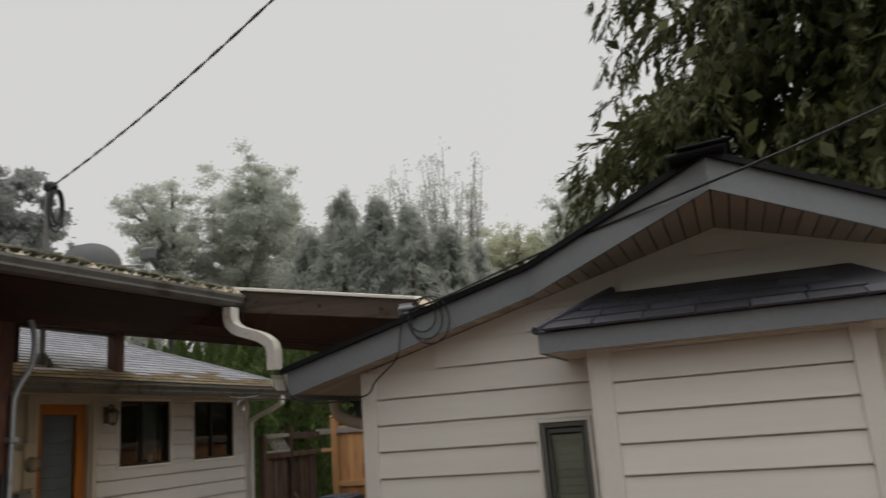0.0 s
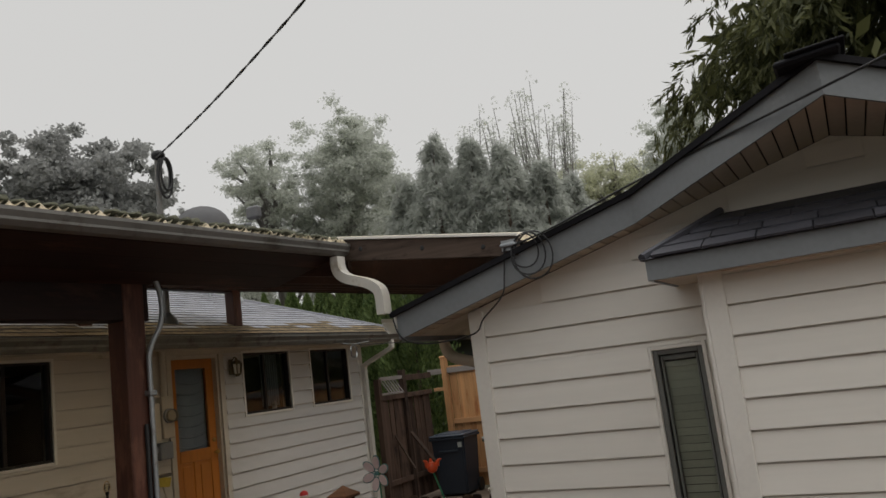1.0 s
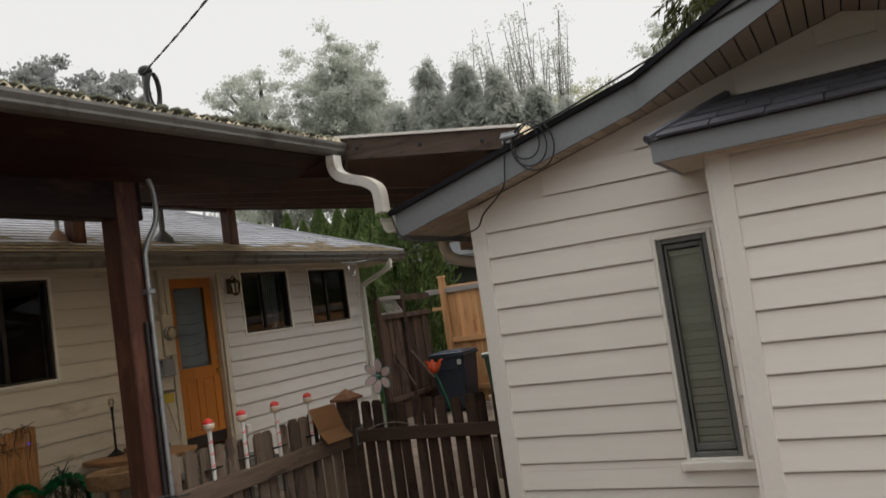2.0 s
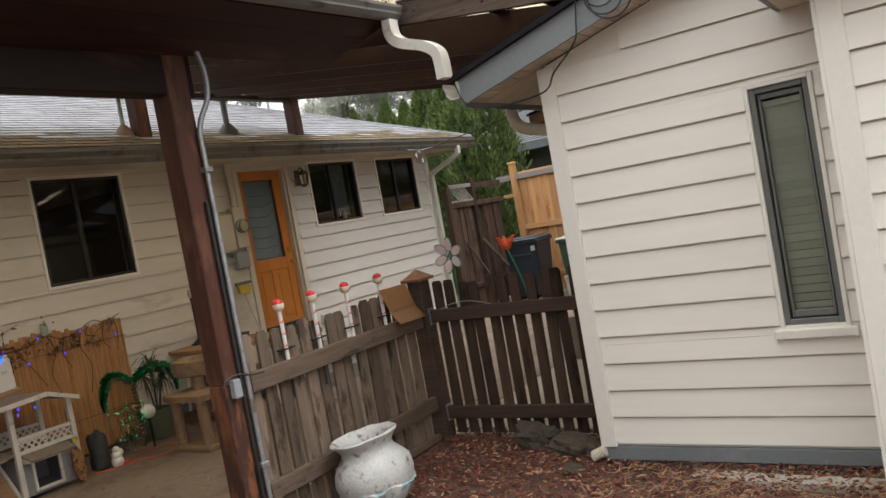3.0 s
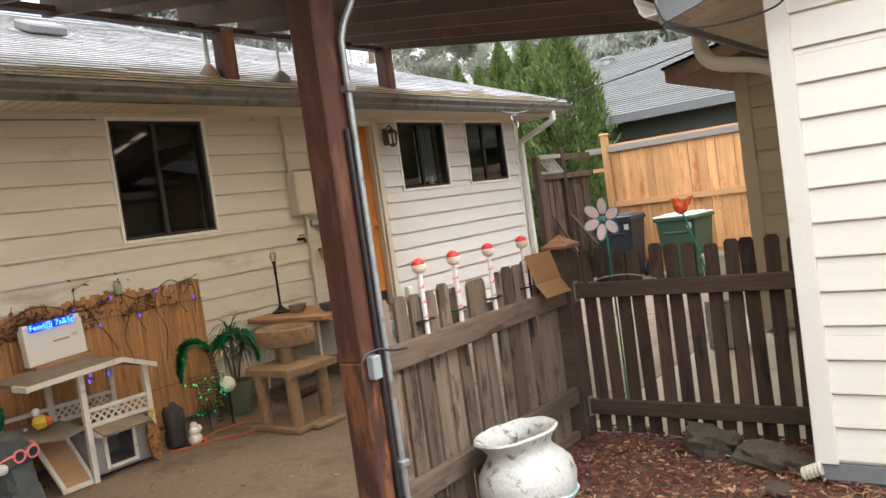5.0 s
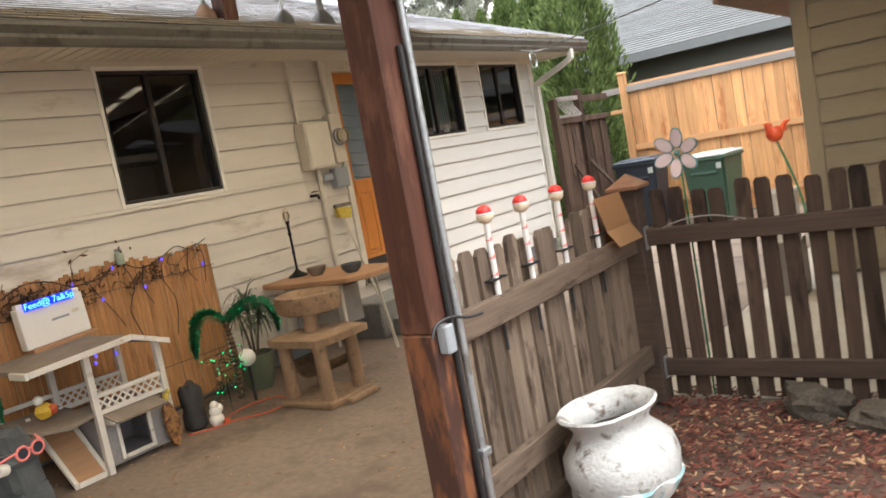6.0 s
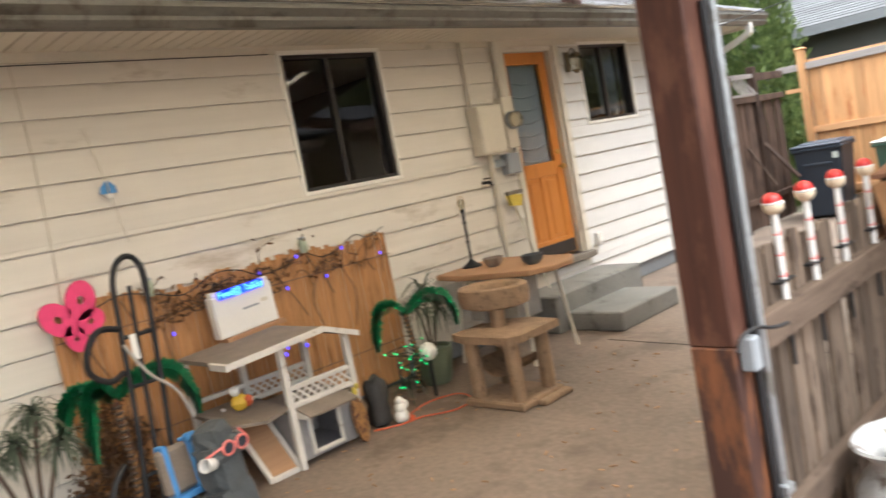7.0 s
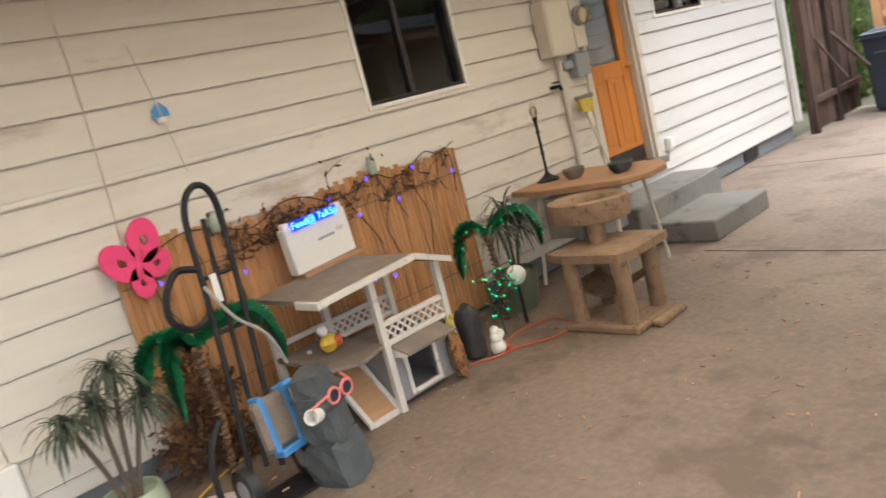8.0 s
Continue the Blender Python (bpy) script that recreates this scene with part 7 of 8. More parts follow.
for x, y, z in ((0.0, 0.02, 0.72), (0.03, 0.10, 0.58), (0.0, -0.08, 0.62)):
    part("stem", tube(bmesh.new(), smooth_line([(x * 0.3, y * 0.2, 0.24), (x * 0.6, y * 0.5, z * 0.7), (x, y, z)], 4), 0.011, 7), "trunk_brown", plant2, smooth=True)
    strap_leaves("leaf_head", 48, 0.30, 0.010, (-0.3, 1.4), "leaf_garden", plant2, int(z * 100) + 5, (x, y, z - 0.02))


def tinsel_palm(x, y, h, fronds, label, lights_too):
    t_ = thing("tinsel_palm", label, "decoration", x, y, 0)
    part("trunk", tube(bmesh.new(), smooth_line([(0, 0, 0), (0.01, 0.03, h * 0.5), (0, 0, h)], 5), 0.018, 8), "tiki_wood", t_, smooth=True)
    for k in range(int(h / 0.035)):
        part("trunk_ring", lathe(bmesh.new(), [(0.017, 0), (0.03, 0.012), (0.017, 0.02)], 8), "trunk_brown", t_, at=pose(0.005, 0.02 * math.sin(math.pi * k * 0.035 / h), 0.035 * k))
    for (dy, dz, dx) in fronds:
        spine = smooth_line([(0, 0, h), (dx * 0.4, dy * 0.4, h + 0.09), (dx * 0.8, dy * 0.8, h + 0.07), (dx, dy, h + dz * 0.4), (dx, dy * 1.03, h + dz)], 8)
        r_ = random.Random(int(1000 * (dy + 3)))
        vs_, fs = [], []
        for i, p in enumerate(spine):
            q = spine[min(i + 1, len(spine) - 1)]
            d = (q - spine[max(i - 1, 0)]).normalized()
            wide = 0.35 + 0.75 * math.sin(math.pi * min(1.0, (i + 3) / len(spine)))
            out_ = d.cross(Vector((1, 0, 0))).normalized()
            for _ in range(55):
                ang = (out_ * r_.choice((-1, 1)) + Vector((r_.uniform(-0.6, 0.6), r_.uniform(-0.3, 0.3), r_.uniform(-0.7, 0.1))) + d * r_.uniform(0.1, 0.9)).normalized()
                c = p + d * r_.uniform(-0.02, 0.02)
                s2 = d.cross(ang).normalized() * 0.003 + d * 0.003
                j = len(vs_)
                L = r_.uniform(0.032, 0.06) * wide
                vs_ += [tuple(c - s2), tuple(c + s2), tuple(c + ang * L + s2), tuple(c + ang * L - s2)]
                fs.append((j, j + 1, j + 2, j + 3))
        me_ = bpy.data.meshes.new("frond")
        me_.from_pydata(vs_, [], fs)
        me_.materials.append(M["tinsel"])
        o = new("frond", me_)
        o.parent = t_
        if lights_too:
            for i in range(6, len(spine), 7):
                part("light", blob(bmesh.new(), scaled(*(spine[i] + Vector((0.03, r_.uniform(-0.02, 0.02), 0.0))), 0.004, 0.004, 0.004), 6), "led_green", t_)
    return t_


tinsel_palm(-6.82, 4.66, 0.60, ((-0.33, -0.16, 0.05), (0.38, -0.16, 0.12)), "artificial palm with shiny green tinsel fronds and tiny lights", True)
tinsel_palm(-6.86, 2.54, 0.69, ((-0.30, -0.10, 0.08), (-0.20, -0.24, 0.16), (0.40, -0.20, 0.1)), "artificial palm with green tinsel fronds and a ringed trunk", False)
gl = thing("light_net", "cluster of tiny green lights on dark wire beside the pots", "string lights", -6.62, 4.42, 0.0)
r_ = random.Random(3)
pts = [(r_.uniform(-0.05, 0.08), r_.uniform(-0.17, 0.17), r_.uniform(0.14, 0.46)) for _ in range(22)]
part("wire", tube(bmesh.new(), smooth_line([(0.0, 0.0, 0.0)] + pts, 3), 0.003, 4), "cable", gl)
bulb = None
for p in pts:
    if bulb is None:
        bulb = part("bulb", blob(bmesh.new(), scaled(0, 0, 0, 0.006, 0.006, 0.006), 6), "led_green", gl, at=pose(*p))
    else:
        share("bulb", bulb, pose(*p), gl)
strap_leaves("fern_leaves", 40, 0.20, 0.008, (0.2, 1.4), "leaf_garden", gl, 77, (-0.08, 0.05, 0.12))
t = thing("globe_ornament", "white frosted globe ornament standing on a short stem", "ornament", -6.62, 4.64, 0.0)
part("stem", tube(bmesh.new(), [(0, 0, 0), (0, 0, 0.28)], 0.012, 8), "black", t)
part("globe", blob(bmesh.new(), scaled(0, 0, 0.33, 0.065, 0.065, 0.065), 16), "ceramic", t, smooth=True)

# ---- cat tree ----
ct = thing("cat_tree", "tan carpeted cat tree with posts, hammock and perches", "cat tree", -5.95, 4.735, 0)
ct.matrix_basis = ct.matrix_basis @ Matrix.Diagonal((0.88, 0.80, 1.0, 1.0))
part("base", bx(-0.29, 0.29, -0.27, 0.27, 0.0, 0.05, 0.012), "carpet", ct)
for x, y in ((-0.20, -0.18), (0.20, -0.18), (0.20, 0.20), (-0.20, 0.20)):
    part("post", tube(bmesh.new(), [(x, y, 0.05), (x, y, 0.43)], 0.058, 14), "carpet", ct, smooth=True)
bm = bmesh.new()
prism(bm, [(-0.37, -0.20, 0.43), (-0.20, -0.26, 0.43), (0.24, -0.26, 0.43), (0.30, -0.16, 0.43), (0.29, 0.34, 0.43), (0.0, 0.38, 0.43), (-0.34, 0.28, 0.43)], (0, 0, 0.05))
part("platform", bm, "carpet", ct)
part("pillar", tube(bmesh.new(), [(-0.1, 0.08, 0.48), (-0.1, 0.08, 0.63)], 0.064, 14), "carpet", ct, smooth=True)
part("pillar", tube(bmesh.new(), [(-0.30, 0.2, 0.48), (-0.30, 0.2, 0.63)], 0.05, 12), "carpet_grey", ct, smooth=True)
bm = lathe(bmesh.new(), [(0.22, 0.595), (0.265, 0.61), (0.28, 0.68), (0.27, 0.735), (0.235, 0.745), (0.20, 0.73), (0.17, 0.68), (0.01, 0.665)], 24)
for v in bm.verts:
    v.co.x = v.co.x * 1.15 - 0.22
    v.co.y = v.co.y * 0.95 + 0.22
part("perch", bm, "carpet", ct, smooth=True)
bm = bmesh.new()
for k in range(13):
    a = math.pi * (0.08 + 0.84 * k / 12)
    bm.verts.new((0.19 * -math.cos(a), -0.16, 0.34 - 0.15 * math.sin(a)))
    bm.verts.new((0.19 * -math.cos(a), 0.20, 0.34 - 0.15 * math.sin(a)))
bm.verts.ensure_lookup_table()
for k in range(12):
    bm.faces.new((bm.verts[2 * k], bm.verts[2 * k + 1], bm.verts[2 * k + 3], bm.verts[2 * k + 2]))
bmesh.ops.solidify(bm, geom=bm.faces[:], thickness=0.02)
part("hammock", bm, "carpet", ct, smooth=True)
part("ramp_lip", bx(0.29, 0.37, -0.1, 0.27, 0.0, 0.035, 0.01), "carpet", ct)

# ---- side table, lamp, bowls ----
tb = thing("side_table", "wooden side table with a rough-edged top and thin splayed legs", "table", -6.62, 5.66, 0)
loop = []
for x, y in ((-0.5, -0.34), (-0.2, -0.40), (0.15, -0.36), (0.45, -0.30), (0.56, -0.12), (0.55, 0.12), (0.42, 0.30), (0.1, 0.33), (-0.25, 0.36), (-0.5, 0.33)):
    loop.append((x, y, 0.70))
bm = prism(bmesh.new(), loop, (0, 0, 0.045))
bmesh.ops.bevel(bm, geom=bm.edges[:], offset=0.008, segments=1, affect="EDGES")
part("tabletop", bm, "plywood", tb)
for x, y in ((-0.40, -0.26), (0.34, -0.24), (0.32, 0.26), (-0.40, 0.28)):
    part("leg", tube(bmesh.new(), [(x, y * 1.15, 0.0), (x * 0.85, y * 0.85, 0.70)], 0.014, 8), "trim_cream", tb)
part("shelf_box", bx(-0.42, 0.10, -0.1, 0.2, 0.30, 0.62, 0.006), "carpet_grey", tb)
lamp = thing("table_lamp", "slender dark lamp stand without a shade on the side table", "lamp", -6.99, 5.63, 0.745)
part("base", lathe(bmesh.new(), [(0.085, 0), (0.085, 0.012), (0.06, 0.025), (0.025, 0.05), (0.012, 0.07)], 18), "black_metal", lamp, smooth=True)
part("stem", lathe(bmesh.new(), [(0.011, 0.07), (0.011, 0.20), (0.018, 0.215), (0.011, 0.23), (0.011, 0.36), (0.02, 0.375), (0.012, 0.39), (0.013, 0.46), (0.02, 0.47), (0.02, 0.49)], 12), "black_metal", lamp, smooth=True)
part("bulb", lathe(bmesh.new(), [(0.012, 0.49), (0.026, 0.53), (0.022, 0.565), (0.001, 0.575)], 12), "lamp_glass", lamp, smooth=True)
part("harp", tube(bmesh.new(), smooth_line([(0, -0.02, 0.48), (0, -0.04, 0.54), (0, 0.0, 0.60), (0, 0.04, 0.54), (0, 0.02, 0.48)], 4), 0.003, 5), "brass", lamp)
for x, y, r, mm, lb in ((-6.72, 5.60, 0.085, "felt", "brown bowl with a ribbed side on the side table"), (-6.33, 5.62, 0.09, "slate", "shallow dark bowl on the side table")):
    bm = lathe(bmesh.new(), [(r * 0.5, 0), (r * 0.85, 0.03), (r, 0.075), (r * 0.93, 0.075), (r * 0.75, 0.03), (0.01, 0.015)], 22)
    tagged(part("bowl", bm, mm, at=pose(x, y, 0.7455), smooth=True), lb, "bowl")

# ---- hand truck, stone head, clutter ----
ht = thing("hand_truck", "black tubular hand truck leaning by the wall", "hand truck", -6.46, 2.56, 0)
for s in (-1, 1):
    part("side_tube", tube(bmesh.new(), smooth_line([(0.06, -0.06 + 0.08 * s, 0.12), (0.03, 0.0 + 0.08 * s, 0.7), (-0.02, 0.05 + 0.085 * s, 1.25)], 4), 0.014, 8), "black_metal", ht, smooth=True)
part("top_loop", tube(bmesh.new(), [(-0.02 - 0.01 * math.sin(a), 0.05 - 0.085 * math.cos(a) + 0.02 * math.sin(a), 1.25 + 0.20 * math.sin(a) ** 0.7) for a in [math.pi * i / 14 for i in range(15)]], 0.016, 8), "black_metal", ht, smooth=True)
part("centre_tube", tube(bmesh.new(), [(0.05, -0.05, 0.15), (-0.02, 0.05, 1.30)], 0.012, 8), "black_metal", ht)
for z in (0.35, 0.80, 1.05):
    f = (z - 0.12) / 1.13
    part("cross_bar", tube(bmesh.new(), [(0.06 - 0.08 * f, -0.06 + 0.11 * f - 0.08, z), (0.06 - 0.08 * f, -0.06 + 0.11 * f + 0.08, z)], 0.011, 8), "black_metal", ht)
part("handle_loop", tube(bmesh.new(), smooth_line([(0.0, -0.06, 1.10), (0.02, -0.16, 1.12), (0.04, -0.24, 1.04), (0.04, -0.25, 0.93), (0.02, -0.16, 0.86), (0.0, -0.08, 0.88)], 5), 0.016, 8), "black_metal", ht, smooth=True)
part("fork_tube", tube(bmesh.new(), smooth_line([(0.06, -0.2, 0.45), (0.12, -0.30, 0.36), (0.14, -0.33, 0.2), (0.14, -0.32, 0.02)], 5), 0.015, 8), "black_metal", ht, smooth=True)
part("toe_plate", bx(0.0, 0.22, -0.24, 0.12, 0.0, 0.014, 0.004), "black_metal", ht)
for y in (-0.17, 0.15):
    w_ = part("wheel", tube(bmesh.new(), [(0.06, y - 0.025, 0.10), (0.06, y + 0.025, 0.10)], 0.10, 18), "black", ht, smooth=True)
    part("rim", tube(bmesh.new(), [(0.06, y - 0.028, 0.10), (0.06, y + 0.028, 0.10)], 0.05, 14), "steel", w_)
part("label_tag", bx(0.012, 0.018, -0.02, 0.012, 0.93, 1.06), "white_plastic", ht)
part("rope", tube(bmesh.new(), smooth_line([(0.02, -0.06, 1.02), (0.05, 0.02, 0.85), (0.06, 0.14, 0.72), (0.05, 0.2, 0.55)], 5), 0.009, 6), "carpet_grey", ht)
bun = thing("taped_bundle", "grey padded bundle wrapped with blue straps on the hand truck", "bundle", -6.36, 2.60, 0.22, 10)
part("pad", bx(-0.03, 0.04, -0.10, 0.12, 0.0, 0.24, 0.02, pose(0, 0, 0, 0, -8, 0)), "felt", bun)
for a in ((-0.036, 0.046, -0.075, -0.045, -0.01, 0.26), (-0.036, 0.046, 0.065, 0.10, -0.02, 0.255), (-0.02, 0.06, -0.06, 0.08, -0.04, -0.005)):
    part("strap", bx(*a, 0.006, pose(0, 0, 0, 0, -8, 0)), "blue_tape", bun)
part("buckle", bx(0.0, 0.05, 0.05, 0.12, 0.24, 0.28, 0.01), "blue_tape", bun)
bm = bmesh.new()
for x, y, z, sx, sy, sz, rz_ in ((0, 0, 0.11, 0.13, 0.15, 0.12, 12), (0.0, -0.01, 0.31, 0.105, 0.12, 0.12, 25), (0.0, 0.0, 0.42, 0.12, 0.145, 0.05, 5), (-0.02, -0.02, 0.50, 0.09, 0.11, 0.07, 30)):
    one = bmesh.new()
    bmesh.ops.create_cube(one, size=2)
    bmesh.ops.subdivide_edges(one, edges=one.edges[:], cuts=2, use_grid_fill=True)
    for v in one.verts:
        v.co = v.co.lerp(v.co.normalized() * 1.3, 0.45)
        v.co *= 1 + 0.16 * noise.noise(v.co * 1.7 + Vector((z * 9, 0, 0)))
    one.transform(scaled(x, y, z, sx, sy, sz, 6, -8, rz_))
    block = bpy.data.meshes.new("block")
    one.to_mesh(block)
    one.free()
    bm.from_mesh(block)
    bpy.data.meshes.remove(block)
tagged(part("stone_statue", bm, "slate", at=scaled(-6.20, 2.76, 0.0, 0.84, 0.74, 0.94)), "dark grey stacked stone head statue on the patio", "statue")
sg = thing("sunglasses", "pink plastic sunglasses worn by the stone head", "sunglasses", -6.075, 2.78, 0.43, 14)
for y in (-0.035, 0.055):
    part("rim", tube(bmesh.new(), [(0.0, y + 0.036 * math.sin(a), 0.034 * math.cos(a)) for a in [2 * math.pi * i / 16 for i in range(17)]], 0.007, 6), "pink_plastic", sg, smooth=True)
    part("lens", tube(bmesh.new(), [(-0.002, y, 0), (0.002, y, 0)], 0.033, 14), "bin_navy", sg)
part("bridge", tube(bmesh.new(), [(0.0, 0.0, 0.012), (0.0, 0.02, 0.012)], 0.006, 6), "pink_plastic", sg)
part("temple", tube(bmesh.new(), [(0.0, -0.075, 0.015), (-0.01, -0.17, 0.0)], 0.006, 6), "pink_plastic", sg)
part("temple", tube(bmesh.new(), [(0.0, 0.09, 0.02), (-0.06, 0.10, 0.05)], 0.006, 6), "pink_plastic", sg)
t = thing("cup", "white plastic cup stuck on the stone head", "cup", -6.08, 2.655, 0.38)
part("body", lathe(bmesh.new(), [(0.03, 0), (0.036, 0.07), (0.032, 0.07), (0.026, 0.006)], 16), "white_plastic", t, smooth=True, at=pose(0, 0, 0, 0, 75, -60))

pb = thing("pink_butterfly", "bright pink foam butterfly with cut-out wings on the siding", "decoration", -7.12, 2.52, 1.14, 0)
for s, cy, cz, ry, rz_, rot in ((1, 0.055, 0.10, 0.062, 0.085, -12), (-1, -0.085, 0.02, 0.062, 0.085, 40), (1, 0.085, -0.03, 0.05, 0.062, -60), (-1, -0.012, -0.105, 0.042, 0.062, 12)):
    outer_ = [(0, ry * math.sin(a), rz_ * math.cos(a)) for a in [2 * math.pi * i / 20 for i in range(20)]]
    bm = bmesh.new()
    rings = []
    for f in (1.35, 0.30):
        for dx in (0.0, 0.012):
            rings.append([bm.verts.new((dx, p[1] * f, p[2] * f)) for p in outer_])
    for i in range(20):
        j = (i + 1) % 20
        for a, b in ((0, 2), (3, 1), (1, 0), (2, 3)):
            bm.faces.new((rings[a][i], rings[a][j], rings[b][j], rings[b][i]))
    part("wing", bm, "pink", pb, at=pose(0, cy, cz, rot, 0, 0))
part("body", blob(bmesh.new(), scaled(0.006, 0.0, 0.0, 0.012, 0.022, 0.11, -14), 10), "pink", pb, smooth=True)
tuft = strap_leaves("dry_plant", 60, 0.22, 0.007, (0.2, 1.5), "leaf_dry", None, 41, (0, 0, 0.02))
tuft.matrix_basis = pose(-6.95, 2.78, 0.0) @ Matrix.Diagonal((1, 1, 1.6, 1))
tagged(tuft, "dry brownish tuft of leaves beside the screen", "plant")

tagged(part("extension_cord", tube(bmesh.new(), smooth_line([(-6.5, 3.95, 0.008), (-6.40, 4.10, 0.008), (-6.36, 4.25, 0.008), (-6.22, 4.42, 0.008), (-6.24, 4.62, 0.008), (-6.45, 4.70, 0.008), (-6.55, 4.50, 0.008), (-6.50, 4.28, 0.008), (-6.44, 4.20, 0.012)], 8), 0.0055, 6), "cord_orange", smooth=True), "orange extension cord looped on the patio", "cord")
tagged(part("plug", bx(-6.47, -6.40, 4.19, 4.23, 0.0, 0.03, 0.006), "cord_orange"), "orange plug lying on the patio", "plug")
tagged(part("yellow_cord", tube(bmesh.new(), smooth_line([(-6.72, 2.2, 0.008), (-6.85, 2.4, 0.01), (-6.95, 2.6, 0.008), (-7.0, 2.9, 0.008)], 6), 0.006, 6), "cord_yellow", smooth=True), "yellow cord lying along the wall", "cord")
bm = blob(bmesh.new(), scaled(0, 0, 0.02, 0.14, 0.16, 0.025), 14, 0.5)
tagged(part("purple_cloth", bm, "petal", at=pose(-6.55, 2.28, 0.0)), "crumpled lilac cloth lying on the patio", "cloth")
# crack across the slab, dirt at the wall foot
bm = bmesh.new()
for a, b in (((-3.7, 1.3), (-7.15, 1.9)), ((-3.7, 5.9), (-6.1, 6.1)), ((-3.7, 9.0), (-7.1, 9.1))):
    n = 14
    pts = [(a[0] + (b[0] - a[0]) * i / n, a[1] + (b[1] - a[1]) * i / n + 0.03 * noise.noise(Vector((i * 0.9, a[1], 0))), 0.0005) for i in range(n + 1)]
    tube(bm, pts, 0.004, 4)
tagged(part("slab_joint", bm, "soil"), "dark cracks and joints in the patio slab", "joint", kind="structure")
tagged(scatter_chips("leaf_litter", "dry leaf scraps scattered over the patio", 260, "straw", 0.03, (-7.1, -3.8, 1.5, 6.0), 9), category="leaves")

# ---- trees and the far side ----


def quads(name, c, u, v, material, parent, kind="stuff"):
    """Leaf cards: centres c, half axes u and v."""
    n = len(c)
    p = np.stack([c - u, c - v, c + u, c + v], 1)
    me_ = bpy.data.meshes.new(name)
    me_.vertices.add(n * 4)
    me_.vertices.foreach_set("co", p.astype(np.float32).ravel())
    me_.loops.add(n * 4)
    me_.loops.foreach_set("vertex_index", np.arange(n * 4, dtype=np.int32))
    me_.polygons.add(n)
    me_.polygons.foreach_set("loop_start", np.arange(0, n * 4, 4, dtype=np.int32))
    me_.update(calc_edges=True)
    me_.validate()
    me_.materials.append(M[material])
    ob_ = new(name, me_)
    ob_.parent = parent
    return tagged(ob_, kind=kind)


def unit(a):
    return a / np.maximum(np.linalg.norm(a, axis=1, keepdims=True), 1e-9)


def broadleaf(label, x, y, h, w, material, seed, clumps=70, per=120, leaf=0.22, bare=0.0, bark="trunk_grey", low=0.25, group="far trees", spread=0.36, clump=0.27):
    rng_ = np.random.default_rng(seed)
    t_ = thing("tree", label, "tree", x, y, -0.1, group=group)
    half = np.array([w / 2, w / 2, h * (1 - low) / 2])
    lobes = 30
    ld = unit(rng_.normal(size=(lobes, 3)))
    ld = np.sign(ld) * np.abs(ld) ** 0.75
    lc = ld * (rng_.uniform(0.15, 1.0, lobes) ** 0.4)[:, None] * (1.0 - spread) * 0.92
    lr = rng_.uniform(0.75, 1.25, lobes) * spread * 1.05
    which = rng_.integers(0, lobes, clumps)
    cd = unit(rng_.normal(size=(clumps, 3)))
    cc = (lc[which] + cd * (lr[which] * rng_.uniform(0.35, 1.0, clumps) ** 0.5)[:, None]) * half
    cc[:, 2] += h * (1 + low) / 2
    size = rng_.uniform(0.6, 1.3, clumps) * clump
    c = np.repeat(cc, per, 0) + rng_.normal(size=(clumps * per, 3)) * np.repeat(size, per)[:, None] * np.array([1, 1, 0.6])
    n = len(c)
    a = unit(rng_.normal(size=(n, 3)))
    b = unit(np.cross(a, rng_.normal(size=(n, 3))))
    L = leaf * rng_.uniform(0.5, 1.2, n)[:, None]
    quads("crown", c, a * L, b * L * 0.6, material, t_)
    bm_ = bmesh.new()
    tube(bm_, [(0, 0, 0), (0.02 * w, 0, h * low), (0, 0.02 * w, h * 0.6), (0, 0, h * 0.9)], [0.035 * h * 0.6, 0.028 * h * 0.6, 0.014 * h * 0.6, 0.03], 7)
    part("trunk", bm_, bark, t_, smooth=True)
    for i in rng_.choice(clumps, min(clumps, 22), replace=False):
        p = cc[i]
        z0 = max(h * low, min(h * 0.75, p[2] - 0.35 * math.hypot(p[0], p[1]) - 0.1 * h))
        part("limb", tube(bmesh.new(), [(0, 0, z0), tuple(p * np.array([0.5, 0.5, 0]) + np.array([0, 0, (z0 + p[2]) / 2 + 0.02 * h])), tuple(p)], [0.012 * h, 0.007 * h, 0.015], 5), bark, t_)
    return t_


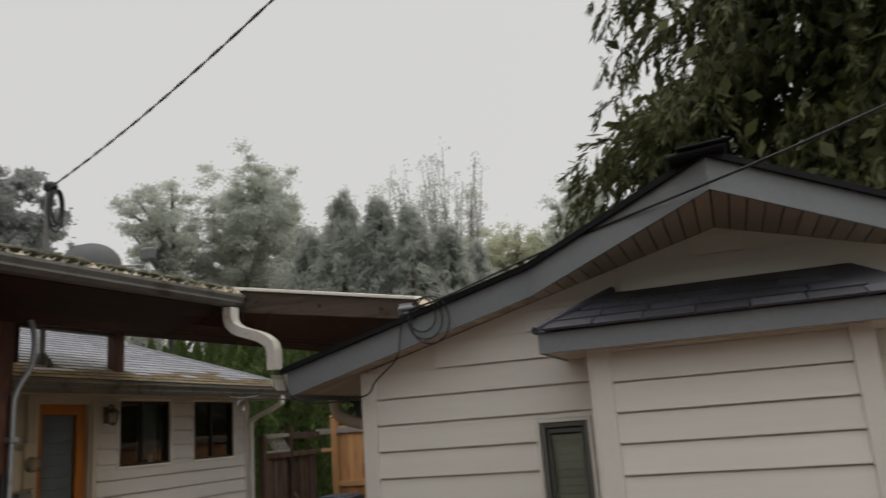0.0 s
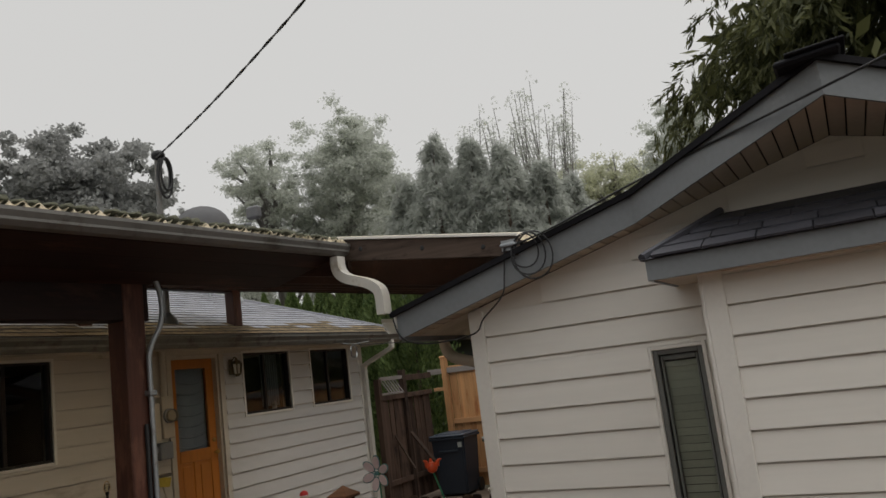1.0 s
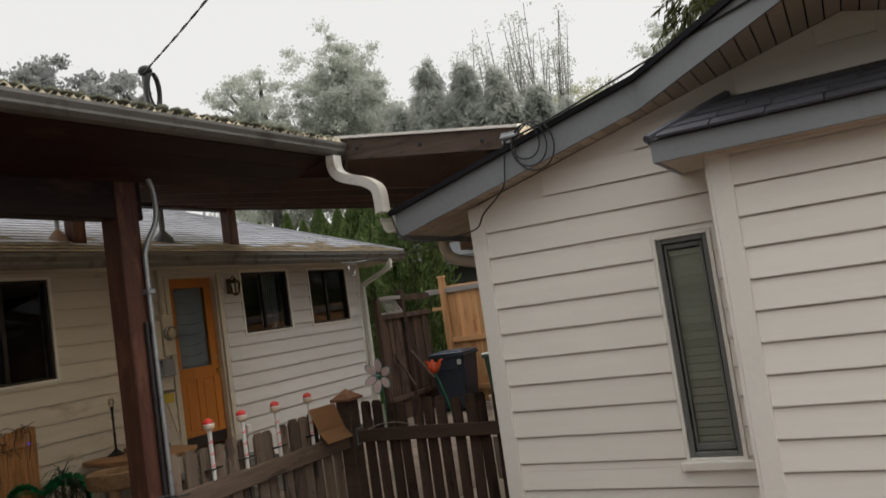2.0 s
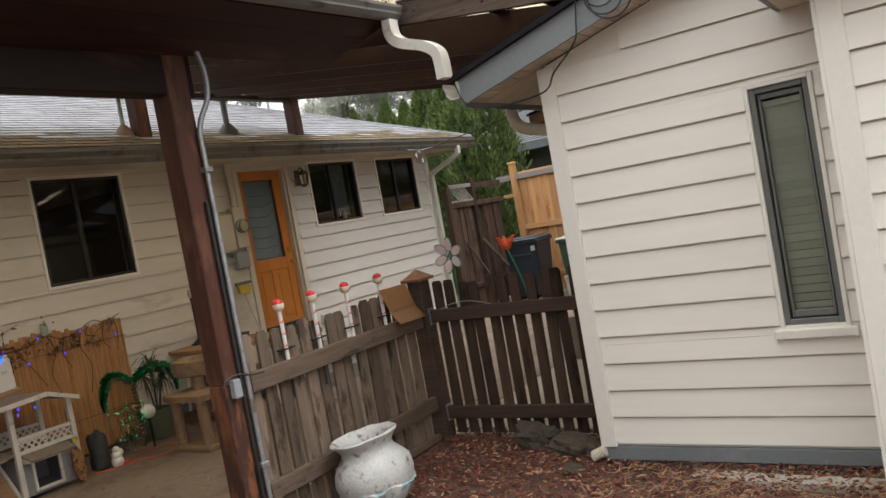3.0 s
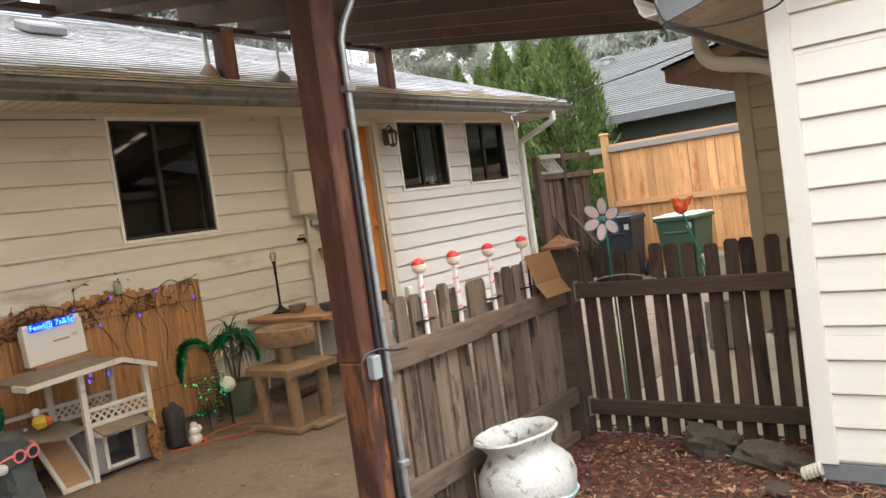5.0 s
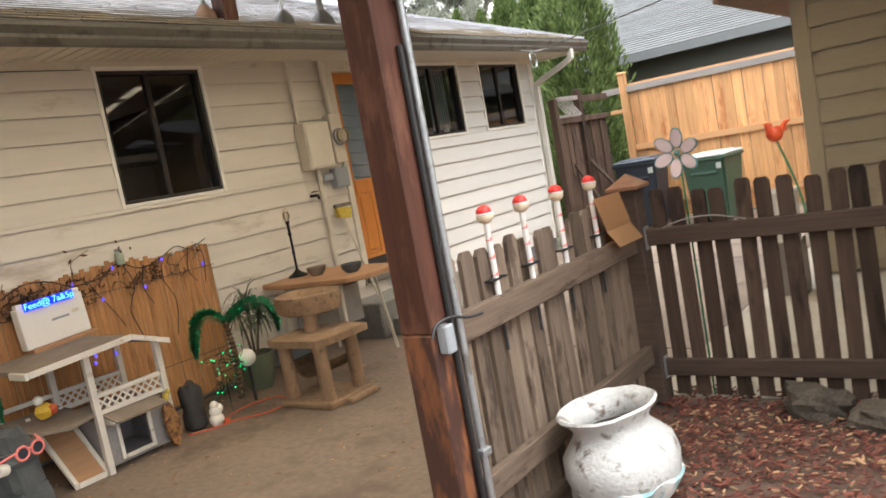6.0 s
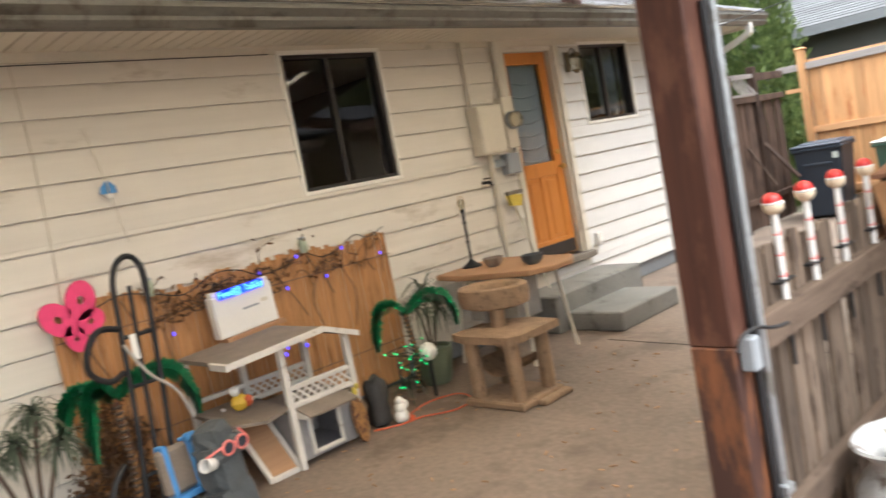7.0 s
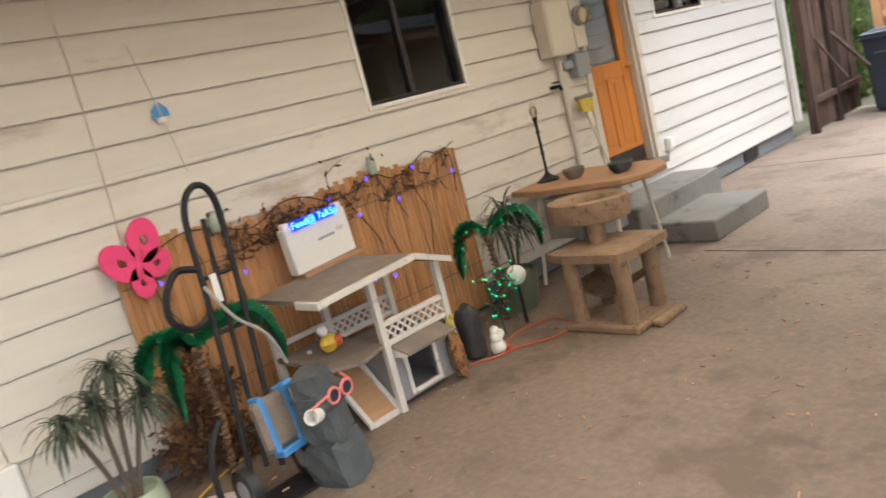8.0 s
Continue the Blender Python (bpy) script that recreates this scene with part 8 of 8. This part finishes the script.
def conifer(label, x, y, h, w, material, seed, n=9000, leaf=0.3, droop=0.8, low=0.03, power=0.85, name="tree", group="", trunk=True, rag=0.25):
    rng_ = np.random.default_rng(seed)
    t_ = thing(name, label, "tree", x, y, -0.1, group=group)
    nb = max(60, n // 60)
    bh = low + (1 - low) * rng_.uniform(0, 1, nb) ** 1.15
    ba = rng_.uniform(0, 2 * np.pi, nb)
    br = w / 2 * (1 - bh) ** power * (1 + rag * rng_.normal(size=nb)) + 0.03 * w
    i = rng_.integers(0, nb, n)
    f = rng_.uniform(0.25, 1.0, n) ** 0.6
    r = br[i] * f
    a = ba[i] + rng_.normal(size=n) * 0.10
    z = bh[i] * h - droop * 0.35 * r * f + rng_.normal(size=n) * 0.014 * h
    c = np.stack([r * np.cos(a), r * np.sin(a), np.maximum(z, 0.05)], 1)
    c += rng_.normal(size=(n, 3)) * leaf * 0.35
    out_ = np.stack([np.cos(a), np.sin(a), np.zeros(n)], 1)
    u = unit(out_ * rng_.uniform(0.1, 0.9, n)[:, None] + np.array([0, 0, -droop]) + rng_.normal(size=(n, 3)) * 0.35)
    v = unit(np.cross(u, rng_.normal(size=(n, 3))))
    L = leaf * rng_.uniform(0.45, 1.15, n)[:, None]
    quads("crown", c, u * L, v * L * 0.28, material, t_)
    if trunk:
        part("trunk", tube(bmesh.new(), [(0, 0, 0), (0, 0, h * 0.5), (0, 0, h * 0.97)], [0.02 * h, 0.012 * h, 0.01], 8), "trunk_brown", t_, smooth=True)
    return t_


def hedge_tree(x, y, h, w, seed):
    """A dense upright arborvitae: sprays that point up."""
    rng_ = np.random.default_rng(seed)
    t_ = thing("arborvitae", "dense green columnar arborvitae with a pointed top", "tree", x, y, -0.1, group="arborvitae hedge")
    n = 20000
    f = rng_.uniform(0, 1, n)
    a = rng_.uniform(0, 2 * np.pi, n)
    prof = np.minimum(1.0, 4.0 * (1 - f)) ** 0.8 * (0.55 + 0.45 * np.sin(np.pi * np.clip(f * 0.8 + 0.2, 0, 1)))
    lump = 1 + 0.14 * np.sin(5 * a + 9 * f + seed) + 0.10 * np.sin(11 * a - 17 * f)
    r = w / 2 * prof * lump * rng_.uniform(0.72, 1.05, n)
    c = np.stack([r * np.cos(a), r * np.sin(a), f * h], 1)
    u = unit(np.stack([np.cos(a) * 0.55, np.sin(a) * 0.55, np.ones(n)], 1) + rng_.normal(size=(n, 3)) * 0.35)
    v = unit(np.cross(u, rng_.normal(size=(n, 3))))
    L = 0.065 * rng_.uniform(0.5, 1.3, n)[:, None]
    quads("crown", c, u * L, v * L * 0.36, "leaf_hedge", t_)
    part("trunk", tube(bmesh.new(), [(0, 0, 0), (0, 0, h * 0.9)], [0.06, 0.01], 7), "trunk_brown", t_)
    return t_


for k, (x, y, h, w) in enumerate(((-8.05, 14.0, 4.9, 1.5), (-9.0, 14.5, 4.7, 1.3), (-9.95, 15.1, 4.9, 1.3), (-10.9, 15.7, 4.6, 1.2), (-11.9, 16.3, 4.9, 1.2), (-12.9, 16.9, 4.7, 1.2), (-13.9, 17.5, 5.1, 1.2), (-15.0, 18.2, 4.9, 1.2), (-16.1, 18.9, 5.3, 1.2), (-17.3, 19.6, 5.1, 1.2))):
    hedge_tree(x, y, h, w, 20 + k)

# neighbour's low house behind the cedar fence
nb_ = thing("neighbour_house", "low neighbouring house with a grey shingle roof and dark walls", "house", -2.0, 17, 0)


def nbp(name, bm, material):
    ob_ = part(name, bm, material, nb_)
    ob_.matrix_parent_inverse = nb_.matrix_basis.inverted()
    return ob_


nbp("wall", bx(-10.7, 9, 17.5, 26, 0, 2.90), "neighbour_wall")
bm = prism(bmesh.new(), [(-11.2, 17.0, 2.86), (-11.2, 17.0, 2.97), (-11.2, 21.8, 5.07), (-11.2, 26.6, 2.97), (-11.2, 26.6, 2.86)], (20.6, 0, 0))
nroof = nbp("roof", bm, "shingle_far")
nbp("fascia", bx(-11.22, 9.4, 16.97, 17.0, 2.80, 2.97), "fascia")
bm = bmesh.new()
sl = math.atan2(2.10, 4.8)
for k in range(36):
    a, b = k * 0.145, (k + 1) * 0.145
    loop = [(-11.2, 17.0 + a * math.cos(sl), 2.972 + a * math.sin(sl)), (-11.2, 17.0 + a * math.cos(sl), 2.992 + a * math.sin(sl)), (-11.2, 17.0 + b * math.cos(sl), 2.974 + b * math.sin(sl))]
    prism(bm, loop, (20.6, 0, 0))
nb_strips = nbp("shingling", bm, "shingle_far")
tagged(nb_strips, kind="stuff")
nbp("roof_vent", lathe(bmesh.new(), [(0.14, 4.65), (0.14, 4.90), (0.2, 4.92), (0.2, 4.97), (0.05, 5.0)], 14, -10.2, 21.2), "steel")


def at_angle(az, d):
    return -d * math.sin(radians(az)), d * math.cos(radians(az))


# The haze over these trees is only in their pale leaf materials.
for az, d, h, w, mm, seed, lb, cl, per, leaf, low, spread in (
    (52.2, 42, 17.3, 13.5, "leaf_dark_haze_tint", 43, "large round-crowned tree with leaves painted haze-grey", 700, 120, 0.15, 0.30, 0.46),
    (61.5, 50, 15.0, 9.0, "leaf_dark_haze_tint", 32, "broad tree in the haze behind the house", 220, 110, 0.12, 0.30, 0.36),
    (39.2, 46, 18.4, 9.0, "leaf_far_haze_tint", 33, "open-branched leafy tree in the haze", 260, 110, 0.13, 0.30, 0.26),
    (33.6, 46, 19.4, 9.6, "leaf_far_haze_tint", 34, "tall leafy tree with leaves painted haze-pale", 460, 130, 0.125, 0.32, 0.36),
    (29.9, 50, 16.6, 3.4, "leaf_far_haze_tint", 35, "thin leafy tree in the haze", 80, 110, 0.12, 0.42, 0.30),
    (13.6, 52, 17.0, 11.0, "leaf_olive_haze_tint", 36, "olive-leaved tree in the haze", 380, 110, 0.13, 0.30, 0.36),
    (8.2, 50, 18.8, 8.0, "leaf_far_haze_tint", 37, "tall leafy tree behind the garage", 330, 110, 0.13, 0.30, 0.36),
    (17.8, 56, 15.4, 7.0, "leaf_olive_haze_tint", 38, "olive-leaved tree in the haze", 200, 110, 0.11, 0.32, 0.36),
    (10.6, 54, 16.6, 8.0, "leaf_olive_haze_tint", 39, "olive-leaved tree in the haze", 260, 120, 0.10, 0.32, 0.36),
    (41.6, 54, 13.8, 5.5, "leaf_far_haze_tint", 40, "leafy tree in the haze behind the house", 200, 110, 0.10, 0.30, 0.36),
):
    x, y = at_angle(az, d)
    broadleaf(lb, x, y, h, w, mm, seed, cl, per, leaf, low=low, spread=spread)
# The conifers' grey haze is painted into their leaf colour too.
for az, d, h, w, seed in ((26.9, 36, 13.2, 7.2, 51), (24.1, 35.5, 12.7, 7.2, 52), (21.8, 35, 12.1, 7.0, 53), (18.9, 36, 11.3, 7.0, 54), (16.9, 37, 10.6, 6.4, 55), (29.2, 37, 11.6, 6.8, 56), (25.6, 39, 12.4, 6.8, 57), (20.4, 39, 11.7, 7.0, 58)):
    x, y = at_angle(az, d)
    conifer("pointed conifer with leaves painted haze-grey", x, y, h, w, "leaf_spruce_haze_tint", seed, 22000, 0.25, 0.5, low=0.0, power=0.78, group="far conifers", rag=0.14)


def twiggy(x, y, h, seed):
    """A nearly bare tree: upright twigs with few leaves."""
    r = random.Random(seed)
    t_ = thing("bare_tree", "nearly bare tree with thin upright twigs", "tree", x, y, -0.1, group="bare trees")
    part("trunk", tube(bmesh.new(), [(0, 0, 0), (0, 0, h * 0.5), (0.1, 0, h * 0.62)], [0.22, 0.14, 0.10], 7), "trunk_grey", t_)
    tips = []
    for k in range(20):
        a, s = r.uniform(0, 2 * math.pi), r.uniform(0.4, 2.6)
        z0, z1 = h * r.uniform(0.35, 0.6), h * r.uniform(0.72, 1.0)
        pts_ = smooth_line([(0, 0, z0), (s * 0.6 * math.cos(a), s * 0.6 * math.sin(a), (z0 + z1) / 2), (s * math.cos(a) + r.uniform(-0.3, 0.3), s * math.sin(a), z1)], 5)
        part("branch", tube(bmesh.new(), pts_, [0.06 - 0.045 * i / (len(pts_) - 1) for i in range(len(pts_))], 5), "trunk_grey", t_)
        for p in pts_[4:]:
            for _ in range(2):
                tips.append(p + Vector((r.gauss(0, 0.18), r.gauss(0, 0.18), r.gauss(0, 0.25))))
    rng_ = np.random.default_rng(seed)
    c = np.array([tuple(p) for p in tips])
    c = np.repeat(c, 6, 0) + rng_.normal(size=(len(c) * 6, 3)) * 0.13
    a = unit(rng_.normal(size=(len(c), 3)))
    b = unit(np.cross(a, rng_.normal(size=(len(c), 3))))
    # Leaf colour paled for haze, as on the other far trees.
    quads("crown", c, a * 0.10, b * 0.065, "leaf_far_haze_tint", t_)


for az, d, h, seed in ((24.2, 44, 17.0, 61), (21.3, 45, 17.3, 62), (19.3, 45, 18.4, 63), (17.8, 45, 18.0, 64), (22.6, 46, 16.6, 65)):
    x, y = at_angle(az, d)
    twiggy(x, y, h, seed)



def cedar(label, x, y, h, w, seed, sprays, per=28, leaf=0.075):
    """Drooping branches hung with fans of small scale leaves."""
    rng_ = np.random.default_rng(seed)
    t_ = thing("cedar_tree", label, "tree", x, y, -0.1, group="cedars behind the garage")
    nb = 330
    bh = 0.16 + 0.82 * rng_.uniform(0, 1, nb) ** 1.9
    ba = rng_.uniform(0, 2 * np.pi, nb)
    br = w / 2 * (1 - bh) ** 0.36 * rng_.uniform(0.5, 1.05, nb)
    i = rng_.integers(0, nb, sprays)
    f = rng_.uniform(0.35, 1.0, sprays) ** 0.7
    a = ba[i] + rng_.normal(size=sprays) * 0.13
    r = br[i] * f
    z = bh[i] * h + 0.30 * r * (1 - f) - 0.25 * r * f * f
    sc = np.stack([r * np.cos(a), r * np.sin(a), z], 1) + rng_.normal(size=(sprays, 3)) * 0.16
    out_ = np.stack([np.cos(a), np.sin(a), np.zeros(sprays)], 1)
    ax = unit(out_ * rng_.uniform(0.0, 0.9, sprays)[:, None] + np.array([0, 0, -1.0]) + rng_.normal(size=(sprays, 3)) * 0.3)
    sd = unit(np.cross(ax, rng_.normal(size=(sprays, 3))))
    L = rng_.uniform(0.35, 0.8, sprays)
    k = np.repeat(np.arange(sprays), per)
    g = np.tile(np.linspace(0, 1, per), sprays)
    s = rng_.choice([-1, 1], len(k)) * rng_.uniform(0.1, 1.0, len(k))
    c = sc[k] + ax[k] * (g * L[k])[:, None] + sd[k] * (s * L[k] * 0.17 * (1 - 0.7 * g))[:, None]
    c += rng_.normal(size=(len(k), 3)) * 0.02
    u = unit(ax[k] + sd[k] * (s * 0.6)[:, None] + rng_.normal(size=(len(k), 3)) * 0.22)
    v = unit(np.cross(u, rng_.normal(size=(len(k), 3))))
    ll = leaf * rng_.uniform(0.6, 1.3, len(k))[:, None]
    quads("crown", c, u * ll, v * ll * 0.19, "leaf_cedar", t_)
    # larger filler leaves added further in, to close gaps to the sky
    m = 25000
    i = rng_.integers(0, nb, m)
    f = rng_.uniform(0.12, 0.9, m)
    r = br[i] * f
    a = ba[i] + rng_.normal(size=m) * 0.2
    c = np.stack([r * np.cos(a), r * np.sin(a), bh[i] * h + 0.30 * r * (1 - f) - 0.25 * r * f * f], 1) + rng_.normal(size=(m, 3)) * 0.3
    u = unit(rng_.normal(size=(m, 3)) + np.array([0, 0, -0.9]))
    v = unit(np.cross(u, rng_.normal(size=(m, 3))))
    quads("inner_foliage", c, u * 0.20, v * 0.10, "leaf_cedar", t_)
    part("trunk", tube(bmesh.new(), [(0, 0, 0), (0.1, 0, h * 0.5), (0, 0, h * 0.97)], [0.42, 0.26, 0.03], 9), "trunk_brown", t_, smooth=True)
    for q in range(0, nb, 3):
        e_ = (br[q] * 0.9 * math.cos(ba[q]), br[q] * 0.9 * math.sin(ba[q]), bh[q] * h - 0.2 * br[q])
        part("branch", tube(bmesh.new(), [(0, 0, bh[q] * h), (e_[0] * 0.5, e_[1] * 0.5, bh[q] * h + 0.05 * br[q]), e_], [0.05, 0.035, 0.01], 5), "trunk_brown", t_)
    return t_


cedar("tall dark cedar with drooping sprays behind the garage", 3.6, 16.8, 20.0, 15.0, 71, 18500, 31, 0.11)
cedar("dark cedar with drooping sprays behind the garage", 9.9, 16.5, 18.0, 11.5, 72, 5500, 24, 0.15)
